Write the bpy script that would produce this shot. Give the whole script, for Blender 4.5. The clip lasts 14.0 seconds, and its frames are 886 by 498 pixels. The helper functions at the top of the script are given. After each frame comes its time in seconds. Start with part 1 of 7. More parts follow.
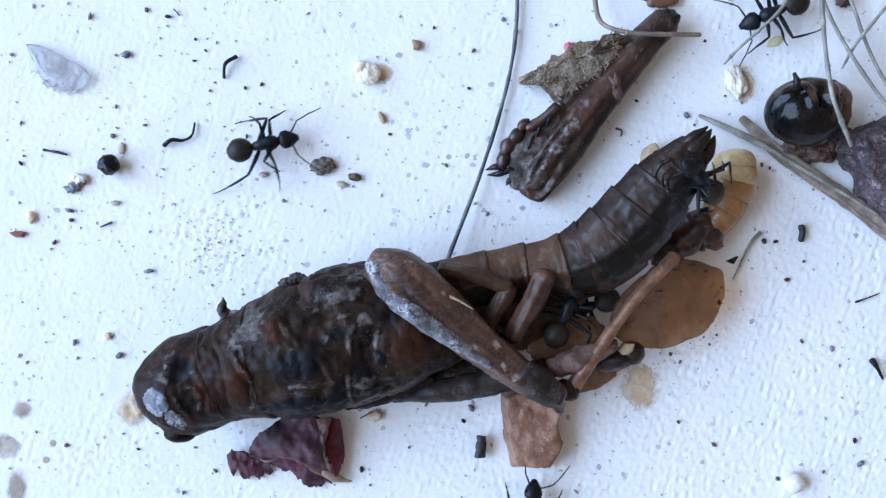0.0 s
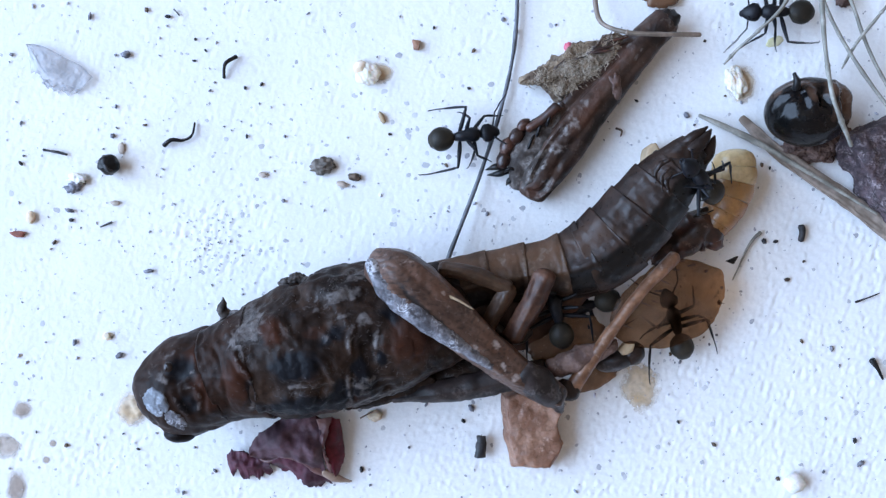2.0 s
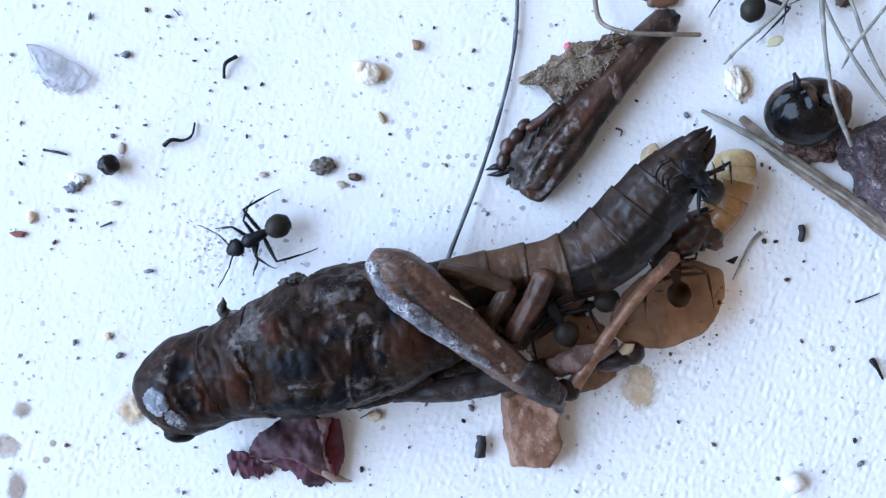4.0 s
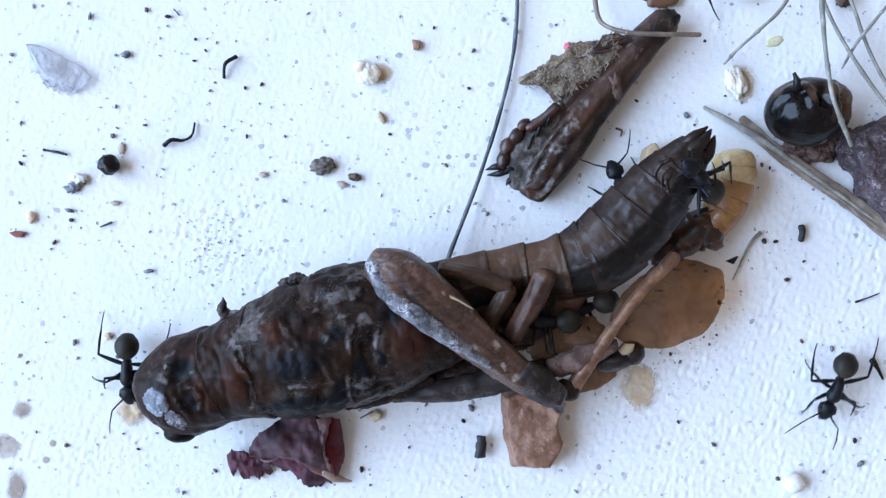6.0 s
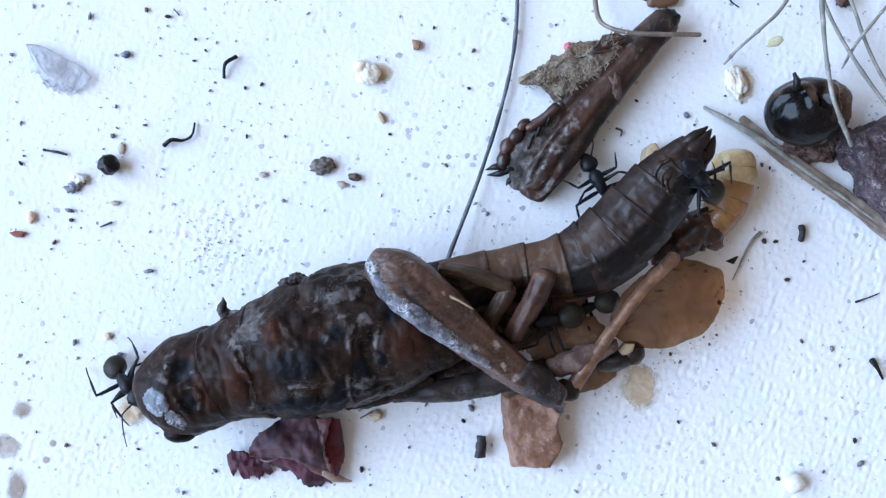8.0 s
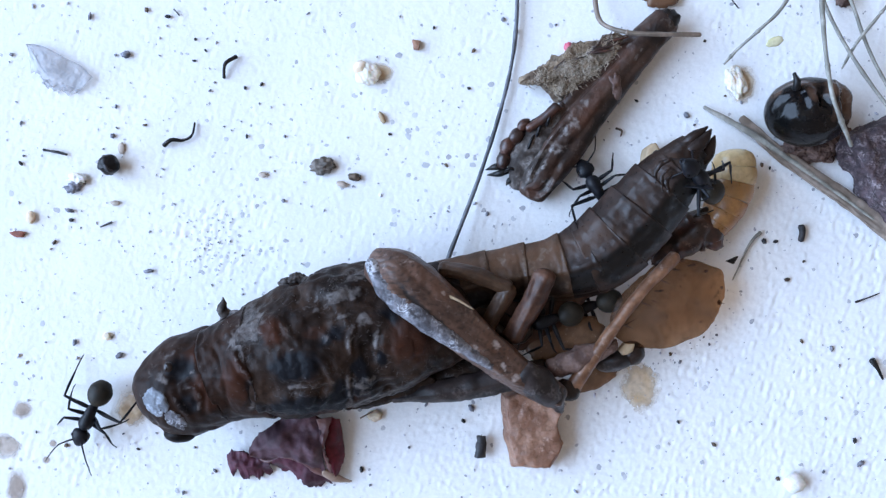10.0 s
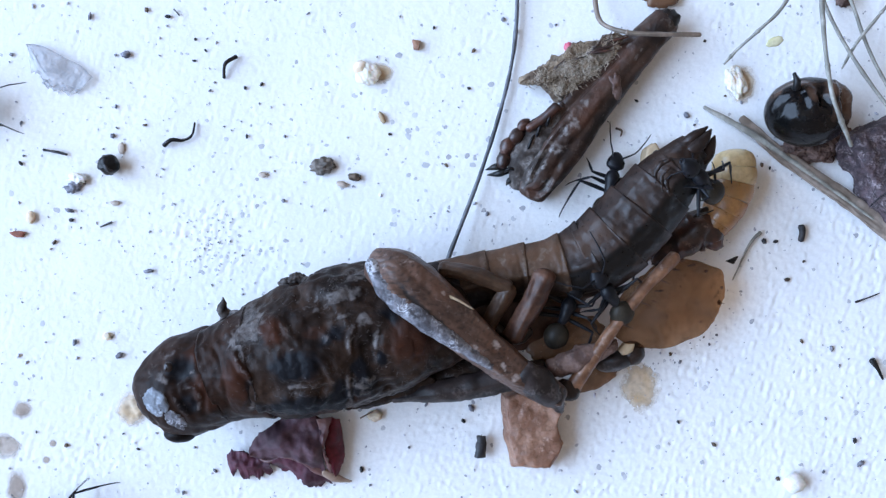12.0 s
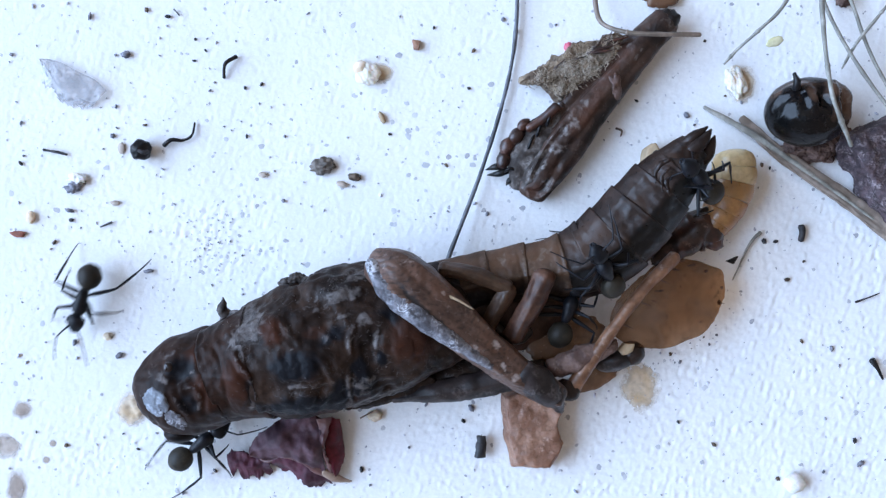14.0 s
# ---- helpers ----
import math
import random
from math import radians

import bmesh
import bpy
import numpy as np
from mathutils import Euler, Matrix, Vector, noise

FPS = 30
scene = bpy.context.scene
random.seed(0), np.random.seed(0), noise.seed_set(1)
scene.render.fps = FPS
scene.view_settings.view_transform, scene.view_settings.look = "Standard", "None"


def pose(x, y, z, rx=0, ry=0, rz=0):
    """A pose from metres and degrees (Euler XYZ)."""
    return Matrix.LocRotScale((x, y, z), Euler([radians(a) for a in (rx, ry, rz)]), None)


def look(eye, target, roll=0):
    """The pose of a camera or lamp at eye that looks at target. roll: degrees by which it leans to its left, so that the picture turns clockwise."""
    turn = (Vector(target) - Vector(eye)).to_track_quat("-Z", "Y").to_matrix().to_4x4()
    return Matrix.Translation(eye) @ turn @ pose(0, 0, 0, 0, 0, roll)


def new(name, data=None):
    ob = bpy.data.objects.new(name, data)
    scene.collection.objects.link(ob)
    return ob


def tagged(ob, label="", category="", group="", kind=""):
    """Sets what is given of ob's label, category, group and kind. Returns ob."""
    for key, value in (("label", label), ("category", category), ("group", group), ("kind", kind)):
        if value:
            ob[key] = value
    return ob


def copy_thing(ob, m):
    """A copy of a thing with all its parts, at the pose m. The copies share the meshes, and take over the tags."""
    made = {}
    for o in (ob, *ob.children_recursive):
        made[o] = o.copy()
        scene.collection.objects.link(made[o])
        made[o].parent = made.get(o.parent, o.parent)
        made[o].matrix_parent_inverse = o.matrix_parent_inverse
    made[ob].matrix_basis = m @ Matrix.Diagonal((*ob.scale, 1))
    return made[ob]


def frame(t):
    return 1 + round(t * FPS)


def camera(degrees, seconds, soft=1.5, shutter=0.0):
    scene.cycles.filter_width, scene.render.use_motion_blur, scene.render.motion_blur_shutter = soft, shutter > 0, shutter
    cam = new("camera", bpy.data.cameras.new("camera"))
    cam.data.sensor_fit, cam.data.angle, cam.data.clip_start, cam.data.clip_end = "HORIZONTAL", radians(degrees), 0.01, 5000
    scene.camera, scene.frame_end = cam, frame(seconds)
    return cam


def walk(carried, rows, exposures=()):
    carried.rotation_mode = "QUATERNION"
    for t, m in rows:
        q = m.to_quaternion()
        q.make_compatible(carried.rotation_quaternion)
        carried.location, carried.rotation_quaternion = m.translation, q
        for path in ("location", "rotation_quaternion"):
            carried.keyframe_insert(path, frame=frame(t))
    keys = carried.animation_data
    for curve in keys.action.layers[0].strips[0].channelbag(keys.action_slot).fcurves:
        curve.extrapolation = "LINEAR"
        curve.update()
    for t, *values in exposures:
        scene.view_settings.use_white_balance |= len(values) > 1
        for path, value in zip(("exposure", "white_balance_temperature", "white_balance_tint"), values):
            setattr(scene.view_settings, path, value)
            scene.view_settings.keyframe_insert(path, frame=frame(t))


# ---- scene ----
# A white painted floor with a dead grasshopper, crumbs and ants. Lengths below are in millimetres; MM turns them into metres.
from mathutils.bvhtree import BVHTree

MM = 0.001

# ---- camera: still, straight above ----
cam = camera(50, 14.0, soft=1.35, shutter=0.2)
walk(cam, [(0.0, pose(0, 0, 0.075)), (14.0, pose(0, 0, 0.075))], exposures=[(0.0, -0.08), (2.5, 0.0), (14.0, 0.0)])

# ---- light: cool daylight through a low window in the west wall ----
world = bpy.data.worlds.new("sky")
scene.world = world
world.use_nodes = True
sky = world.node_tree.nodes.new("ShaderNodeTexSky")
sky.sky_type = "NISHITA"
sky.sun_disc = False
sky.sun_elevation, sky.sun_rotation = radians(40), radians(100)
world.node_tree.nodes["Background"].inputs[1].default_value = 0.12
world.node_tree.links.new(sky.outputs[0], world.node_tree.nodes["Background"].inputs[0])

lamp_data = bpy.data.lights.new("window_daylight", "AREA")
lamp_data.shape, lamp_data.size, lamp_data.size_y = "RECTANGLE", 2.30, 2.18
lamp_data.energy, lamp_data.color = 173.0, (0.50, 0.685, 1.0)
window_daylight = new("window_daylight", lamp_data)
window_daylight.matrix_basis = look((-1.59, 0.13, 1.28), (0.0, 0.13, 1.28))


# ---- materials ----
def ramp(nt, value, lo, hi):
    n = nt.nodes.new("ShaderNodeMapRange")
    n.inputs[1].default_value, n.inputs[2].default_value = lo, hi
    nt.links.new(value, n.inputs[0])
    return n.outputs[0]


def blend(nt, fac, a, b):
    n = nt.nodes.new("ShaderNodeMix")
    n.data_type = "RGBA"
    for k, v in ((0, fac), (6, a), (7, b)):
        if isinstance(v, tuple):
            n.inputs[k].default_value = (*v, 1)
        elif isinstance(v, float):
            n.inputs[k].default_value = v
        else:
            nt.links.new(v, n.inputs[k])
    return n.outputs[2]


def grain(nt, coords, scale, detail=4.0):
    n = nt.nodes.new("ShaderNodeTexNoise")
    n.inputs["Scale"].default_value, n.inputs["Detail"].default_value = scale, detail
    nt.links.new(coords, n.inputs["Vector"])
    return n.outputs[0]


def surface(name, c1, c2, scale=0.8, fine=5.0, rough=0.5, bump=0.4, depth=0.05, dust=None, coat=0.0, sss=0.0,
            alpha=1.0, islands=None, spec=0.5, edge=(0.42, 0.58), wisps=None, laid=None, deep=0.55):
    """A material with two colours in patches of 1/scale mm, a finer grain, relief depth mm deep and, if given, dust: (colour, lo, hi, scale)."""
    m = bpy.data.materials.new(name)
    m.use_nodes = True
    nt = m.node_tree
    p = nt.nodes["Principled BSDF"]
    tc = nt.nodes.new("ShaderNodeTexCoord")
    mp = nt.nodes.new("ShaderNodeMapping")
    mp.inputs["Scale"].default_value = (1000, 1000, 1000)
    info = nt.nodes.new("ShaderNodeObjectInfo")
    shift = nt.nodes.new("ShaderNodeMath")
    shift.operation = "MULTIPLY"
    shift.inputs[1].default_value = 40.0
    nt.links.new(info.outputs["Random"], shift.inputs[0])
    nt.links.new(tc.outputs["Object"], mp.inputs[0])
    nt.links.new(shift.outputs[0], mp.inputs["Location"])
    co = mp.outputs[0]
    big = grain(nt, co, scale, 3.0)
    small = grain(nt, co, fine, 5.0)
    col = blend(nt, ramp(nt, big, *edge), c1, c2)
    dark = tuple(v * deep for v in c1)
    col = blend(nt, ramp(nt, small, 0.62, 0.3), col, blend(nt, 0.5, col, dark))
    if islands:
        geo = nt.nodes.new("ShaderNodeNewGeometry")
        col = blend(nt, ramp(nt, geo.outputs["Random Per Island"], *islands[1:]), col, islands[0])
    if dust:
        d = ramp(nt, grain(nt, co, dust[3], 6.0), dust[1], dust[2])
        e = ramp(nt, grain(nt, co, dust[3] * 5.0, 8.0), 0.44, 0.68)
        mul = nt.nodes.new("ShaderNodeMath")
        mul.operation = "MULTIPLY"
        nt.links.new(d, mul.inputs[0])
        nt.links.new(e, mul.inputs[1])
        f = mul.outputs[0]
        col = blend(nt, f, col, dust[0])
    if wisps:
        n = nt.nodes.new("ShaderNodeTexNoise")
        n.inputs["Scale"].default_value, n.inputs["Detail"].default_value, n.inputs["Distortion"].default_value = wisps[1], 7.0, 1.6
        nt.links.new(co, n.inputs["Vector"])
        off = nt.nodes.new("ShaderNodeMath")
        off.operation = "SUBTRACT"
        off.inputs[1].default_value = 0.5
        nt.links.new(n.outputs[0], off.inputs[0])
        absolute = nt.nodes.new("ShaderNodeMath")
        absolute.operation = "ABSOLUTE"
        nt.links.new(off.outputs[0], absolute.inputs[0])
        line = ramp(nt, absolute.outputs[0], wisps[2], 0.0)
        where = ramp(nt, grain(nt, co, wisps[1] * 0.6, 3.0), 0.44, 0.66)
        both = nt.nodes.new("ShaderNodeMath")
        both.operation = "MULTIPLY"
        nt.links.new(line, both.inputs[0])
        nt.links.new(where, both.inputs[1])
        col = blend(nt, both.outputs[0], col, wisps[0])
    if laid:
        # laid: colours of the sculpted surface's red patches, black patches (some painted shade) and settled dust (some
        # painted sheen)
        def lay(name, lo, hi, scale, detail, distortion, spread):
            a = nt.nodes.new("ShaderNodeAttribute")
            a.attribute_name = name
            n = nt.nodes.new("ShaderNodeTexNoise")
            n.inputs["Scale"].default_value, n.inputs["Detail"].default_value, n.inputs["Distortion"].default_value = scale, detail, distortion
            nt.links.new(co, n.inputs["Vector"])
            add = nt.nodes.new("ShaderNodeMath")
            add.operation = "MULTIPLY_ADD"
            add.inputs[1].default_value = spread
            nt.links.new(n.outputs[0], add.inputs[0])
            nt.links.new(a.outputs["Fac"], add.inputs[2])
            return ramp(nt, add.outputs[0], lo + spread * 0.5, hi + spread * 0.5)
        col = blend(nt, lay("red", 0.1, 1.0, 1.5, 5.0, 0.6, 0.9), col, laid[0])
        col = blend(nt, lay("black", 0.15, 0.75, 1.2, 5.0, 0.6, 0.9), col, laid[1])
        col = blend(nt, lay("dust", 0.35, 1.5, 2.2, 9.0, 0.5, 2.5), col, laid[2])
    nt.links.new(col, p.inputs["Base Color"])
    r = ramp(nt, small, 0.2, 0.8)
    k = nt.nodes.new("ShaderNodeMath")
    k.operation = "MULTIPLY_ADD"
    k.inputs[1].default_value, k.inputs[2].default_value = 0.3, rough - 0.15
    nt.links.new(r, k.inputs[0])
    nt.links.new(k.outputs[0], p.inputs["Roughness"])
    p.inputs["Specular IOR Level"].default_value = spec
    p.inputs["Coat Weight"].default_value = coat
    p.inputs["Coat Roughness"].default_value = 0.12
    p.inputs["Alpha"].default_value = alpha
    if sss:
        p.inputs["Subsurface Weight"].default_value = sss
        p.inputs["Subsurface Radius"].default_value = (0.0012, 0.0008, 0.0005)
        p.inputs["Subsurface Scale"].default_value = 1.0
    b = nt.nodes.new("ShaderNodeBump")
    b.inputs["Strength"].default_value, b.inputs["Distance"].default_value = bump, depth * MM
    nt.links.new(small, b.inputs["Height"])
    nt.links.new(b.outputs[0], p.inputs["Normal"])
    return m


PAINT = surface("white_paint", (0.80, 0.80, 0.80), (0.77, 0.78, 0.79), 0.12, 4.5, 0.75, 0.4, 0.05, deep=0.88)
CREAM = surface("cream_plaster", (0.44, 0.305, 0.205), (0.40, 0.275, 0.18), 0.004, 0.05, 0.9, 0.2, 1.0)
LAID = ((0.046, 0.0170, 0.0100), (0.0058, 0.0058, 0.0074), (0.17, 0.152, 0.146))
BODY = surface("dry_chitin", (0.011, 0.0078, 0.0070), (0.040, 0.023, 0.016), 0.42, 2.6, 0.42, 0.6, 0.08, edge=(0.3, 0.68),
               dust=((0.08, 0.068, 0.062), 0.58, 0.95, 0.9), spec=0.08, laid=LAID, wisps=((0.10, 0.09, 0.085), 0.6, 0.012))
HEAD = surface("head_chitin", (0.009, 0.0054, 0.0045), (0.034, 0.016, 0.0105), 0.36, 3.0, 0.42, 0.35, 0.04,
               edge=(0.25, 0.72), dust=((0.07, 0.056, 0.05), 0.58, 0.95, 0.8), spec=0.09, laid=LAID)
BELLY = surface("brown_chitin", (0.042, 0.022, 0.0130), (0.098, 0.054, 0.032), 0.5, 3.5, 0.40, 0.4, 0.06, edge=(0.3, 0.7),
                dust=((0.17, 0.13, 0.10), 0.58, 0.9, 0.9), spec=0.3, laid=((0.092, 0.047, 0.027), (0.02, 0.012, 0.009), (0.19, 0.155, 0.125)))
DARK = surface("black_chitin", (0.0100, 0.0062, 0.0052), (0.034, 0.0185, 0.0135), 0.35, 3.5, 0.36, 0.3, 0.05, spec=0.24, edge=(0.3, 0.7),
               dust=((0.05, 0.042, 0.041), 0.56, 0.9, 0.8), laid=((0.050, 0.028, 0.019), (0.006, 0.0052, 0.0052), (0.058, 0.050, 0.050)))
LEG = surface("leg_chitin", (0.054, 0.028, 0.020), (0.152, 0.084, 0.059), 0.5, 3.0, 0.42, 0.5, 0.06, edge=(0.3, 0.7),
              dust=((0.30, 0.24, 0.21), 0.56, 0.92, 0.9), spec=0.4, laid=((0.11, 0.050, 0.030), (0.012, 0.008, 0.0072), (0.50, 0.43, 0.40)))
DUSTY = surface("dusty_crust", (0.07, 0.062, 0.06), (0.20, 0.18, 0.175), 1.2, 3.0, 0.75, 0.8, 0.1,
                dust=((0.40, 0.37, 0.36), 0.44, 0.74, 1.0))
SLATE = surface("slate_chitin", (0.014, 0.0098, 0.0094), (0.042, 0.030, 0.028), 0.5, 3.0, 0.42, 0.5, 0.06, spec=0.3,
                dust=((0.17, 0.145, 0.14), 0.52, 0.85, 0.9))
POWDER = surface("dusty_ridge", (0.060, 0.056, 0.064), (0.17, 0.165, 0.185), 1.0, 3.0, 0.75, 0.9, 0.12,
                 dust=((0.42, 0.43, 0.47), 0.40, 0.75, 0.9), wisps=((0.62, 0.63, 0.68), 1.1, 0.05))
FACE = surface("pale_face_patch", (0.10, 0.11, 0.13), (0.46, 0.51, 0.59), 0.9, 3.0, 0.5, 0.8, 0.12, edge=(0.4, 0.6),
               dust=((0.03, 0.029, 0.032), 0.38, 0.56, 0.9))
TAN = surface("tan_shin", (0.15, 0.066, 0.033), (0.28, 0.14, 0.078), 0.6, 3.0, 0.38, 0.7, 0.08,
              dust=((0.48, 0.36, 0.30), 0.54, 0.8, 1.8))
STUB = surface("fibrous_stub", (0.095, 0.055, 0.045), (0.21, 0.135, 0.112), 0.8, 3.0, 0.55, 0.8, 0.1, dust=((0.36, 0.28, 0.25), 0.5, 0.8, 1.2), spec=0.3)
RUSSET_EYE = surface("dull_eye", (0.008, 0.004, 0.0035), (0.018, 0.009, 0.007), 0.8, 4.0, 0.35, 0.3, 0.03, spec=0.45)
RUSSET = surface("russet_limb", (0.050, 0.021, 0.0125), (0.122, 0.058, 0.036), 0.5, 3.5, 0.42, 0.5, 0.06,
                 dust=((0.20, 0.15, 0.125), 0.62, 0.92, 0.9), spec=0.3)
BLACK = surface("shiny_black", (0.006, 0.006, 0.007), (0.016, 0.013, 0.012), 0.8, 4.0, 0.38, 0.4, 0.05, spec=0.25)
EYE = surface("eye", (0.004, 0.003, 0.003), (0.010, 0.006, 0.005), 0.8, 6.0, 0.45, 0.3, 0.03, spec=0.1)
ANT = surface("ant_black", (0.0045, 0.005, 0.007), (0.010, 0.010, 0.013), 1.5, 8.0, 0.48, 0.3, 0.03, spec=0.22)
ANT_LIMB = surface("ant_limb_black", (0.006, 0.0065, 0.009), (0.013, 0.013, 0.016), 1.5, 8.0, 0.5, 0.2, 0.01, spec=0.22)
GASTER = surface("ant_gaster_olive", (0.019, 0.0155, 0.0112), (0.041, 0.0335, 0.024), 0.6, 9.0, 0.5, 0.4, 0.03, spec=0.2)
THREAD = surface("grey_thread", (0.05, 0.055, 0.065), (0.11, 0.12, 0.14), 0.5, 3.0, 0.5, 0.4, 0.04)
STRAW = surface("grey_straw", (0.19, 0.18, 0.155), (0.33, 0.315, 0.275), 0.6, 4.0, 0.6, 0.6, 0.05)
BLADE = surface("dry_grass", (0.19, 0.145, 0.112), (0.31, 0.245, 0.20), 0.6, 2.0, 0.65, 0.8, 0.08)
STEM = surface("tan_stem", (0.12, 0.09, 0.065), (0.22, 0.165, 0.13), 0.5, 3.0, 0.5, 0.4, 0.04)
BARK = surface("leg_husk", (0.025, 0.0140, 0.0108), (0.076, 0.041, 0.029), 0.5, 2.5, 0.44, 0.7, 0.12, edge=(0.3, 0.7),
               dust=((0.22, 0.19, 0.175), 0.56, 0.9, 0.9), spec=0.3, laid=((0.070, 0.030, 0.019), (0.014, 0.0095, 0.0085), (0.33, 0.30, 0.285)))
GREYED = surface("greyed_husk", (0.035, 0.026, 0.022), (0.11, 0.092, 0.083), 0.9, 3.0, 0.6, 0.8, 0.1,
                 dust=((0.32, 0.30, 0.29), 0.46, 0.80, 0.9), spec=0.22)
FIBRE = surface("fibrous_tuft", (0.36, 0.285, 0.21), (0.56, 0.48, 0.39), 1.0, 4.0, 0.8, 0.5, 0.1, islands=((0.24, 0.17, 0.11), 0.3, 1.0))
SCRAP = surface("fibrous_bark", (0.10, 0.060, 0.036), (0.30, 0.22, 0.145), 0.8, 5.0, 0.8, 1.0, 0.3, dust=((0.42, 0.37, 0.30), 0.5, 0.7, 1.4))
BERRY = surface("glossy_berry_skin", (0.004, 0.0035, 0.004), (0.008, 0.006, 0.0055), 0.3, 3.0, 0.2, 0.25, 0.02, spec=0.2,
                dust=((0.25, 0.23, 0.24), 0.74, 0.84, 1.6), laid=((0.075, 0.042, 0.028), (0.004, 0.004, 0.004), (0.15, 0.115, 0.095)))
DEBRIS = surface("brown_fluff", (0.075, 0.040, 0.030), (0.17, 0.105, 0.085), 1.4, 4.0, 0.8, 1.0, 0.25)
ROCK = surface("mauve_stone", (0.042, 0.027, 0.032), (0.108, 0.072, 0.080), 0.9, 3.0, 0.7, 1.0, 0.3,
               dust=((0.42, 0.35, 0.36), 0.46, 0.70, 1.2))
AMBER = surface("amber_husk", (0.25, 0.110, 0.032), (0.36, 0.175, 0.060), 0.3, 3.0, 0.36, 0.3, 0.05, sss=0.4, coat=0.15)
HONEY = surface("honey_husk", (0.40, 0.235, 0.095), (0.33, 0.165, 0.055), 0.3, 3.0, 0.36, 0.3, 0.05, sss=0.4, coat=0.15)
CREAMY = surface("cream_husk", (0.56, 0.43, 0.24), (0.45, 0.30, 0.135), 0.4, 3.0, 0.36, 0.3, 0.05, sss=0.4, coat=0.15)
FILM = surface("tan_film", (0.11, 0.058, 0.032), (0.17, 0.098, 0.06), 0.25, 2.0, 0.5, 0.5, 0.06,
               dust=((0.46, 0.34, 0.27), 0.58, 0.78, 2.4))


def see_through(m, tint, cover, soft=False, mottled=False):
    """Lets tinted light pass a thin material; cover is the share that stays opaque; a soft one thins out to its rim."""
    nt = m.node_tree
    clear = nt.nodes.new("ShaderNodeBsdfTransparent")
    clear.inputs[0].default_value = (*tint, 1)
    mix = nt.nodes.new("ShaderNodeMixShader")
    mix.inputs[0].default_value = cover
    if mottled:
        tc = nt.nodes.new("ShaderNodeTexCoord")
        mul = nt.nodes.new("ShaderNodeMath")
        mul.operation = "MULTIPLY"
        mul.inputs[1].default_value = cover * 2
        nt.links.new(ramp(nt, grain(nt, tc.outputs["Object"], 380.0, 7.0), 0.34, 0.72), mul.inputs[0])
        nt.links.new(mul.outputs[0], mix.inputs[0])
    if soft:
        tc = nt.nodes.new("ShaderNodeTexCoord")
        mp = nt.nodes.new("ShaderNodeMapping")
        mp.inputs["Scale"].default_value, mp.inputs["Location"].default_value = (2, 2, 0), (-1, -1, 0)
        nt.links.new(tc.outputs["Generated"], mp.inputs[0])
        far = nt.nodes.new("ShaderNodeVectorMath")
        far.operation = "LENGTH"
        nt.links.new(mp.outputs[0], far.inputs[0])
        add = nt.nodes.new("ShaderNodeMath")
        add.operation = "MULTIPLY_ADD"
        add.inputs[1].default_value = 0.7
        nt.links.new(grain(nt, tc.outputs["Object"], 1100.0, 5.0), add.inputs[0])
        nt.links.new(far.outputs["Value"], add.inputs[2])
        mul = nt.nodes.new("ShaderNodeMath")
        mul.operation = "MULTIPLY"
        mul.inputs[1].default_value = cover
        nt.links.new(ramp(nt, add.outputs[0], 1.22, 0.75), mul.inputs[0])
        nt.links.new(mul.outputs[0], mix.inputs[0])
    nt.links.new(clear.outputs[0], mix.inputs[1])
    nt.links.new(nt.nodes["Principled BSDF"].outputs[0], mix.inputs[2])
    nt.links.new(mix.outputs[0], nt.nodes["Material Output"].inputs[0])


see_through(FILM, (0.74, 0.58, 0.45), 0.27, mottled=True)
FLAKE = surface("tan_flake", (0.135, 0.065, 0.032), (0.22, 0.12, 0.066), 0.25, 2.0, 0.5, 0.5, 0.06, sss=0.15,
                dust=((0.46, 0.34, 0.27), 0.58, 0.78, 2.4))
REDBROWN = surface("red_brown_shell", (0.020, 0.007, 0.005), (0.065, 0.022, 0.013), 0.7, 3.0, 0.38, 0.5, 0.06, coat=0.1,
                   dust=((0.30, 0.20, 0.17), 0.54, 0.8, 1.2))
WOOD = surface("brown_chip", (0.205, 0.095, 0.057), (0.33, 0.18, 0.12), 0.5, 2.5, 0.5, 0.9, 0.12, sss=0.05,
               dust=((0.58, 0.43, 0.35), 0.56, 0.8, 1.4))
PETAL = surface("dark_red_petal", (0.046, 0.016, 0.024), (0.098, 0.032, 0.048), 0.4, 3.0, 0.6, 0.5, 0.06, spec=0.22,
                dust=((0.16, 0.085, 0.10), 0.52, 0.85, 0.45))
MAUVE = surface("mauve_petal", (0.050, 0.026, 0.033), (0.100, 0.052, 0.064), 0.35, 3.0, 0.6, 0.6, 0.06, spec=0.22,
                dust=((0.17, 0.11, 0.125), 0.5, 0.85, 0.5))
WINE = surface("wine_petal", (0.075, 0.009, 0.016), (0.135, 0.016, 0.028), 0.5, 3.0, 0.5, 0.5, 0.06, spec=0.2, dust=((0.3, 0.2, 0.2), 0.62, 0.9, 1.0))
PETAL_BASE = surface("pale_petal_base", (0.17, 0.085, 0.08), (0.085, 0.034, 0.036), 0.5, 3.0, 0.5, 0.5, 0.06)
YELLOW = surface("yellowish_flake", (0.62, 0.57, 0.32), (0.70, 0.66, 0.45), 0.8, 3.0, 0.5, 0.4, 0.05)
OCHRE = surface("ochre_crumb", (0.46, 0.34, 0.21), (0.34, 0.24, 0.145), 0.6, 3.0, 0.6, 0.6, 0.08, sss=0.1)
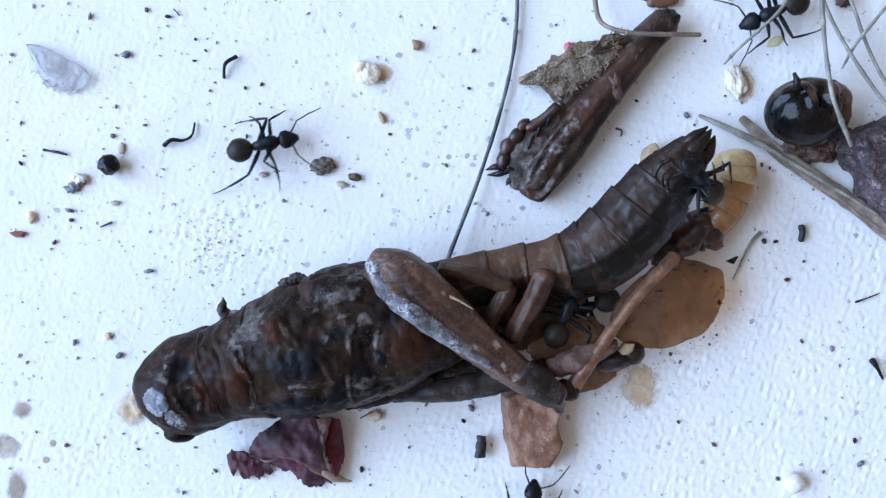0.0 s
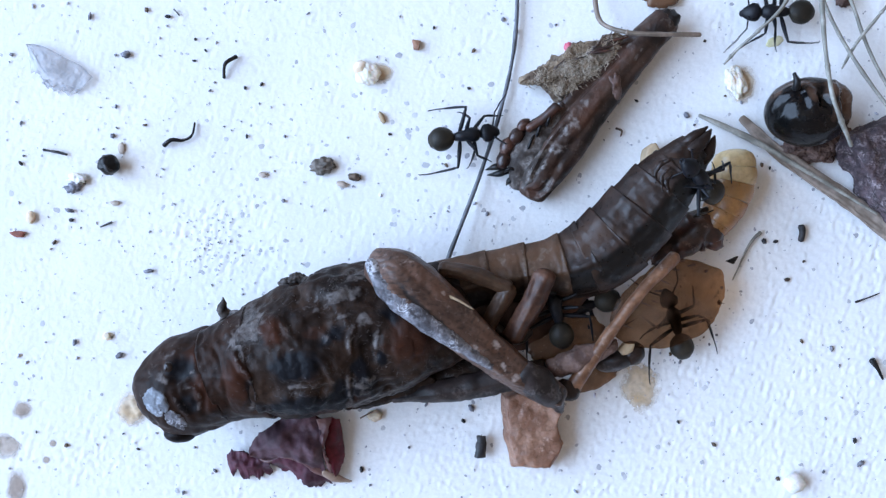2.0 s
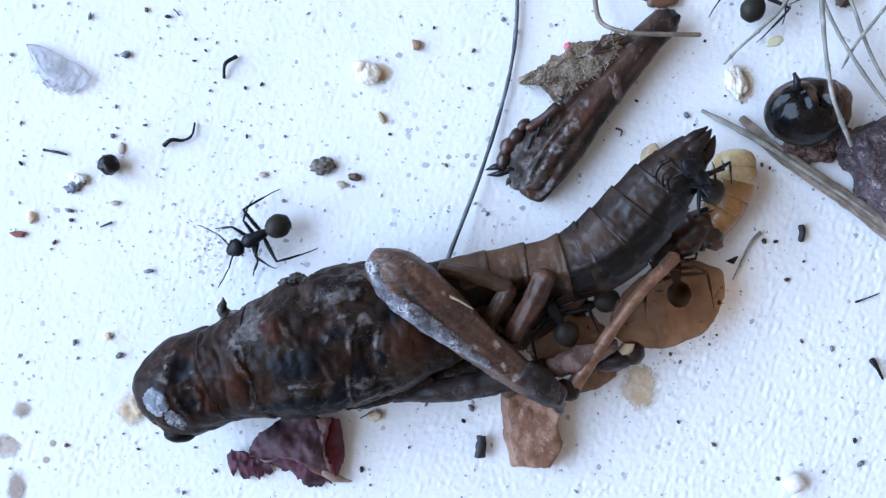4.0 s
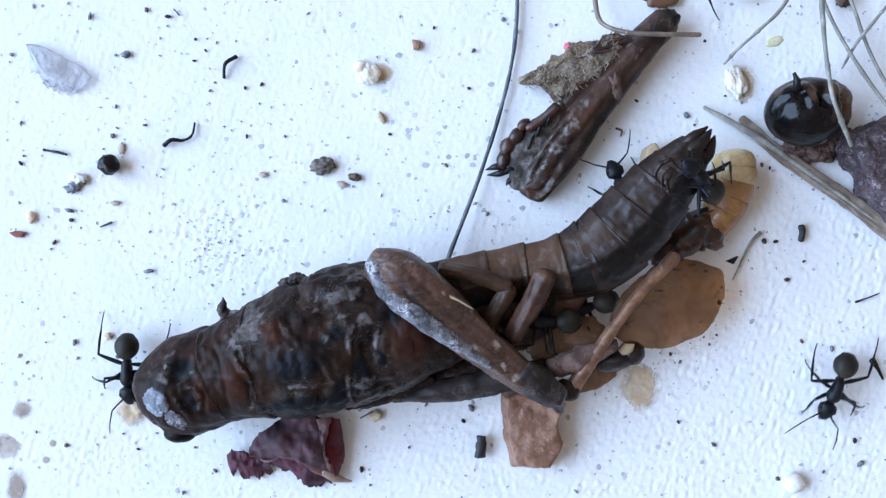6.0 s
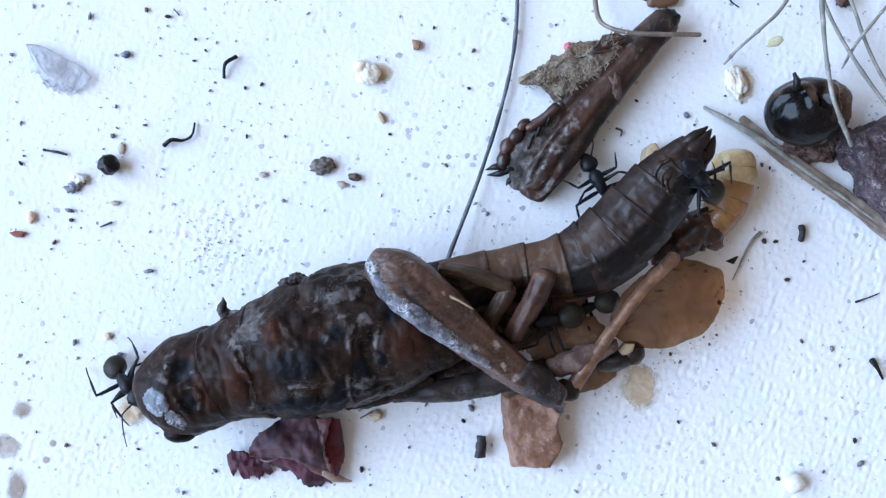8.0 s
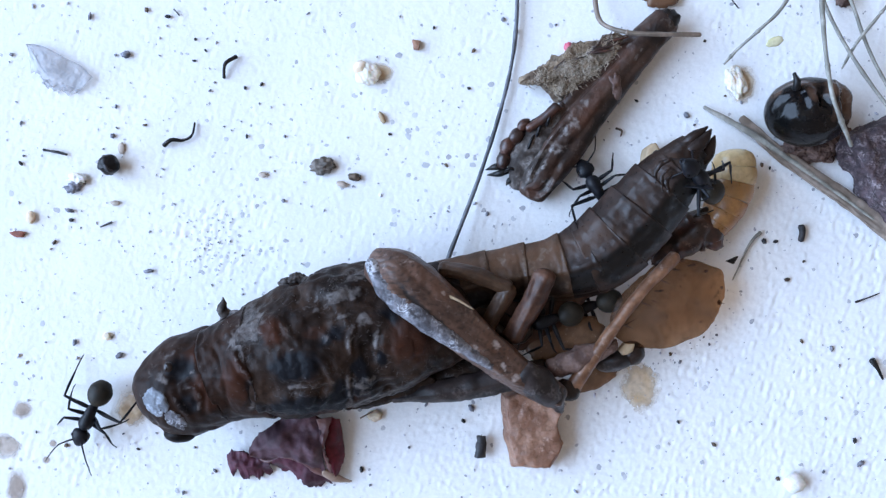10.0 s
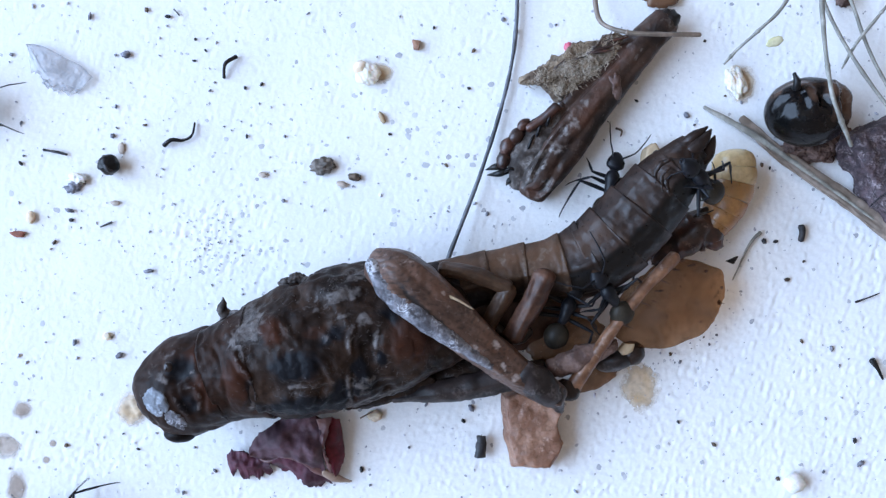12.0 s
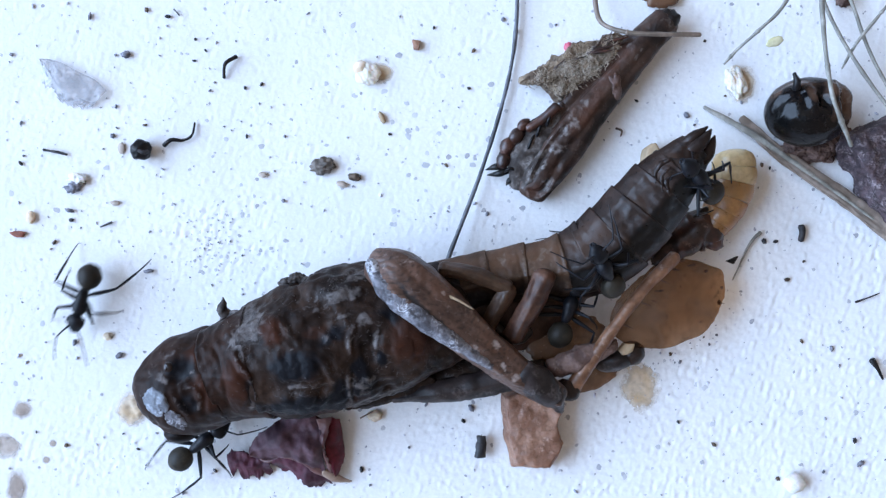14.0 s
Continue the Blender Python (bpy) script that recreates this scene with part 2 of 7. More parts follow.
PALE_BASE = surface("petal_claw_tan", (0.36, 0.26, 0.20), (0.24, 0.14, 0.115), 0.6, 3.0, 0.55, 0.4, 0.04)
CRUMB = surface("pale_crumb", (0.60, 0.46, 0.33), (0.74, 0.64, 0.52), 0.8, 4.0, 0.7, 0.7, 0.1, sss=0.25, deep=0.75)
CREAM_CRUMB = surface("cream_crumb", (0.70, 0.61, 0.50), (0.77, 0.71, 0.63), 0.8, 4.0, 0.75, 0.6, 0.1, sss=0.4, deep=0.88)
CRUMB_FLAT = surface("cream_smear_and_shade", (0.64, 0.465, 0.285), (0.74, 0.60, 0.44), 0.6, 3.0, 0.8, 0.4, 0.05)
see_through(CRUMB_FLAT, (1.0, 1.0, 1.0), 0.85, True)
SALT = surface("white_crumb", (0.84, 0.81, 0.78), (0.79, 0.74, 0.69), 1.0, 4.0, 0.6, 0.6, 0.1, sss=0.3)
STAIN = surface("tan_stain", (0.46, 0.38, 0.32), (0.60, 0.53, 0.47), 0.8, 3.0, 0.8, 0.3, 0.03)
DRIED = surface("dried_drop", (0.40, 0.31, 0.25), (0.58, 0.49, 0.42), 0.5, 2.0, 0.8, 0.3, 0.03)
see_through(DRIED, (1.0, 1.0, 1.0), 0.75, True)
SPECK = surface("dark_grit", (0.010, 0.010, 0.013), (0.034, 0.031, 0.035), 2.0, 8.0, 0.6, 0.6, 0.05)
SPECK_BROWN = surface("brown_grit", (0.045, 0.028, 0.02), (0.15, 0.10, 0.065), 2.0, 6.0, 0.65, 0.6, 0.05)
SPECK_GREY = surface("grey_grit", (0.13, 0.135, 0.16), (0.26, 0.26, 0.30), 2.0, 6.0, 0.7, 0.5, 0.04)
RUST = surface("rust_grit", (0.20, 0.05, 0.025), (0.30, 0.09, 0.05), 2.0, 6.0, 0.6, 0.5, 0.04)
PINK = surface("pink_speck", (0.55, 0.08, 0.13), (0.60, 0.16, 0.2), 2.0, 6.0, 0.5, 0.4, 0.04)
SEED = surface("seed_husk", (0.07, 0.058, 0.048), (0.24, 0.205, 0.175), 2.6, 6.0, 0.7, 0.9, 0.12, edge=(0.35, 0.65))
DUST = surface("mixed_grit", (0.07, 0.075, 0.10), (0.17, 0.165, 0.19), 1.0, 5.0, 0.7, 0.4, 0.03, islands=((0.62, 0.63, 0.72), 0.1, 0.8))
DIRT = surface("settled_dirt", (0.36, 0.365, 0.40), (0.48, 0.48, 0.51), 2.5, 7.0, 0.8, 0.3, 0.02, islands=((0.68, 0.69, 0.72), 0.0, 0.8), deep=0.8)
see_through(DIRT, (1.0, 1.0, 1.0), 0.75)
WING = surface("clear_wing", (0.46, 0.46, 0.49), (0.62, 0.62, 0.65), 0.8, 3.0, 0.3, 0.3, 0.03, alpha=0.36)
VEIN = surface("wing_vein", (0.16, 0.17, 0.2), (0.28, 0.29, 0.33), 1.0, 3.0, 0.5, 0.2, 0.02)


# ---- builders ----
BASE = {}


def link_mesh(name, bm, material, origin):
    bmesh.ops.recalc_face_normals(bm, faces=bm.faces)
    for v in bm.verts:
        v.co = (v.co - Vector(origin)) * MM
    for f in bm.faces:
        f.smooth = True
    me = bpy.data.meshes.new(name)
    bm.to_mesh(me)
    bm.free()
    me.materials.append(material)
    return new(name, me)


def empty_thing(name, x, y, label, category, group=""):
    ob = new(name)
    ob.empty_display_size = 0.001
    ob.location = (x * MM, y * MM, 0)
    BASE[ob.name] = (x, y, 0)
    return tagged(ob, label, category, group)


def part(name, bm, material, parent, label=""):
    """One mesh under a thing or part; bm is in the place's millimetres."""
    o = BASE[parent.name]
    ob = link_mesh(name, bm, material, o)
    ob.parent = parent
    BASE[ob.name] = o
    return tagged(ob, label)


def solo(name, bm, material, label, category, group="", kind=""):
    """A thing of one mesh."""
    bb = [v.co for v in bm.verts]
    x, y = sum(v.x for v in bb) / len(bb), sum(v.y for v in bb) / len(bb)
    ob = link_mesh(name, bm, material, (x, y, 0))
    ob.location = (x * MM, y * MM, 0)
    BASE[ob.name] = (x, y, 0)
    return tagged(ob, label, category, group, kind)


def wobble(bm, amp, freq, seed=0.0):
    bm.normal_update()
    off = Vector((seed * 7.3, seed * 3.1, seed * 5.7))
    for v in bm.verts:
        v.co += v.normal * (noise.fractal(v.co * freq + off, 0.8, 2.0, 3) * amp)
    return bm


def spline(rows, steps):
    """Smooth rows of numbers through the given ones."""
    a = np.array(rows, float)
    if len(a) < 3:
        return [tuple(a[0] + (a[-1] - a[0]) * i / steps) for i in range(steps + 1)]
    out = []
    for i in range(len(a) - 1):
        p0, p1, p2, p3 = a[max(i - 1, 0)], a[i], a[i + 1], a[min(i + 2, len(a) - 1)]
        for j in range(steps):
            t = j / steps
            out.append(tuple(0.5 * (2 * p1 + (p2 - p0) * t + (2 * p0 - 5 * p1 + 4 * p2 - p3) * t * t + (3 * p1 - p0 - 3 * p2 + p3) * t ** 3)))
    out.append(tuple(a[-1]))
    return out


def loft(secs, steps=5, sides=16, cap=(0.5, 0.5), amp=0.0, freq=0.6, seed=0.0, bm=None, fine=0.0, corners=()):
    """A closed skin over sections (x, y, z, half width, half height), with rounded ends; corners: angles at which its section is ridged."""
    bm = bm or bmesh.new()
    rows = spline(secs, steps)
    pts = [Vector(r[:3]) for r in rows]
    rings = []
    n = len(rows)
    for i, r in enumerate(rows):
        t = (pts[min(i + 1, n - 1)] - pts[max(i - 1, 0)]).normalized()
        s = t.cross(Vector((0, 0, 1)))
        s = s.normalized() if s.length > 0.05 else Vector((0, 1, 0))
        u = s.cross(t)
        rings.append((pts[i], t, s, u, max(r[3], 0.01), max(r[4], 0.01)))
    full = []
    c0, c1 = rings[0], rings[-1]
    for a in (75, 50, 25):
        k, d = math.cos(radians(a)), math.sin(radians(a))
        full.append((c0[0] - c0[1] * cap[0] * d, *c0[1:4], c0[4] * k, c0[5] * k))
    full += rings
    for a in (25, 50, 75):
        k, d = math.cos(radians(a)), math.sin(radians(a))
        full.append((c1[0] + c1[1] * cap[1] * d, *c1[1:4], c1[4] * k, c1[5] * k))
    loops = []
    ring = []
    for k in range(sides):
        a, e = 360 * k / sides, 1.0
        for lo, hi in zip(corners, corners[1:] + (corners[0] + 360,)) if corners else ():
            for turn in (a, a + 360):
                if lo <= turn < hi:
                    e = 0.42 + 0.62 * math.cos(radians((hi - lo) / 2)) / math.cos(radians(turn - (lo + hi) / 2))
        ring.append((e * math.cos(radians(a)), e * math.sin(radians(a))))
    for c, t, s, u, a, b in full:
        loops.append([bm.verts.new(c + s * (a * x) + u * (b * y)) for x, y in ring])
    for r0, r1 in zip(loops, loops[1:]):
        for k in range(sides):
            bm.faces.new((r0[k], r0[(k + 1) % sides], r1[(k + 1) % sides], r1[k]))
    for loop, c, d in ((loops[0], c0, -cap[0]), (loops[-1], c1, cap[1])):
        tip = bm.verts.new(c[0] + c[1] * d)
        for k in range(sides):
            bm.faces.new((loop[k], loop[(k + 1) % sides], tip))
    if amp:
        wobble(bm, amp, freq, seed)
    if fine:
        wobble(bm, fine, freq * 4, seed + 3)
    return bm


def rod(points, r0, r1=None, steps=4, sides=8, amp=0.0, freq=1.0, seed=0.0, bm=None, flat=1.0):
    """A thin limb or stalk through points, from radius r0 to r1."""
    r1 = r0 if r1 is None else r1
    n = len(points) - 1
    secs = [(*p, r0 + (r1 - r0) * i / n, (r0 + (r1 - r0) * i / n) * flat) for i, p in enumerate(points)]
    return loft(secs, steps, sides, (r0 * 0.6, r1 * 0.6), amp, freq, seed, bm)


def blob(c, r, amp=0.0, freq=0.8, seed=0.0, turn=0.0, sub=3, bm=None):
    """A lump with radii r, roughened."""
    own = bmesh.new()
    bmesh.ops.create_icosphere(own, subdivisions=sub, radius=1.0)
    rot = Matrix.Rotation(radians(turn), 3, "Z")
    off = Vector((seed * 7.3, seed * 3.1, seed * 5.7))
    rr = Vector(r)
    for v in own.verts:
        q = v.co.normalized()
        k = 1 + (noise.fractal(q * freq * 2 + off, 0.8, 2.0, 3) * amp if amp else 0)
        v.co = rot @ Vector((q.x * rr.x, q.y * rr.y, q.z * rr.z)) * k + Vector(c)
    if bm is None:
        return own
    me = bpy.data.meshes.new("tmp")
    own.to_mesh(me)
    own.free()
    bm.from_mesh(me)
    bpy.data.meshes.remove(me)
    return bm


def slab(c, rx, ry, thick, turn=0.0, ragged=0.08, freq=1.2, seed=0.0, dome=0.0, rings=7, sides=48, amp=0.03, tip=(0, 0)):
    """A thin disc with an uneven outline; c is the middle of its underside, dome its bulge, tip its slope in x and y."""
    bm = bmesh.new()
    rot = Matrix.Rotation(radians(turn), 3, "Z")
    rims = {}
    for side in (0, 1):
        loops = []
        for i in range(1, rings + 1):
            q = i / rings
            loop = []
            for k in range(sides):
                a = 2 * math.pi * k / sides
                e = 1 + ragged * (noise.fractal(Vector((math.cos(a) * freq, math.sin(a) * freq, seed)), 0.7, 2.0, 4) * 2)
                x, y = math.cos(a) * rx * e * q, math.sin(a) * ry * e * q
                z = dome * (1 - q * q) + amp * noise.noise(Vector((x, y, seed)) * 1.3) + (thick * (1 if q < 0.95 else 0.6) if side else 0)
                p = rot @ Vector((x, y, z))
                loop.append(bm.verts.new((c[0] + p.x, c[1] + p.y, c[2] + p.z + p.x * tip[0] + p.y * tip[1])))
            loops.append(loop)
        mid = bm.verts.new((c[0], c[1], c[2] + dome + (thick if side else 0)))
        for k in range(sides):
            bm.faces.new((mid, loops[0][k], loops[0][(k + 1) % sides]))
        for l0, l1 in zip(loops, loops[1:]):
            for k in range(sides):
                bm.faces.new((l0[k], l1[k], l1[(k + 1) % sides], l0[(k + 1) % sides]))
        rims[side] = loops[-1]
    for k in range(sides):
        bm.faces.new((rims[0][k], rims[1][k], rims[1][(k + 1) % sides], rims[0][(k + 1) % sides]))
    return bm


def chunk(corners, z0, z1, bevel=0.25, amp=0.08, seed=0.0, freq=0.9, cuts=3, taper=0.94):
    """A broken prism: corners (x, y) in order, worn edges, uneven faces."""
    bm = bmesh.new()
    mx = sum(c[0] for c in corners) / len(corners)
    my = sum(c[1] for c in corners) / len(corners)
    low = [bm.verts.new((x, y, z0)) for x, y in corners]
    top = [bm.verts.new((mx + (x - mx) * taper, my + (y - my) * taper, z1)) for x, y in corners]
    bm.faces.new(low)
    bm.faces.new(top)
    n = len(corners)
    for k in range(n):
        bm.faces.new((low[k], low[(k + 1) % n], top[(k + 1) % n], top[k]))
    bmesh.ops.recalc_face_normals(bm, faces=bm.faces)
    bmesh.ops.bevel(bm, geom=list(bm.edges), offset=bevel, segments=2, affect="EDGES", profile=0.6)
    bmesh.ops.triangulate(bm, faces=bm.faces)
    for _ in range(cuts):
        bmesh.ops.subdivide_edges(bm, edges=[e for e in bm.edges if e.calc_length() > 0.45], cuts=1, use_grid_fill=True)
        bmesh.ops.triangulate(bm, faces=[f for f in bm.faces if len(f.verts) > 3])
    return wobble(bm, amp, freq, seed)


def skin(obs):
    """The outer surface of some parts, to lay patches on."""
    verts, faces = [], []
    for ob in obs:
        o, n = Vector(BASE[ob.name]), len(verts)
        verts += [v.co / MM + o for v in ob.data.vertices]
        faces += [[n + i for i in f.vertices] for f in ob.data.polygons]
    return BVHTree.FromPolygons(verts, faces)


def top(tree, x, y, other=0.0):
    hit = tree.ray_cast(Vector((x, y, 60)), Vector((0, 0, -1)))[0]
    return hit.z if hit else other


def patch(tree, c, rx, ry, turn=0.0, lift=0.1, ragged=0.2, seed=0.0, freq=1.6, rings=7, sides=40, rough=0.0, bm=None):
    """A thin scab that follows the surface below it."""
    bm = bm or bmesh.new()
    rot = Matrix.Rotation(radians(turn), 3, "Z")
    base = top(tree, c[0], c[1], c[2])
    rims = []
    for side in (0, 1):
        loops = []
        for i in range(1, rings + 1):
            q = i / rings
            loop = []
            for k in range(sides):
                a = 2 * math.pi * k / sides
                e = 1 + ragged * 2 * q ** 3 * noise.fractal(Vector((math.cos(a) * freq, math.sin(a) * freq, seed)), 0.7, 2.0, 4)
                p = rot @ Vector((math.cos(a) * rx * e * q, math.sin(a) * ry * e * q, 0))
                x, y = c[0] + p.x, c[1] + p.y
                z = max(top(tree, x, y, base - 1.5), base - 2.5)
                z += (lift * (1 - q ** 4) + rough * noise.noise(Vector((x, y, seed)) * 1.6) * (1 - q ** 4)) if side else -0.12
                loop.append(bm.verts.new((x, y, z)))
            loops.append(loop)
        mid = bm.verts.new((c[0], c[1], base + (lift if side else -0.12)))
        for k in range(sides):
            bm.faces.new((mid, loops[0][k], loops[0][(k + 1) % sides]))
        for l0, l1 in zip(loops, loops[1:]):
            for k in range(sides):
                bm.faces.new((l0[k], l1[k], l1[(k + 1) % sides], l0[(k + 1) % sides]))
        rims.append(loops[-1])
    for k in range(sides):
        bm.faces.new((rims[0][k], rims[1][k], rims[1][(k + 1) % sides], rims[0][(k + 1) % sides]))
    return bm


def fold(tree, pts, r, amp=0.5, seed=0.0, sink=0.55, ends=0.35):
    """A raised line that follows the surface below it."""
    line = spline([p[:2] for p in pts], 6)
    n = len(line) - 1
    secs = []
    for i, (x, y) in enumerate(line):
        k = r * (ends + (1 - ends) * math.sin(math.pi * i / n))
        secs.append((x, y, top(tree, x, y, pts[0][2]) - k * sink, k, k))
    return loft(secs, 2, 8, (r * 0.5, r * 0.5), r * amp, 2.0, seed)


def reach(co, pts):
    """How far points lie from a line through pts, and where along it (0 to 1), seen from above."""
    line = np.array(spline([p[:2] for p in pts], 4))
    near, along = np.full(len(co), 1e9), np.zeros(len(co))
    n = len(line) - 1
    for i in range(n):
        a, d = line[i], line[i + 1] - line[i]
        t = np.clip(((co - a) @ d) / (d @ d + 1e-9), 0, 1)
        e = np.hypot(*(co - a - t[:, None] * d).T)
        along = np.where(e < near, (i + t) / n, along)
        near = np.minimum(near, e)
    return near, along


def sculpt(bm, seams=(), bulges=(), red=(), black=(), dusty=(), wrinkle=0.0, freq=1.0, chevron=None, seed=0.0):
    """Shapes a skin's upper side: seams (points, width, height, dust on them), bulges, and patches (x, y, half width,
    half height, turn, strength) that are laid down as red, black and dusty, some of them painted shade or sheen;
    wrinkle: crumpling in height; chevron: (from, to, spacing, height) of slanting ridges with darkened grooves."""
    bmesh.ops.recalc_face_normals(bm, faces=bm.faces)
    bm.normal_update()
    layers = {k: bm.verts.layers.float.get(k) or bm.verts.layers.float.new(k) for k in ("red", "black", "dust")}
    verts = list(bm.verts)
    co = np.array([v.co[:2] for v in verts])
    up = np.clip(np.array([v.normal.z for v in verts]) * 2.5, 0, 1)
    off = Vector((seed * 3.7, seed * 1.9, seed * 2.3))
    stray = np.array([[noise.noise(v.co * 1.3 + off), noise.noise(v.co * 1.3 - off)] for v in verts]) * 0.28
    h, tone = np.zeros(len(co)), {k: np.zeros(len(co)) for k in layers}

    def spot(x, y, rx, ry, turn):
        c, s = math.cos(radians(turn)), math.sin(radians(turn))
        d = co + stray - (x, y)
        return np.hypot((d[:, 0] * c + d[:, 1] * s) / rx, (d[:, 1] * c - d[:, 0] * s) / ry)
    for pts, width, height, dust in seams:
        near, along = reach(co + stray * 0.4, pts)
        fade = np.clip(np.minimum(along, 1 - along) * 6 + 0.15, 0, 1)
        k = np.exp(-(near / (width * 1.15)) ** 2) * fade * (0.75 + 1.2 * stray[:, 1])
        h += 0.55 * height * k
        tone["dust"] += dust * k
        if height > 0:
            h -= height * 0.45 * np.exp(-((near - width * 2.2) / width) ** 2) * fade
    for x, y, rx, ry, turn, height in bulges:
        h += height * np.exp(-spot(x, y, rx, ry, turn) ** 3)
    for key, spots in (("red", red), ("black", black), ("dust", dusty)):
        for x, y, rx, ry, turn, strength in spots:
            tone[key] += strength * np.exp(-spot(x, y, rx, ry, turn) ** 4)
    if chevron:
        a, b, pitch, height = np.array(chevron[0]), np.array(chevron[1]), chevron[2], chevron[3]
        d = (b - a) / np.linalg.norm(b - a)
        u, v = (co - a) @ d, (co - a) @ np.array((-d[1], d[0]))
        wave = np.abs(np.sin(np.pi * (u + 0.7 * np.abs(v) + stray[:, 0]) / pitch))
        h += height * (wave ** 0.6 - 0.6)
        # groove shade put into the colour so that the ridges stand out
        tone["black"] += np.where(wave < 0.4, 0.42, 0.0)
    for i, v in enumerate(verts):
        if wrinkle:
            p = v.co * freq + off
            q = noise.noise_vector(p * 0.5) * 0.8
            h[i] += wrinkle * (0.42 - abs(noise.noise(p + q)) * 1.5 + 0.45 * noise.noise(p * 2.3 + q) - 0.35 * abs(noise.noise(p * 4.1)))
        v.co += v.normal * float(h[i] * up[i])
        for key, layer in layers.items():
            v[layer] = float(tone[key][i] * up[i])
    return bm


def box(bm, x0, x1, y0, y1, z0, z1):
    v = [bm.verts.new((x, y, z)) for x in (x0, x1) for y in (y0, y1) for z in (z0, z1)]
    for f in ((0, 1, 3, 2), (4, 6, 7, 5), (0, 4, 5, 1), (2, 3, 7, 6), (0, 2, 6, 4), (1, 5, 7, 3)):
        bm.faces.new([v[i] for i in f])


# ---- the room: floor sheet, walls with a low window, ceiling ----
def room():
    def axis(lo, hi, near, step):
        fine = list(np.arange(-near, near + step / 2, step))
        out, d = [], step
        e = near
        far = []
        while True:
            d *= 1.7
            e += d
            if e >= max(-lo, hi):
                break
            far.append(e)
        return [lo] + [-v for v in reversed(far) if -v > lo] + fine + [v for v in far if v < hi] + [hi]
    xs, ys = axis(-1597, 1700, 38, 0.125), axis(-1800, 2200, 22, 0.125)
    co, faces = [], []
    for y in ys:
        for x in xs:
            z = 0.0
            if abs(x) < 45 and abs(y) < 28:
                p = Vector((x, y, 0.0))
                lean = Vector((x * 0.92 - y * 0.28, (y * 0.92 + x * 0.28) * 0.75, 0.0))
                pit, grainy = noise.noise(lean * 2.9 + Vector((3, 8, 5))), noise.noise(lean * 5.6 + Vector((1, 2, 7)))
                worn = 0.5 + 0.5 * noise.noise(p * 0.16 + Vector((5, 1, 3)))
                rough = min(0.8, max(0.3, 0.36 + 0.9 * (worn - 0.5) + 0.012 * x - 0.018 * y)) + 0.5 * math.exp(-((x + 17.5) / 4) ** 2 - ((y - 1) / 4) ** 2)
                z = 0.03 * noise.noise(p * 0.35 + Vector((9, 4, 2))) - 0.04
                z += rough * (0.13 * max(0.0, pit - 0.12) - 0.18 * max(0.0, -pit - 0.25) + 0.075 * max(0.0, grainy - 0.2) - 0.09 * max(0.0, -grainy - 0.3))
            co.append((x * MM, y * MM, z * MM))
    w = len(xs)
    for j in range(len(ys) - 1):
        for i in range(w - 1):
            k = j * w + i
            faces.append((k, k + 1, k + w + 1, k + w))
    me = bpy.data.meshes.new("floor")
    me.from_pydata(co, [], faces)
    for f in me.polygons:
        f.use_smooth = True
    me.materials.append(PAINT)
    tagged(new("floor", me), "rough white painted floor with fine bumps", "floor", kind="structure")

    def wall(name, boxes, label="plain cream plastered wall"):
        bm = bmesh.new()
        for b in boxes:
            box(bm, *b)
        ob = link_mesh(name, bm, CREAM, (0, 0, 0))
        for f in ob.data.polygons:
            f.use_smooth = False
        tagged(ob, label, "wall", kind="structure")
    wall("wall_west", [(-1750, -1600, -1800, -1050, -50, 2650), (-1750, -1600, 1310, 2200, -50, 2650), (-1750, -1600, -1050, 1310, 2400, 2650), (-1750, -1600, -1050, 1310, -50, 150)],
         "cream plastered wall with a tall open window")
    wall("wall_east", [(1700, 1850, -1800, 2200, -50, 2650)])
    wall("wall_south", [(-1750, 1850, -1950, -1803, -50, 2650)])
    wall("wall_north", [(-1750, 1850, 2203, 2350, -50, 2650)])
    bm = bmesh.new()
    box(bm, -1750, 1850, -1950, 2350, 2653, 2800)
    ob = link_mesh("ceiling", bm, CREAM, (0, 0, 0))
    for f in ob.data.polygons:
        f.use_smooth = False
    tagged(ob, "plain cream ceiling", "ceiling", kind="structure")


room()
BASE["floor"] = (0, 0, 0)
PAINT_TOP = skin([bpy.data.objects["floor"]])


# ---- the dead grasshopper ----
SHIN_SPINES = [((11.28, -8.06, 4.8), (10.76, -7.69, 4.4)), ((11.91, -7.23, 4.8), (12.82, -7.61, 4.4)), ((12.58, -6.39, 4.8), (12.06, -6.01, 4.4)), ((13.2, -5.56, 4.8), (14.12, -5.93, 4.4)), ((13.87, -4.72, 4.8), (13.36, -4.33, 4.4)), ((14.54, -3.89, 4.8), (15.46, -4.24, 4.4)), ((15.17, -3.05, 4.8), (14.67, -2.65, 4.4)), ((15.84, -2.21, 4.8), (16.77, -2.56, 4.4)), ((16.51, -1.38, 4.8), (16.01, -0.97, 4.4))]


HOPPER = (-6.43, -6.65)


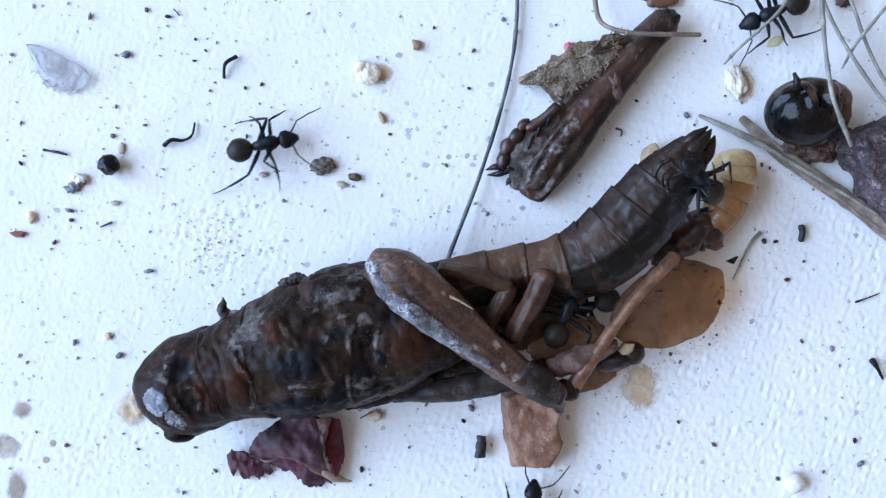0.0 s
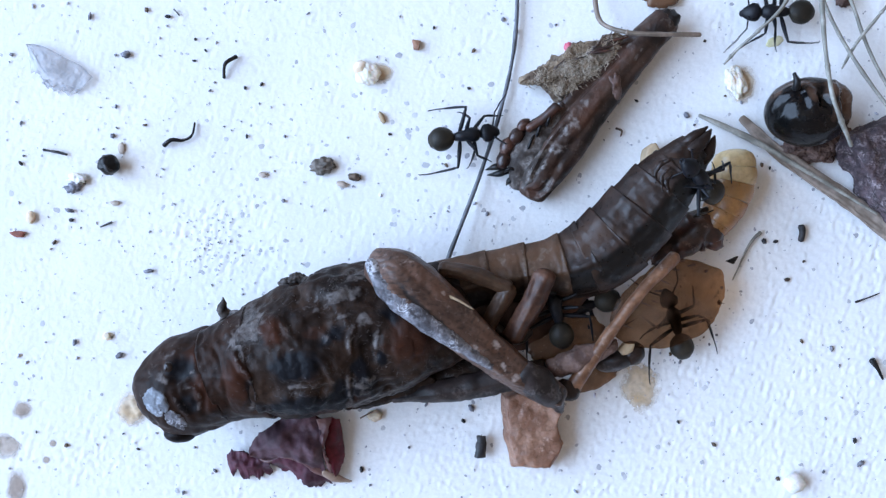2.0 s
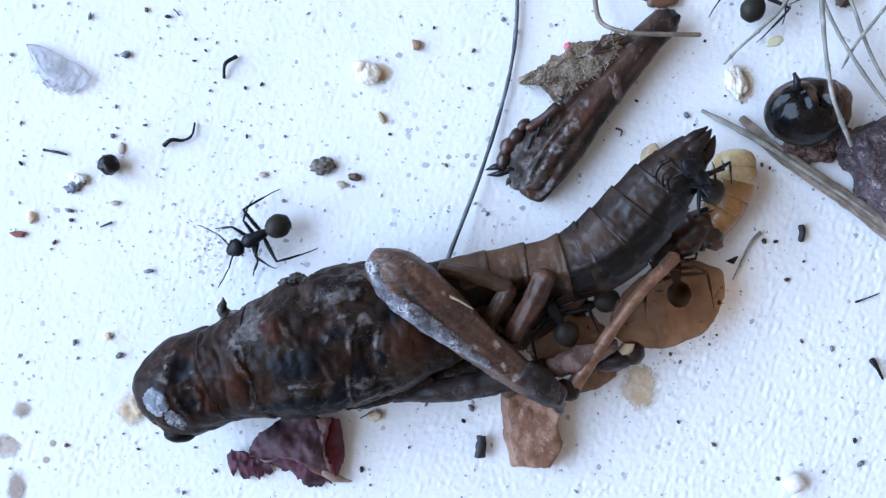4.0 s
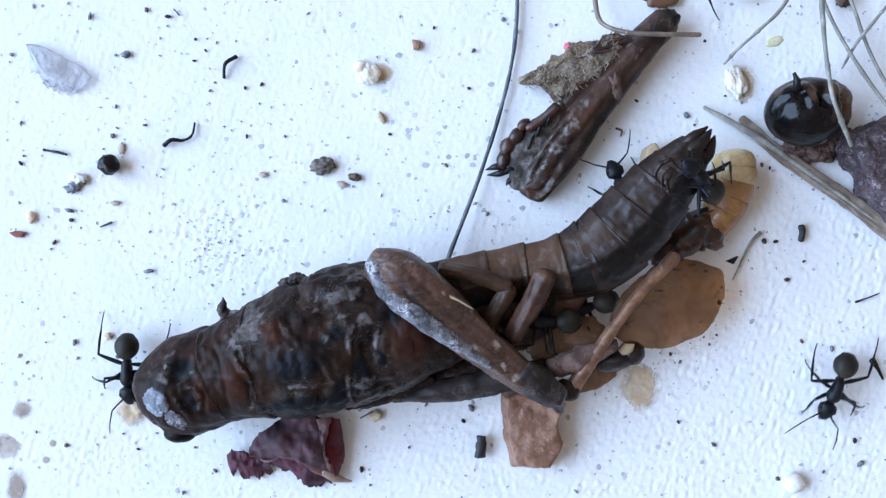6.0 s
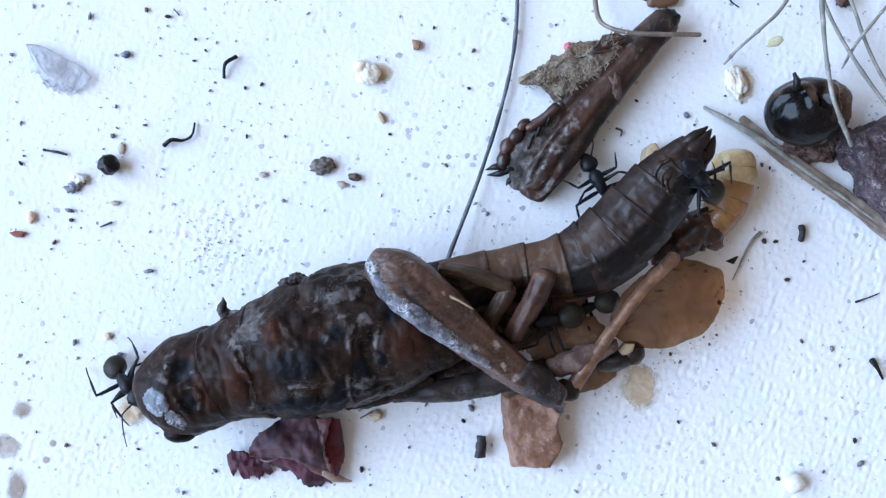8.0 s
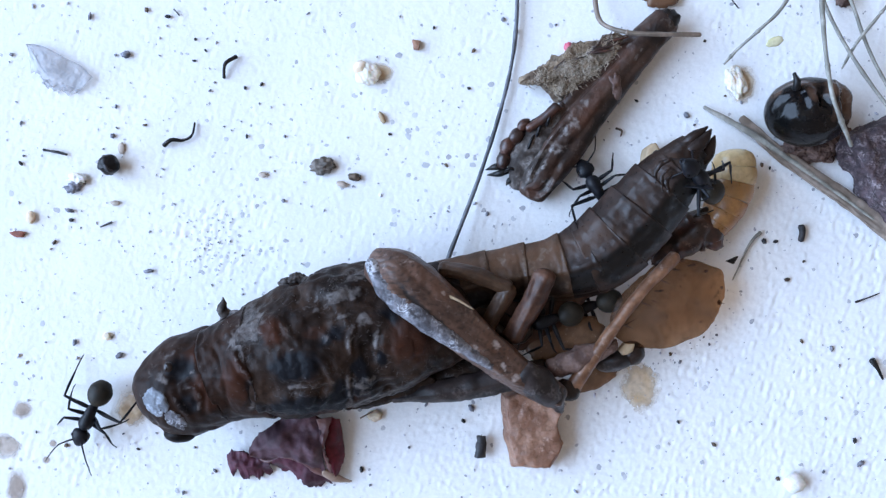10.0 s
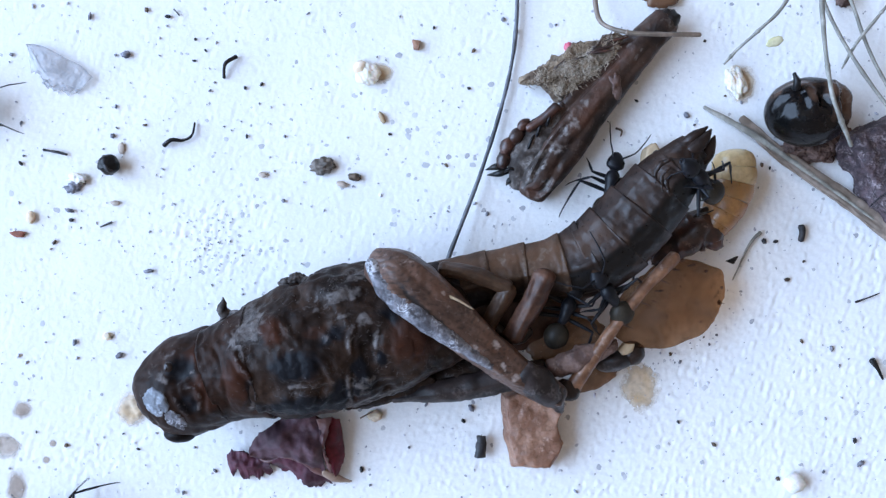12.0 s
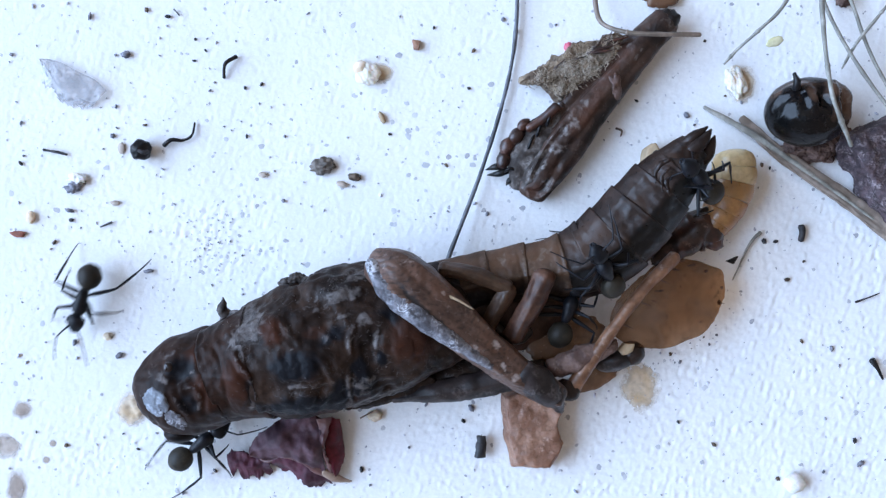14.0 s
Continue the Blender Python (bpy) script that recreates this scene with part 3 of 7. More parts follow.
def grasshopper():
    g = empty_thing("grasshopper", *HOPPER, "dead dark brown dusty grasshopper lying on white paint", "grasshopper")
    head = loft([(-21.3, -10.5, 4, 1.94, 2.6), (-20.7, -10.36, 4.2, 3.05, 3.5), (-19.53, -10.14, 4.3, 3.7, 4), (-18.01, -9.76, 4.3, 3.75, 4.1), (-16.4, -9.3, 4.3, 3.66, 4.15)],
                14, 120, (0.6, 0.3), 0.2, 0.5, 1)
    sculpt(head, [([(-19.04, -9.88), (-18.57, -10.96), (-17.92, -12.09)], 0.16, 0.16, 0.5), ([(-18.17, -9.72), (-17.5, -9.72), (-17.09, -10.61), (-17.32, -11.59)], 0.15, 0.2, 0.8),
                  ([(-18.36, -10.37), (-17.97, -11.04), (-17.59, -11.47)], 0.3, -0.25, 0), ([(-18.91, -9.66), (-18.33, -9.32), (-17.77, -9.01)], 0.12, 0.12, 0.6)],
           [(*(-19.23, -8.22), 0.55, 0.5, 0, 0.14), (*(-18.44, -8.7), 0.9, 0.7, 20, -0.22)],
           [(*(-16.97, -7.31), 1.2, 0.9, 20, 0.9), (*(-16.61, -9.89), 1.0, 1.5, 0, 0.8)], [(*(-18.52, -8.46), 1.1, 0.85, 20, 0.9), (*(-17.93, -10.96), 0.7, 0.9, 30, 0.8)],
           [(*(-19.35, -8.3), 0.22, 0.2, 0, 1.1), (*(-19.73, -9.17), 0.3, 0.35, 0, 0.9), (*(-19.29, -7.45), 0.7, 0.3, 30, 0.5), (*(-17.81, -8.69), 0.2, 0.2, 0, 0.9), (*(-20.47, -8.81), 0.6, 1.0, 20, 0.35)],
           0.07, 0.8, seed=1)
    head = part("head", head, HEAD, g)
    prono = loft([(-16.5, -9.3, 4.35, 3.7, 4.22), (-15.9, -9.1, 4.4, 3.74, 4.27), (-14.86, -8.69, 4.5, 3.94, 4.4), (-13.33, -8.26, 4.6, 4.23, 4.5)],
                 16, 130, (0.14, 0.5), 0.2, 0.4, 8)
    sculpt(prono, [([(-16.46, -6.38), (-15.63, -7.66), (-15.23, -8.82), (-15.21, -10.42), (-15.25, -12.01)], 0.15, -0.22, 0),
                   ([(-14.8, -7.02), (-13.98, -8.29), (-13.05, -9.43), (-13.15, -10.58), (-13.95, -11.59)], 0.16, 0.24, 0.85)],
           [(*(-14.38, -9.28), 0.9, 1.7, 0, 0.16)], [(*(-14.49, -9.2), 0.95, 1.7, 0, 0.85)], [(*(-13.43, -9.83), 0.3, 1.3, 0, 0.6)],
           [(*(-13.99, -5.92), 1.2, 1.2, 30, 0.75), (*(-14.59, -6.5), 0.8, 0.5, 30, 0.6), (*(-13.41, -7.28), 0.5, 0.9, 20, 0.5)], 0.11, 0.8, seed=2)
    prono = part("pronotum", prono, HEAD, g)
    chest = loft([(-13.91, -8.3, 4.6, 4.11, 4.4), (-11.47, -7.66, 4.7, 4.77, 4.7), (-8.94, -7.19, 4.8, 4.97, 4.8), (-6.44, -6.23, 4.8, 5.1, 4.7),
                  (-3.93, -5.69, 4.7, 4.85, 4.4), (-1.43, -5.08, 4.5, 4.11, 3.9), (0.93, -4.5, 4.3, 3.45, 3.2)], 26, 190, (0.6, 1.0), 0.3, 0.4, 10)
    ridges = [([(-11.35, -4.87), (-10.63, -5.82), (-9.83, -6.59)], 0.16, 0.2, 0.3), ([(-8.65, -7.29), (-7.95, -8.22), (-7.7, -9.11), (-8.27, -10.36), (-9.27, -11.83)], 0.17, 0.26, 0.3),
              ([(-10.76, -9.7), (-10.36, -9.5), (-9.37, -9.56), (-7.78, -9.14)], 0.15, 0.24, 1.0), ([(-6.51, -8.34), (-6.6, -9.77), (-6.41, -10.84)], 0.13, 0.2, 0.7),
              ([(-9.35, -4.5), (-7.83, -4.19), (-6.34, -3.91), (-4.77, -4.07)], 0.16, 0.24, 0.1), ([(-9.73, -5.28), (-8.08, -4.76), (-6.2, -4.53)], 0.2, -0.26, 0)]
    folds = [([(-12.27, -11.12), (-12.43, -11.91), (-12.78, -12.58)], 0.13, 0.18, 0.7), ([(-7.54, -10.17), (-5.65, -9.77), (-3.72, -9.14)], 0.2, -0.3, 0),
             ([(-7.33, -11.44), (-5.3, -10.48), (-3.37, -10)], 0.16, 0.2, 0.5), ([(-4.45, -5.43), (-4.68, -6.28), (-4.53, -7.18)], 0.15, 0.18, 0.5),
             ([(-6.01, -5.03), (-6.47, -6.35), (-6.31, -7.36)], 0.14, 0.18, 0.5), ([(-10.72, -3.15), (-8.33, -2.55), (-6.34, -1.55)], 0.2, 0.22, 0.2), ([(-12.46, -4.13), (-10.4, -4.1), (-8.79, -3.49)], 0.18, -0.2, 0)]
    sculpt(chest, ridges + folds,
           [(*(-11.82, -5.69), 1.0, 1.1, 15, 0.3), (*(-10.03, -8.15), 2.2, 1.2, 5, 0.3), (*(-10.18, -10.85), 1.8, 0.8, 5, 0.35), (*(-2.43, -6.48), 1.7, 1.8, 30, 0.55), (*(-7.03, -2.73), 2.2, 0.8, 18, 0.35),
            (*(-5.31, -6.98), 0.7, 0.7, 0, -0.3), (*(-5.47, -9.73), 1.0, 0.7, 10, 0.3), (*(-9.06, -2.39), 1.3, 0.9, 20, 0.4), (*(-11.35, -3.16), 1.3, 0.8, 20, 0.3)],
           [(*(-11.82, -5.77), 0.9, 1.0, 15, 0.95), (*(-2.36, -6.4), 1.6, 1.8, 30, 0.8), (*(-9.33, -8.55), 0.9, 0.5, 0, 0.4), (*(-8.74, -5.81), 1.0, 0.5, 20, 0.5), (*(-5.7, -10.46), 0.7, 0.4, 20, 0.6), (*(-7.8, -12.02), 1.4, 0.4, 20, 0.5)],
           [(*(-10.22, -8.08), 2.0, 1.1, 5, 1.0), (*(-10.22, -10.89), 1.7, 0.75, 5, 0.9), (*(-7.48, -6.04), 1.1, 0.6, 20, 0.8), (*(-5.84, -8.22), 0.7, 0.8, 0, 0.9), (*(-4.29, -7.61), 0.45, 0.5, 0, 1.0),
            # the long spots at the lower edge are painted shade between the legs
            (*(-7.22, -9.77), 0.6, 0.9, 0, 0.8), (*(-3.68, -4.66), 0.8, 0.5, -40, 0.8), (*(-7.66, -10.78), 2.6, 0.7, 17, 0.7), (*(-11.82, -11.28), 2.0, 0.5, 5, 0.6), (*(-5.29, -9.32), 1.0, 0.8, 20, 0.5)],
           [(*(-6.99, -3.26), 1.3, 0.42, 12, 1.0), (*(-7.14, -4.8), 0.55, 0.22, 30, 0.95), (*(-5.38, -4.92), 0.5, 0.45, 0, 1.05), (*(-13.63, -5.43), 1.3, 1.4, 30, 0.85), (*(-5.94, -1.94), 1.1, 0.5, 20, 0.75),
            (*(-8.06, -6.19), 0.35, 0.3, 40, 0.7), (*(-6.39, -6.43), 0.5, 0.2, 60, 0.8), (*(-4.6, -6.19), 0.3, 0.6, 0, 0.7), (*(-5.65, -9.46), 1.0, 0.6, 15, 0.6), (*(-10.46, -6.87), 0.18, 0.14, 0, 1.1), (*(-8.79, -3.89), 2.0, 0.5, 12, 0.35)],
           0.09, 0.75, seed=3)
    chest = part("thorax", chest, BODY, g)
    face, back = skin([head, prono]), skin([head, prono, chest])
    part("eye", blob((-19.35, -8.32, 8.05), (0.36, 0.36, 0.22), 0.1, 0.8, 2), RUSSET_EYE, head, "dull brown eye")
    part("eye", blob((-19.4, -13.55, 4.8), (1.2, 0.75, 1.2), 0.05, 0.8, 3), EYE, head, "dark shiny eye")
    part("face_patch", patch(face, (-20.33, -10.86, 7.6), 0.9, 1.15, 28, 0.08, 0.12, 4, 1.5, 9, 56, 0.12), FACE, head, "whitish powdery face patch")
    part("face_patch", patch(face, (-19.01, -12.17, 7), 0.65, 0.85, 40, 0.06, 0.12, 6, 1.5, 8, 48, 0.1), POWDER, head, "grey dusty cheek")
    hair = bmesh.new()
    r = random.Random(31)
    for c, spread, count in (((-12.21, -5.38, 7.5), 0.9, 26), ((-8.34, -3.35, 8), 1.3, 40), ((-5.74, -2.35, 8), 0.9, 28), ((-7.03, -5.46, 9), 0.9, 20), ((-5.46, -5.85, 9), 0.5, 12), ((-12.34, -6.64, 9), 0.5, 12), ((-9.27, -9.59, 9), 0.5, 10), ((-3.75, -8.73, 8), 0.8, 16), ((-14.74, -4.89, 6), 0.7, 14)):
        for _ in range(count // 2):
            x, y, a, n = c[0] + r.gauss(0, spread), c[1] + r.gauss(0, spread * 0.6), r.gauss(0.4, 1.2), r.uniform(0.04, 0.22)
            z = top(back, x, y, -1)
            ex, ey = x + n * math.cos(a), y + n * math.sin(a)
            ez = top(back, ex, ey, -1)
            if min(z, ez) > 3:
                rod([(x, y, z - 0.02), ((x + ex) / 2 + r.uniform(-0.03, 0.03), (y + ey) / 2, max(z, ez) + 0.02), (ex, ey, ez)], r.uniform(0.006, 0.011), 0.005, 3, 4, bm=hair)
    part("fluff", hair, DUSTY, g, "fine whitish dust fibres")
    for k, (c, r) in enumerate((((-11.46, -2.45, 5.2), (0.7, 0.45, 0.7)), ((-10.76, -2.15, 5.4), (0.75, 0.5, 0.8)), ((-10.03, -2.35, 5.6), (0.6, 0.4, 0.7)))):
        part("lump", wobble(blob(c, tuple(v * 0.85 for v in r), 0.3, 1.1, 23 + k, 15, 4), 0.05, 2.0, k), GREYED, g)
    part("torn_flap", loft([(-16.0, -4.95, 4.9, 0.55, 0.35), (-16.25, -4.45, 5.2, 0.38, 0.25), (-16.05, -3.95, 5.5, 0.22, 0.18), (-16.1, -3.6, 5.6, 0.06, 0.06)], 8, 20, (0.3, 0.1), 0.12, 1.6, 25, fine=0.04), GREYED, g)
    part("torn_flap", loft([(-15.7, -5.0, 4.9, 0.45, 0.3), (-15.2, -4.7, 5.1, 0.3, 0.2), (-14.9, -4.7, 5.0, 0.1, 0.1)], 8, 18, (0.3, 0.1), 0.1, 1.6, 27, fine=0.04), DUSTY, g, "pale dusty flap")

    # abdomen: overlapping rings along a rising curve
    axis = [(-0.17, -3.17, 4, 2.37, 2.4), (3.21, -2.24, 4.1, 2.11, 2.2), (5.94, -1.73, 4.2, 2.11, 2.2), (8.8, -1.4, 4.5, 2.5, 2.35), (11.44, -0.3, 4.8, 2.92, 2.55),
            (13.76, 1.92, 5.3, 2.84, 2.5), (15.72, 4.34, 5.8, 2.52, 2.3), (17.16, 6.02, 6.2, 1.92, 2), (18.27, 7.3, 6.5, 1.3, 1.2)]
    rows = spline(axis, 8)
    cuts = [0, 9, 17, 25, 31, 37, 43, 49, 55, 64]
    for i, (a, b) in enumerate(zip(cuts, cuts[1:])):
        seg = rows[max(a - 2, 0):b + 1]
        secs = []
        for j, r in enumerate(seg):
            k = 0.94 + 0.075 * j / (len(seg) - 1)
            secs.append((*r[:3], r[3] * k, r[4] * k))
        ring = loft(secs, 4, 84, (0.15, 0.12), 0.08, 0.5, 30 + i, corners=(-15, 84, 168, 215, 270) if i < 4 else (-28, 15, 80, 130, 172, 215, 270))
        (x0, y0), (x1, y1) = seg[0][:2], seg[-1][:2]
        mx, my, nx, ny = (x0 + x1) / 2, (y0 + y1) / 2, y0 - y1, x1 - x0
        far = math.hypot(nx, ny)
        nx, ny = nx / far, ny / far
        rim = [(x1 - 0.25 * (x1 - x0) / far + nx * d, y1 - 0.25 * (y1 - y0) / far + ny * d) for d in (-1.9, 0, 1.9)]
        keel = [([(x - nx * 0.45, y - ny * 0.45) for x, y in ((x0, y0), (mx, my), (x1, y1))], 0.36, 0.1, 0.0)] if i > 2 else []
        # the lit left flank is painted browner, the shaded right flank black
        sculpt(ring, [(rim, 0.14, 0.08, 0.6)] + keel, [], [(x0, y0, 0.7, 2.2, math.degrees(math.atan2(y1 - y0, x1 - x0)), 0.6), (mx + nx * 1.3, my + ny * 1.3, 1.6, 0.9, math.degrees(math.atan2(y1 - y0, x1 - x0)), 0.9 if i < 5 else 0.35)], [(mx - nx * 1.4, my - ny * 1.4, 1.7, 1.0, math.degrees(math.atan2(y1 - y0, x1 - x0)), 0.9 if i < 3 else 1.3)],
               # dust on segments 3 to 6 also paints their greyish sheen
               [(mx + nx * 0.3, my + ny * 0.3, 0.7, 0.5, 30 * i, 0.45)] if 2 < i < 7 else [(mx + nx * 1.2, my + ny * 1.2, 0.9, 0.4, 25 * i, 0.6)], 0.05, 1.1, seed=20 + i)
        part("abdomen_segment", ring, BELLY if i < 3 else DARK, g)
    rings = skin([o for o in g.children if o.name.startswith("abdomen_segment")])
    for k, pts in enumerate(([(15, 4.75, 8), (15.17, 5.6, 8.3), (15.88, 6.23, 8.3), (16.83, 6.34, 8)], [(15.47, 4.11, 8), (15.48, 5.12, 8.3), (16.04, 5.76, 8.3)], [(15.95, 3.83, 8), (15.8, 4.72, 8.3), (16.2, 5.36, 8.3)])):
        part("crease", fold(rings, pts, 0.22, 0.3, 60 + k, 0.6), DARK, g)
    for p, m, q, r in (((17.07, 7.26, 6.9), (17.92, 7.99, 7.2), (18.78, 8.66, 7.3), 0.42), ((17.62, 6.96, 7.4), (18.4, 7.59, 7.5), (19.07, 8.45, 7.4), 0.48),
                       ((18.16, 6.28, 6.9), (18.94, 6.92, 7), (19.43, 8.05, 7), 0.55)):
        part("tail_valve", loft([(*p, r, 0.4), (*m, r, 0.45), (*q, 0.08, 0.08)], 6, 14, (0.3, 0.1), 0.05, 1, 41), DARK, g)

    # hind leg over the body
    thigh = loft([(-4.63, -1.08, 8, 1.36, 1.4), (-3.13, -1.94, 8.5, 2.06, 2), (-0.95, -3.65, 8.4, 1.98, 1.9), (1.85, -6.08, 7.4, 1.65, 1.6),
                                (4.33, -8.13, 6.4, 1.39, 1.4), (6.65, -9.79, 5.6, 1.2, 1.25), (8.36, -10.78, 5.1, 1, 1.1)], 16, 90, (0.7, 0.6), 0.1, 0.6, 42, corners=(-18, 62, 140, 210, 275))
    sculpt(thigh, [([(-3.27, -0.54), (0.24, -4.08), (3.03, -6.73), (5.94, -9.11)], 0.18, -0.16, 0), ([(-4.33, -1.12), (-0.93, -4.71), (1.82, -6.87), (4.89, -8.66)], 0.2, -0.2, 0)],
           # the thin black strip paints the crease shade beside the pale ridge
           [], [(*(-0.93, -2.3), 2.2, 0.6, -40, 0.6), (*(3.85, -6.78), 1.6, 0.6, -40, 0.7)], [(*(-1.32, -4.05), 2.6, 0.22, -44, 0.9), (*(8.53, -10.72), 0.8, 0.6, 0, 0.7)],
           [(*(2.27, -3.56), 0.3, 0.15, -40, 0.8), (*(3.73, -6.86), 0.5, 0.25, -40, 1.0), (*(4.4, -8.43), 0.22, 0.5, 10, 1.0), (*(5.11, -9.17), 0.3, 0.3, 0, 0.9), (*(2.42, -6.89), 0.4, 0.2, -40, 0.9), (*(-2.47, -0.93), 0.5, 0.2, -40, 0.6), (*(-0.04, -3.07), 0.4, 0.15, -40, 0.7)],
           0.04, 1.3, ((-3.63, -0.73), (5.91, -9.06), 0.5, 0.07), 4)
    femur = part("femur", thigh, LEG, g)
    ridge = loft([(-5.01, -1.06, 9.2, 0.47, 0.7), (-3.66, -2.92, 9.6, 0.80, 0.8), (-1.48, -4.72, 9.5, 0.78, 0.8), (1.1, -6.59, 8.7, 0.55, 0.6), (3.4, -8.3, 7.6, 0.32, 0.4)],
                 16, 40, (0.4, 0.4), 0.1, 0.9, 43)
    part("femur_ridge", sculpt(ridge, wrinkle=0.055, freq=2.4, seed=5), POWDER, femur, "grey powdery ridge along the thigh")
    part("knee", loft([(5.74, -8.91, 6.6, 1, 0.8), (7.16, -10, 5.8, 1.25, 1.1), (8.24, -11.03, 5, 0.75, 0.9), (8.68, -11.83, 4.2, 0.25, 0.4)], 8, 22, (0.5, 0.2), 0.16, 0.9, 45), SLATE, g, "slate-grey knee hood")
    part("knee", blob((9.17, -10.43, 4.6), (0.9, 0.75, 0.9), 0.25, 0.9, 46, -30), DARK, g, "dark knee joint")
    part("shin_stub", loft([(8.15, -8.86, 4.4, 0.75, 0.6), (9.69, -8.34, 4.5, 0.95, 0.75), (11.17, -7.77, 4.4, 0.8, 0.7), (12.71, -7.22, 4, 0.5, 0.5)], 8, 20, (0.4, 0.4), 0.2, 1.2, 48, fine=0.08), STUB, g, "pinkish-brown fibrous leg stub")
    part("torn_plate", slab((*(8.91, -6.72), 2.9), 3.3, 1.75, 0.15, 14, 0.12, 1.4, 8.4, 0.35, 7, 60, 0.1, (0.02, -0.05)), FLAKE, g, "thin tan torn plate")
    part("tibia", loft([(9.25, -10.8, 4.4, 0.67, 0.75), (10.48, -8.97, 4.6, 0.54, 0.58), (12.8, -5.61, 4.7, 0.44, 0.48), (14.9, -2.89, 4.7, 0.44, 0.48), (17.1, -0.71, 4.6, 0.54, 0.55)],
                       6, 12, (0.4, 0.5), 0.07, 1.1, 46), TAN, g, "tan shin")
    for k in range(9):
        part("shin_spine", rod(SHIN_SPINES[k], 0.07, 0.025, 3, 6), REDBROWN, g)
    # folded far legs
    part("femur", loft([(-3.62, -11.33, 2.6, 0.34, 0.5), (-0.6, -10.76, 3, 0.86, 0.9), (2.39, -10.21, 3.2, 1.11, 1.1), (5.16, -9.59, 3.4, 1.02, 1.1), (7.48, -8.97, 3.6, 0.85, 0.9)], 10, 48, (0.4, 0.4), 0.1, 0.8, 47, fine=0.04, corners=(10, 80, 150, 270)), SLATE, g)
    part("knee", blob((12.92, -8.45, 2.9), (1.5, 0.85, 1.1), 0.15, 0.8, 50, 10), SLATE, g, "dark knee joint")
    part("pale_splinter", chunk([(13.12, -7.63), (13.66, -7.01), (14.46, -7.1), (14.29, -7.77), (13.44, -8.08)], 3.0, 3.8, 0.15, 0.1, 150), OCHRE, g)
    part("knee", blob((14.35, -7.91, 2.8), (1.0, 0.95, 1.0), 0.1, 0.8, 51), DARK, g)
    # middle and fore legs
    part("leg", loft([(0.04, -1.42, 6.9, 0.57, 0.6), (2.26, -1.82, 7.2, 0.61, 0.65), (4.61, -2.79, 7, 0.57, 0.6)], 8, 40, (0.4, 0.4), 0.08, 1, 52, fine=0.05, corners=(15, 95, 190, 275)), BELLY, g)
    part("leg", loft([(4.7, -2.87, 7, 0.65, 0.6), (3.91, -4.28, 6.6, 0.65, 0.6), (2.96, -6.12, 6, 0.62, 0.6)], 8, 40, (0.4, 0.4), 0.08, 1, 53, fine=0.05, corners=(15, 95, 190, 275)), BELLY, g)
    part("leg", loft([(7.29, -1.9, 7, 0.81, 0.8), (6.51, -3.62, 6.6, 0.86, 0.8), (5.11, -6.34, 5.8, 0.82, 0.8)], 8, 40, (0.5, 0.4), 0.1, 1, 54, fine=0.05, corners=(15, 95, 190, 275)), RUSSET, g)
    part("leg", rod([(3.56, -5.55, 5.4), (5.24, -6.61, 5.2), (6.29, -6, 5)], 0.5, 0.45, 5, 10, 0.1, 1, 55), DARK, g)
    part("pale_splinter", rod([(0.35, -3.23, 9.6), (1.21, -3.62, 9.6), (2.12, -4.19, 9.2)], 0.11, 0.05, 4, 6, flat=0.5), OCHRE, g, "pale sliver")
    part("pale_splinter", blob((0.25, -7.84, 6), (0.3, 0.6, 0.25), 0.2, 1, 56), CRUMB, g)
    # torn underside between the legs
    part("torn_belly", loft([(-1.39, -10.04, 2, 0.7, 1), (0.69, -9.56, 2.3, 1.13, 1.3), (2.85, -8.95, 2.4, 1.21, 1.3), (5.01, -8.17, 2.4, 1.04, 1.2)], 6, 18, (0.5, 0.5), 0.3, 0.9, 58), BODY, g)
    part("torn_belly", loft([(*(-7.25, -12.09), 1.6, 0.35, 0.5), (*(-5.15, -11.39), 2.2, 0.6, 0.7), (*(-2.97, -10.72), 2.6, 0.6, 0.8), (*(-0.69, -9.72), 3.0, 0.5, 0.8)], 6, 18, (0.4, 0.4), 0.25, 1.2, 59, fine=0.06), BODY, g)
    part("torn_belly", loft([(0.69, -4.91, 2.6, 2.59, 1.6), (3.28, -5.13, 2.6, 2.59, 1.6), (6.31, -5.14, 2.4, 2.38, 1.5), (8.9, -3.85, 2.4, 1.73, 1.4), (11.43, -2.11, 2.8, 1.03, 1.2)], 6, 18, (0.6, 0.6), 0.4, 0.8, 57), RUSSET, g)


grasshopper()


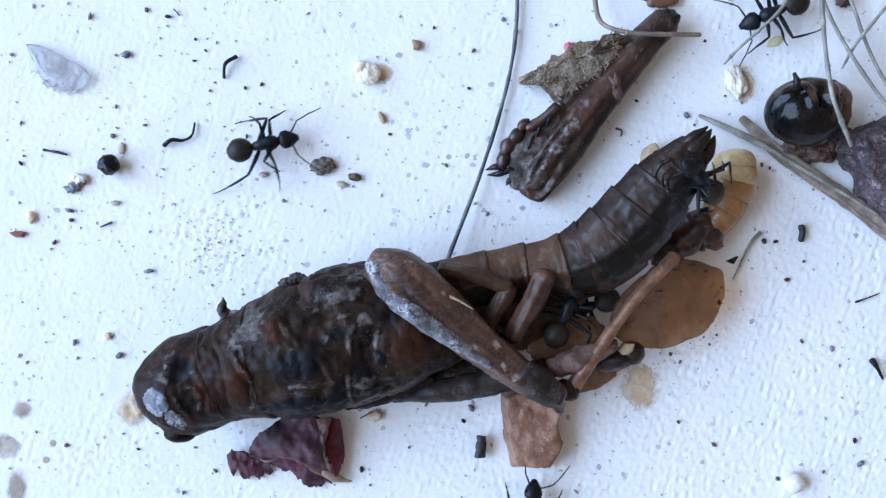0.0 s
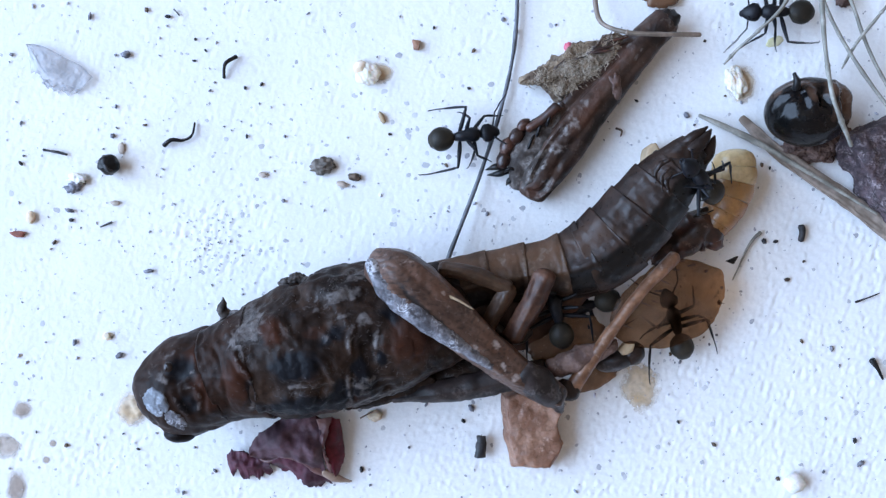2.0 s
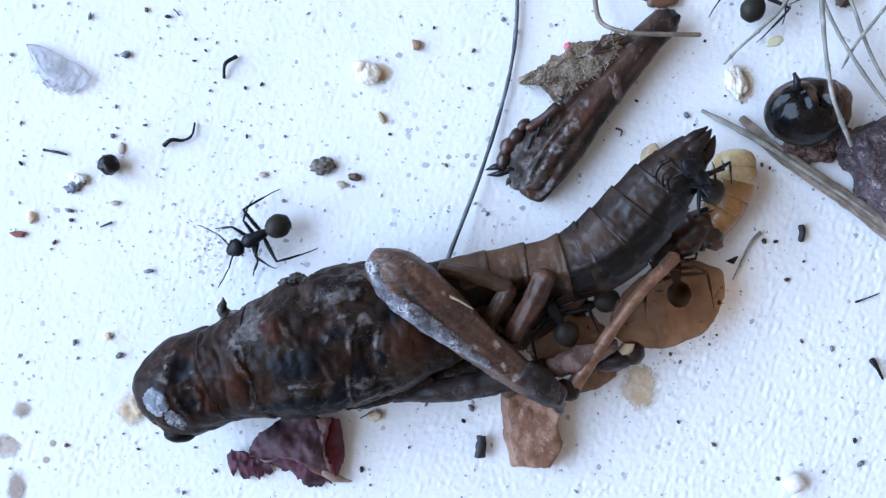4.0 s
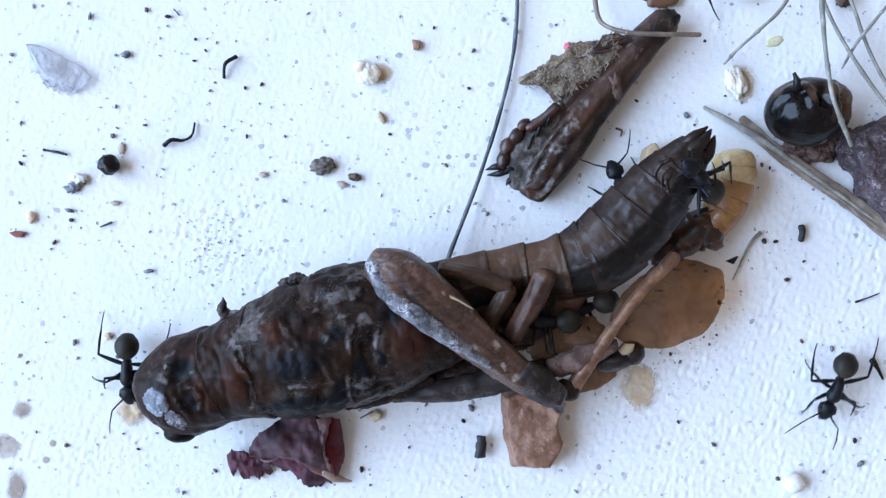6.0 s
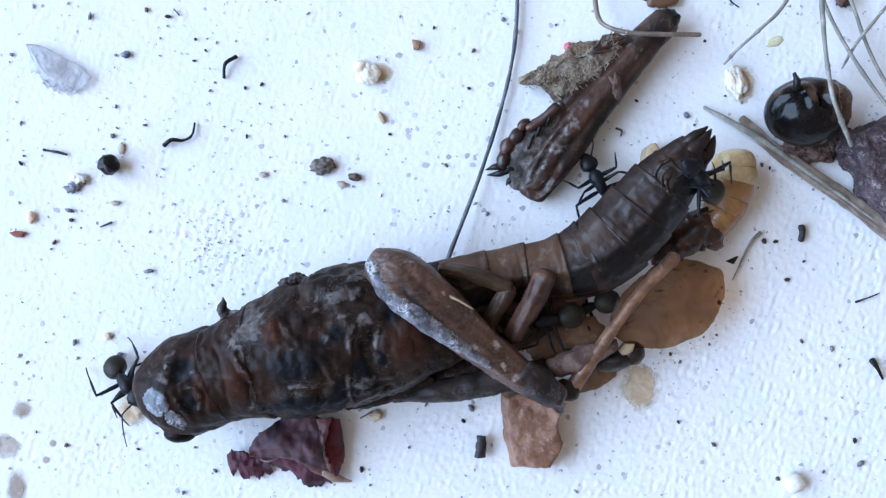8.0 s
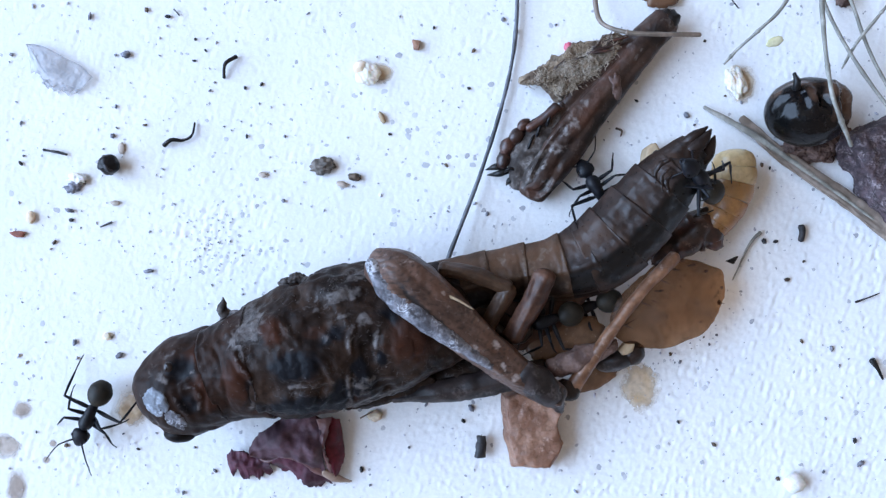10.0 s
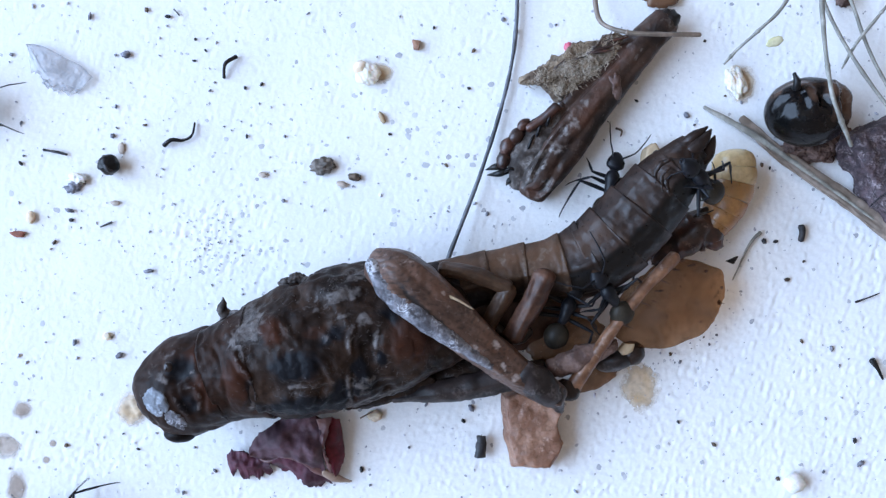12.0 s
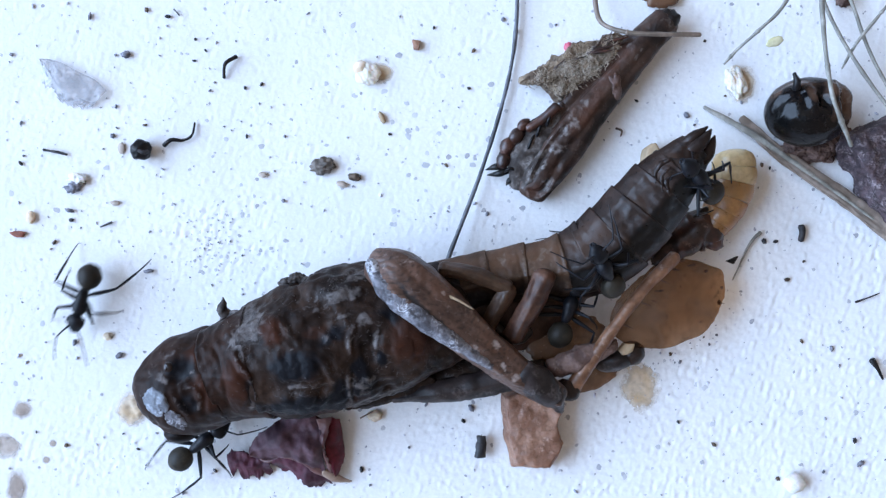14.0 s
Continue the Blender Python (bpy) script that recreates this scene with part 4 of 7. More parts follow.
# ---- other large debris ----
def severed_leg():
    t = empty_thing("insect_remains", *(11.88, 11.21), "severed brown insect thigh with a beaded foot and spines", "insect remains")
    thigh = loft([(6.88, 4.37, 0.9, 1.15, 0.6), (7.81, 6.01, 1.3, 1.58, 1), (9.36, 8.36, 1.5, 1.84, 1.2), (11.1, 10.8, 1.55, 1.71, 1.2), (13.03, 13.07, 1.55, 1.53, 1.2), (15.34, 15.77, 1.6, 1.31, 1.15), (17.24, 17.63, 1.5, 1.18, 1.05)],
                 16, 90, (0.5, 0.3), 0.06, 0.6, 60)
    sculpt(thigh, [([(13.96, 15.89), (10.96, 12.89), (8.31, 10.11), (6.07, 6.93)], 0.2, 0.6, 0.1), ([(16.45, 16.23), (13.32, 12.25), (10.32, 8.61), (7.86, 5.04)], 0.28, -0.5, 0),
                   ([(15.25, 16.74), (12.46, 14.39), (9.68, 12.03)], 0.18, -0.4, 0), ([(9.25, 9.68), (7.56, 7.43), (6.56, 5.25)], 0.14, 0.4, 0.3), ([(6.47, 4.2), (7.48, 4.07), (8.78, 5.37)], 0.14, 0.4, 0.5)],
           [(*(11.85, 10.78), 2.6, 0.5, 52, 0.15)], [(*(12.89, 13.75), 2.4, 0.5, 52, 0.7), (*(10.96, 10.32), 2.0, 0.6, 52, 0.8), (*(7.04, 4.42), 0.8, 0.5, 30, 0.7)],
           [(*(12.35, 10.19), 3.2, 0.5, 54, 0.8), (*(9.3, 7.15), 0.7, 0.5, 40, 0.6), (*(16.19, 16.41), 0.9, 0.8, 40, 0.8)],
           [(*(9.68, 9.38), 0.9, 0.5, 50, 0.75), (*(8.61, 7.67), 0.7, 0.7, 40, 0.7), (*(7.15, 6.42), 1.0, 0.7, 50, 0.85), (*(6.93, 8.01), 0.5, 1.1, -30, 0.8), (*(10.75, 10.96), 0.6, 0.25, 50, 0.6), (*(14.82, 14.82), 0.4, 0.2, 50, 0.5), (*(14.18, 15.67), 0.3, 0.2, 50, 0.6)],
           0.05, 1.2, seed=6)
    part("femur", thigh, BARK, t)
    shell = skin([o for o in t.children])
    part("flap", patch(shell, (13.22, 12.45, 2.6), 0.42, 0.95, 12, 0.14, 0.3, 3, 1.6, 8, 44, 0.12), STUB, t, "pale brown curled flap")
    for k in range(9):
        u = k / 8
        x, y = 12.6 - 4.3 * u, 13.9 - 4.1 * u
        part("tooth", rod([(x, y, 1.9), (x - 0.22, y + 0.3, 2.1), (x - 0.5, y + 0.55, 1.9)], 0.24, 0.07, 3, 8), BARK, t)
    part("flange", loft([(5.83, 4.9, 0.8, 0.62, 0.3), (6.4, 6.44, 1.35, 1.4, 0.45), (7.17, 8.26, 1.6, 1.4, 0.5), (8.77, 10.52, 1.7, 0.79, 0.4)], 8, 18, (0.3, 0.3), 0.16, 1.2, 160, fine=0.06), GREYED, t, "grey dusty toothed flange")
    for k, (c, rx, ry) in enumerate((((6.83, 6.06, 2.8), 0.55, 1.7), ((7.84, 4.9, 2.2), 0.3, 0.7))):
        part("dust_film", patch(shell, c, rx, ry, -36, 0.05, 0.28, 30 + k, 2.2, 8, 60, 0.1), GREYED, t, "grey dusty film")
    part("broken_end", blob((17.41, 17.63, 1.5), (0.9, 0.9, 0.95), 0.3, 1, 63), BLACK, t, "black broken end")
    part("tibia", rod([(8.66, 10.82, 2.6), (7.69, 9.9, 2.4), (6.54, 9.23, 2.2)], 0.42, 0.34, 5, 10, 0.06, 1, 64), REDBROWN, t)
    for c, r, turn in (((6.22, 9.53, 1.9), 0.5, 40), ((5.67, 8.73, 1.7), 0.62, 50), ((4.99, 7.96, 1.5), 0.66, 60), ((4.69, 6.93, 1.3), 0.62, 75)):
        part("foot_bead", blob(c, (r * 1.2, r * 0.88, r * 0.9), 0.12, 1, 65 + c[0], turn), REDBROWN, t)
    for p, q, r in (((4.81, 6.48, 0.9), (3.37, 6.21, 0.5), (4.05, 6.39, 1)), ((5.03, 6.13, 0.9), (3.51, 5.82, 0.3), (4.32, 5.87, 0.9)), ((5.93, 8.32, 1.8), (6.47, 8.96, 1.6), (6.14, 8.7, 1.9)),
                    ((6.56, 7.78, 2), (7.14, 8.92, 1.9), (6.8, 8.41, 2.2)), ((5.48, 5.43, 0.8), (4.97, 5.01, 0.5), (5.17, 5.3, 0.8)), ((7.19, 8.71, 2.2), (7.71, 9.84, 2.2), (7.38, 9.28, 2.5)), ((5.61, 6.18, 1.4), (4.68, 5.87, 0.9), (5.07, 6.16, 1.6)), ((7.95, 9.46, 2.4), (8.38, 10.41, 2.4), (8.09, 9.98, 2.7))):
        w = 0.28 if p[2] < 1.0 else 0.13
        part("spine", loft([(*p, w, w), (*r, w * 0.9, w * 0.9), (*q, 0.05, 0.05)], 5, 10, (0.15, 0.05)), BLACK, t)

severed_leg()


def bark():
    t = empty_thing("bark_piece", *(9.64, 14.11), "tan fibrous bark scrap with a torn point", "bark")
    plate = part("plate", chunk([(5.8, 12.9), (7.77, 14.24), (10.09, 15.58), (13.44, 16.74), (14.11, 16.47), (12.99, 14.42), (11.43, 12.99), (8.97, 11.56), (7.95, 12.63)], 0.3, 2.3, 0.25, 0.5, 71, 1.3, 5), SCRAP, t)
    lay = skin([plate])
    r = random.Random(9)
    tufts = bmesh.new()
    clumps = [(r.random(), r.random()) for _ in range(70)]
    for k in range(2400):
        u, v = clumps[k % 70]
        u, v = u + r.gauss(0, 0.035), v + r.gauss(0, 0.07)
        x, y = BARK_A[0] + (BARK_B[0] - BARK_A[0]) * u + 1.4 * v, BARK_A[1] + (BARK_B[1] - BARK_A[1]) * u - 2.6 * v * (0.35 + 0.65 * u)
        z = top(lay, x, y, -1)
        if z < 0.8:
            continue
        a, n = radians((k % 70) * 37 % 150 - 30 + r.gauss(0, 60)), r.uniform(0.15, 0.6)
        rod([(x, y, z - 0.08), (x + n * 0.5 * math.cos(a), y + n * 0.5 * math.sin(a), z + r.uniform(0.05, 0.35)), (x + n * math.cos(a + r.uniform(-1, 1)), y + n * math.sin(a + r.uniform(-1, 1)), z + r.uniform(-0.05, 0.35))], r.uniform(0.014, 0.034), 0.012, 3, 4, bm=tufts)
    part("fluff", tufts, FIBRE, t, "pale tan fluffy fibres")
    for k in range(40):
        u, v = r.uniform(0.3, 1.0), r.choice((r.uniform(-0.08, 0.12), r.uniform(0.85, 1.05)))
        x, y = BARK_A[0] + (BARK_B[0] - BARK_A[0]) * u + 1.4 * v, BARK_A[1] + (BARK_B[1] - BARK_A[1]) * u - 2.6 * v * (0.35 + 0.65 * u)
        z, a, n = top(lay, x, y, 1.2), radians(r.gauss(28, 14)), r.uniform(0.6, 1.5)
        part("dark_fibre", rod([(x, y, z - 0.1), (x + n * 0.5 * math.cos(a), y + n * 0.5 * math.sin(a), z + 0.22), (x + n * math.cos(a), y + n * math.sin(a), z + r.uniform(0, 0.3))], r.uniform(0.05, 0.12), 0.03, 3, 6, 0.04, 1.4, k), BARK, t)
    for p, q in (((11.93, 15.69, 2.4), (14.1, 16.12, 2.8)), ((11.46, 15.13, 2.6), (13.54, 15.56, 3)), ((11.03, 14.91, 2.6), (13.1, 15.11, 3.1))):
        part("dark_fibre", rod([p, q], 0.15, 0.05, 5, 8, 0.12, 1.3, 5), REDBROWN, t)


BARK_A, BARK_B = (6.09, 12.66, 2.4), (13.22, 16.03, 2.4)
bark()


def berry():
    t = empty_thing("berry", *(28.84, 10.89), "glossy black dried berry with brown wrinkles", "berry")
    ball = blob((27.65, 10.4, 2.8), (3.18, 2.62, 2.8), 0.02, 0.6, 90, 0, 6)
    ridge = [(24.03, 9.9), (24.48, 10.95), (25.16, 11.58), (26.07, 12), (27.23, 12.2)]
    sculpt(ball, [(ridge, 0.26, 0.22, 0), ([(26.74, 12), (27.11, 11.15), (27.2, 10.2)], 0.3, 0.26, 0), ([(28.52, 12.19), (28.89, 11.07), (28.98, 9.85)], 0.3, 0.3, 0),
                  ([(29.81, 11.66), (30.15, 10.6), (30.15, 9.57)], 0.25, 0.3, 0.3)],
           [(*(27.98, 11), 0.5, 0.8, 10, -0.3), (*(29.52, 11.92), 1.2, 0.8, -40, 0.35)],
           [(*(24.11, 10.44), 0.25, 0.8, -25, 0.75), (*(24.8, 11.52), 0.8, 0.25, 40, 0.85), (*(26.47, 12.32), 1.1, 0.3, 5, 1.0), (*(27.2, 11.44), 0.35, 0.8, 0, 0.8), (*(28.89, 11.85), 0.8, 0.8, -20, 1.0),
            (*(29.98, 10.81), 0.6, 1.5, 10, 1.3), (*(28.81, 10.03), 0.35, 0.8, 0, 0.6)],
           [(*(27.98, 10.92), 0.4, 0.6, 10, 0.7), (*(25.5, 9.77), 1.3, 1.2, 0, 0.8)], [(*(29.73, 11.44), 0.6, 0.9, 20, 0.5)], 0, 1.2, seed=9)
    part("skin", ball, BERRY, t)
    part("stalk", rod([(25.97, 11.84, 5.2), (25.9, 12.29, 5.5), (25.73, 12.84, 5.4)], 0.32, 0.18, 4, 8, 0.1, 1, 95), BLACK, t)


berry()
for k, (c, r, turn) in enumerate((((27.7, 7.92), (1.2, 0.75, 0.7), 10), ((29.16, 7.74), (1.3, 0.8, 0.8), -10), ((30.45, 8.1), (1.0, 0.8, 0.7), 20), ((31.55, 8.69), (0.8, 0.9, 0.5), 0), ((28.66, 7.06), (0.9, 0.35, 0.4), 5), ((30.08, 7.19), (0.7, 0.35, 0.35), -8))):
    solo("brown_fluff", wobble(blob((*c, r[2] * 0.7), r, 0.3, 1.3, 96 + k, turn, 4), 0.12, 2.6, k), DEBRIS, "brown crumbly litter under the berry", "litter", "litter under the berry")
solo("stone", chunk([(30.52, 7.95), (31.09, 9.21), (36.43, 11.0), (38.21, 6.29), (38.21, 1.38), (34.64, 1.83), (32.63, 4.06), (31.34, 6.74)], 0, 3.2, 0.5, 0.4, 97, 0.7, 4, 0.88),
     ROCK, "mauve-grey rough stone with pale grains", "stone")


def stalk(name, pts, r0, r1, material, label, category, knots=0, seed=0.0, group=""):
    t = empty_thing(name, *pts[0][:2], label, category, group)
    part("stem", rod(pts, r0, r1, 8, 8, r0 * 0.25, 0.8, seed), material, t)
    line = spline(pts, 10)
    for k in range(knots):
        p = line[int((k + 0.6) / knots * (len(line) - 1))]
        part("node", blob(p, (r0 * 1.12, r0 * 1.12, r0 * 1.1), 0.1, 1, seed + k, 0, 2), material, t)
    return t


stalk("thread", [(5.85, 22.22, 0.5), (5.77, 17.81, 0.4), (5.33, 14.25, 0.4), (4.26, 10.02, 0.5), (2.73, 5.34, 0.9), (0.26, -1.05, 1.4)], 0.15, 0.17, THREAD, "long grey plant fibre lying across the floor", "fibre", 4, 100)
stalk("stem", [(11.71, 21.02, 1.6), (11.73, 18.73, 2), (12.1, 17.12, 2.9), (13.8, 16.21, 3.9), (16.29, 16.04, 4.1), (19.3, 16.11, 3.6)], 0.19, 0.17, STEM, "bent tan stem lying over the severed leg", "stem", 1, 101)
stalk("straw", [(26.75, 20.56, 3.2), (25.69, 18.33, 3.2), (24.08, 16.69, 2.9), (22.76, 15.42, 1.6), (21.98, 14.46, 0.7)], 0.165, 0.10, STRAW, "thin grey dry straw on the floor", "straw", 3, 102, "straws")
stalk("straw", [(28.63, 20.61, 3), (28.2, 16.83, 4.5), (27.81, 13.56, 6.2), (27.93, 10.53, 7.2), (29.74, 7.54, 5.8)], 0.2, 0.16, STRAW, "thin grey dry straw bent over the berry", "straw", 3, 103, "straws")
stalk("straw", [(28.58, 21.83, 1.8), (29.46, 18.51, 2), (31.03, 15.3, 2.2), (32.52, 12.22, 3.2), (34.91, 8.49, 4)], 0.155, 0.155, STRAW, "thin grey dry straw on the floor", "straw", 3, 104, "straws")
stalk("straw", [(30.76, 21.45, 1.6), (31.81, 18.39, 1.6), (32.85, 15.03, 2), (34.35, 10.7, 3.4)], 0.145, 0.145, STRAW, "thin grey dry straw on the floor", "straw", 3, 105, "straws")
stalk("straw", [(34.97, 20.19, 3), (33.23, 17.8, 2.6), (31.63, 15.71, 2.3), (31.1, 14.07, 0.9)], 0.15, 0.1, STRAW, "thin grey dry straw crossing others", "straw", 2, 106, "straws")
wide = loft([(*(23.4, 10.28), 0.5, 0.3, 0.12), (*(25.53, 8.14), 0.6, 0.52, 0.2), (*(28.02, 6.28), 0.7, 0.6, 0.2), (*(31.73, 3.75), 0.8, 0.66, 0.22), (*(36, 0.31), 1.0, 0.74, 0.22)], 14, 44, (0.1, 0.3), 0.08, 0.7, 107)
for shift in (-7, -3, 4, 8):
    sculpt(wide, [([(p[0] + shift * 0.024, p[1] + shift * 0.038) for p in ((23.91, 9.59), (27.86, 6.17), (31.56, 3.57), (35.82, 0.13))], 0.07, 0.16 if shift % 2 else -0.2, 0)], seed=shift)
solo("grass_blade", wide, BLADE, "flat dry tan-brown grass blade with lengthwise ribs", "grass blade")
SLIM_BLADE = solo("grass_blade", loft([(20.49, 11.09, 0.5, 0.15, 0.1), (*(22.55, 9.89), 0.8, 0.23, 0.16), (*(24.69, 8.58), 1.0, 0.24, 0.16), (*(27.26, 6.72), 1.2, 0.2, 0.13), (*(30.07, 4.73), 1.3, 0.15, 0.1), (*(33.31, 2.32), 1.4, 0.09, 0.06)], 8, 10, (0.1, 0.1), 0.05, 0.7, 108),
                  STRAW, "narrow grey dry grass stem along a wider blade", "grass blade")


def husk():
    t = empty_thing("larva_husk", *(23.04, 4.73), "translucent amber ringed larva husk", "husk")
    rows = spline([(22.37, 7.09, 1.9, 1.57, 1.5), (22.37, 5.7, 1.9, 1.74, 1.7), (21.96, 3.97, 1.8, 1.7, 1.7), (21.32, 2.58, 1.6, 1.44, 1.5), (20.59, 1.45, 1.4, 1.14, 1.2)], 6)
    tones = (CREAMY, CREAMY, HONEY, AMBER, AMBER, AMBER)
    for k, tone in enumerate(tones):
        seg = rows[k * 4:k * 4 + 5]
        secs = [(*r[:3], r[3] * w, r[4] * w) for r, w in zip(seg, (0.965, 0.992, 1.0, 0.996, 0.972))]
        part("ring", loft(secs, 4, 40, (0.6 if k == 0 else 0.02, 0.02 if k < 5 else 0.5), 0.05, 0.7, 110), tone, t)


husk()
solo("tan_scrap", slab((16.92, 19.94, 0.4), 1.6, 1.0, 0.25, -10, 0.15, 1.3, 7.1, 0.2), FLAKE, "tan curled scrap on the paint", "scrap")
solo("brown_scrap", blob((31.48, 19.52, 0.3), (0.6, 0.5, 0.4), 0.4, 1.3, 140), DEBRIS, "small brown litter scrap", "scrap")
solo("jaw_piece", loft([(16.56, -0.93, 1, 0.53, 0.5), (18.2, 0.39, 1.5, 1.31, 1), (19.78, 1.44, 1.8, 1.57, 1.2), (21.09, 0.92, 1.5, 0.96, 0.9)], 10, 28, (0.4, 0.5), 0.3, 0.9, 118, fine=0.06), REDBROWN, "dark red-brown shiny shell fragment", "shell fragment")
solo("jaw_piece", loft([(18.73, 1.35, 2, 0.35, 0.4), (19.3, 2.29, 2.3, 0.39, 0.4), (20.05, 2.98, 2.4, 0.22, 0.2)], 5, 12, (0.3, 0.3), 0.12, 1.0, 119), DARK, "dark toothed shell fragment", "shell fragment")
solo("jaw_piece", blob((20.83, 0.48, 1.8), (0.75, 0.6, 0.7), 0.2, 1, 120), REDBROWN, "small dark red-brown shell fragment", "shell fragment")
flake = empty_thing("tan_flake", *(17.81, -4.42), "thin tan-brown translucent flake propped on a shin", "flake")
film = part("film", slab((17.03, -4.23, 3.3), 4.75, 3.1, 0.12, 24, 0.05, 1.2, 3.1, 0.35, 8, 72, 0.08, (-0.16, 0.05)), FILM, flake)
sheet = skin([film])
for k, (c, rx, ry, a) in enumerate((((17.94, -0.9, 3.4), 0.35, 0.1, 10), ((17.49, -1.57, 3.5), 0.3, 0.08, -10), ((16.15, -3.14, 3.8), 0.3, 0.08, 0), ((15.85, -3.94, 3.8), 0.25, 0.07, -15), ((21.42, -4.16, 2.9), 0.14, 0.2, 20),
                                    ((21.2, -2.96, 2.9), 0.12, 0.12, 0), ((18.69, -1.24, 3.3), 0.3, 0.09, 15), ((19.92, -1.67, 3.2), 0.2, 0.08, 30), ((19.49, -5.51, 3.2), 0.1, 0.1, 0))):
    part("dark_fleck", patch(sheet, c, rx, ry, a, 0.04, 0.3, k + 70, 1.6, 3, 14), REDBROWN, flake, "dark fleck on the flake")
solo("tan_flake", slab((11.61, -10.27, 0.3), 2.2, 0.8, 0.3, 22, 0.1, 1.3, 5.1, 0.15), FLAKE, "small tan flake under the knee", "flake")
solo("pale_chunk", chunk([(15.45, 6.29), (15.58, 7.81), (16.34, 8.26), (16.96, 7.01), (16.43, 6.12)], 0.1, 2.2, 0.2, 0.1, 122), OCHRE, "pale tan crumb beside the abdomen", "crumb")
solo("wood_chip", chunk([(4.46, -11.21), (4.82, -15.13), (5.45, -17.1), (8.39, -17.28), (9.38, -15.31), (8.93, -13.57), (9.64, -11.12), (6.96, -10.13)], 0.0, 2.1, 0.16, 0.17, 123, 1.3, 5, 0.86), WOOD, "reddish-brown broken chip with worn edges", "chip")


def leafy(edge_a, edge_b, bulge, ripple, jag_a, jag_b, seed, n=60, m=14, thick=0.06, soft=0.6):
    """A thin sheet between two edges, bulging, rippled, with torn edges."""
    bm = bmesh.new()
    a, b = (spline(e, max(2, n // (len(e) - 1))) for e in (edge_a, edge_b))
    k = min(len(a), len(b)) - 1
    layers = []
    for side in (0, 1):
        grid = []
        for i in range(k + 1):
            p, q = Vector(a[i * (len(a) - 1) // k]), Vector(b[i * (len(b) - 1) // k])
            d = (q - p).normalized()
            tear_a = jag_a * max(0.0, noise.fractal(Vector((p.x * 1.5, p.y * 1.5, seed)), 0.9, 2.0, 3) + 0.2)
            tear_b = jag_b * (noise.fractal(Vector((q.x * 1.5, q.y * 1.5, seed)), 0.9, 2.0, 3) + 0.2)
            row = []
            for j in range(m + 1):
                v = j / m
                c = p.lerp(q, v) + d * (tear_b * max(0.0, v * 3 - 2) - tear_a * max(0.0, 1 - v * 3))
                z = c.z + bulge * math.sin(math.pi * v) + ripple * noise.fractal(Vector((c.x * soft, c.y * soft, seed)), 1.0, 2.0, 3) + (thick if side else 0)
                row.append(bm.verts.new((c.x, c.y, max(z, 0.08 + (thick if side else 0)))))
            grid.append(row)
        for r0, r1 in zip(grid, grid[1:]):
            for j in range(m):
                bm.faces.new((r0[j], r0[j + 1], r1[j + 1], r1[j]))
        layers.append(grid)
    lo, hi = layers
    rim = [(i, 0) for i in range(k + 1)] + [(k, j) for j in range(1, m + 1)] + [(i, m) for i in range(k - 1, -1, -1)] + [(0, j) for j in range(m - 1, 0, -1)]
    for (i0, j0), (i1, j1) in zip(rim, rim[1:] + rim[:1]):
        bm.faces.new((lo[i0][j0], lo[i1][j1], hi[i1][j1], hi[i0][j0]))
    return bm


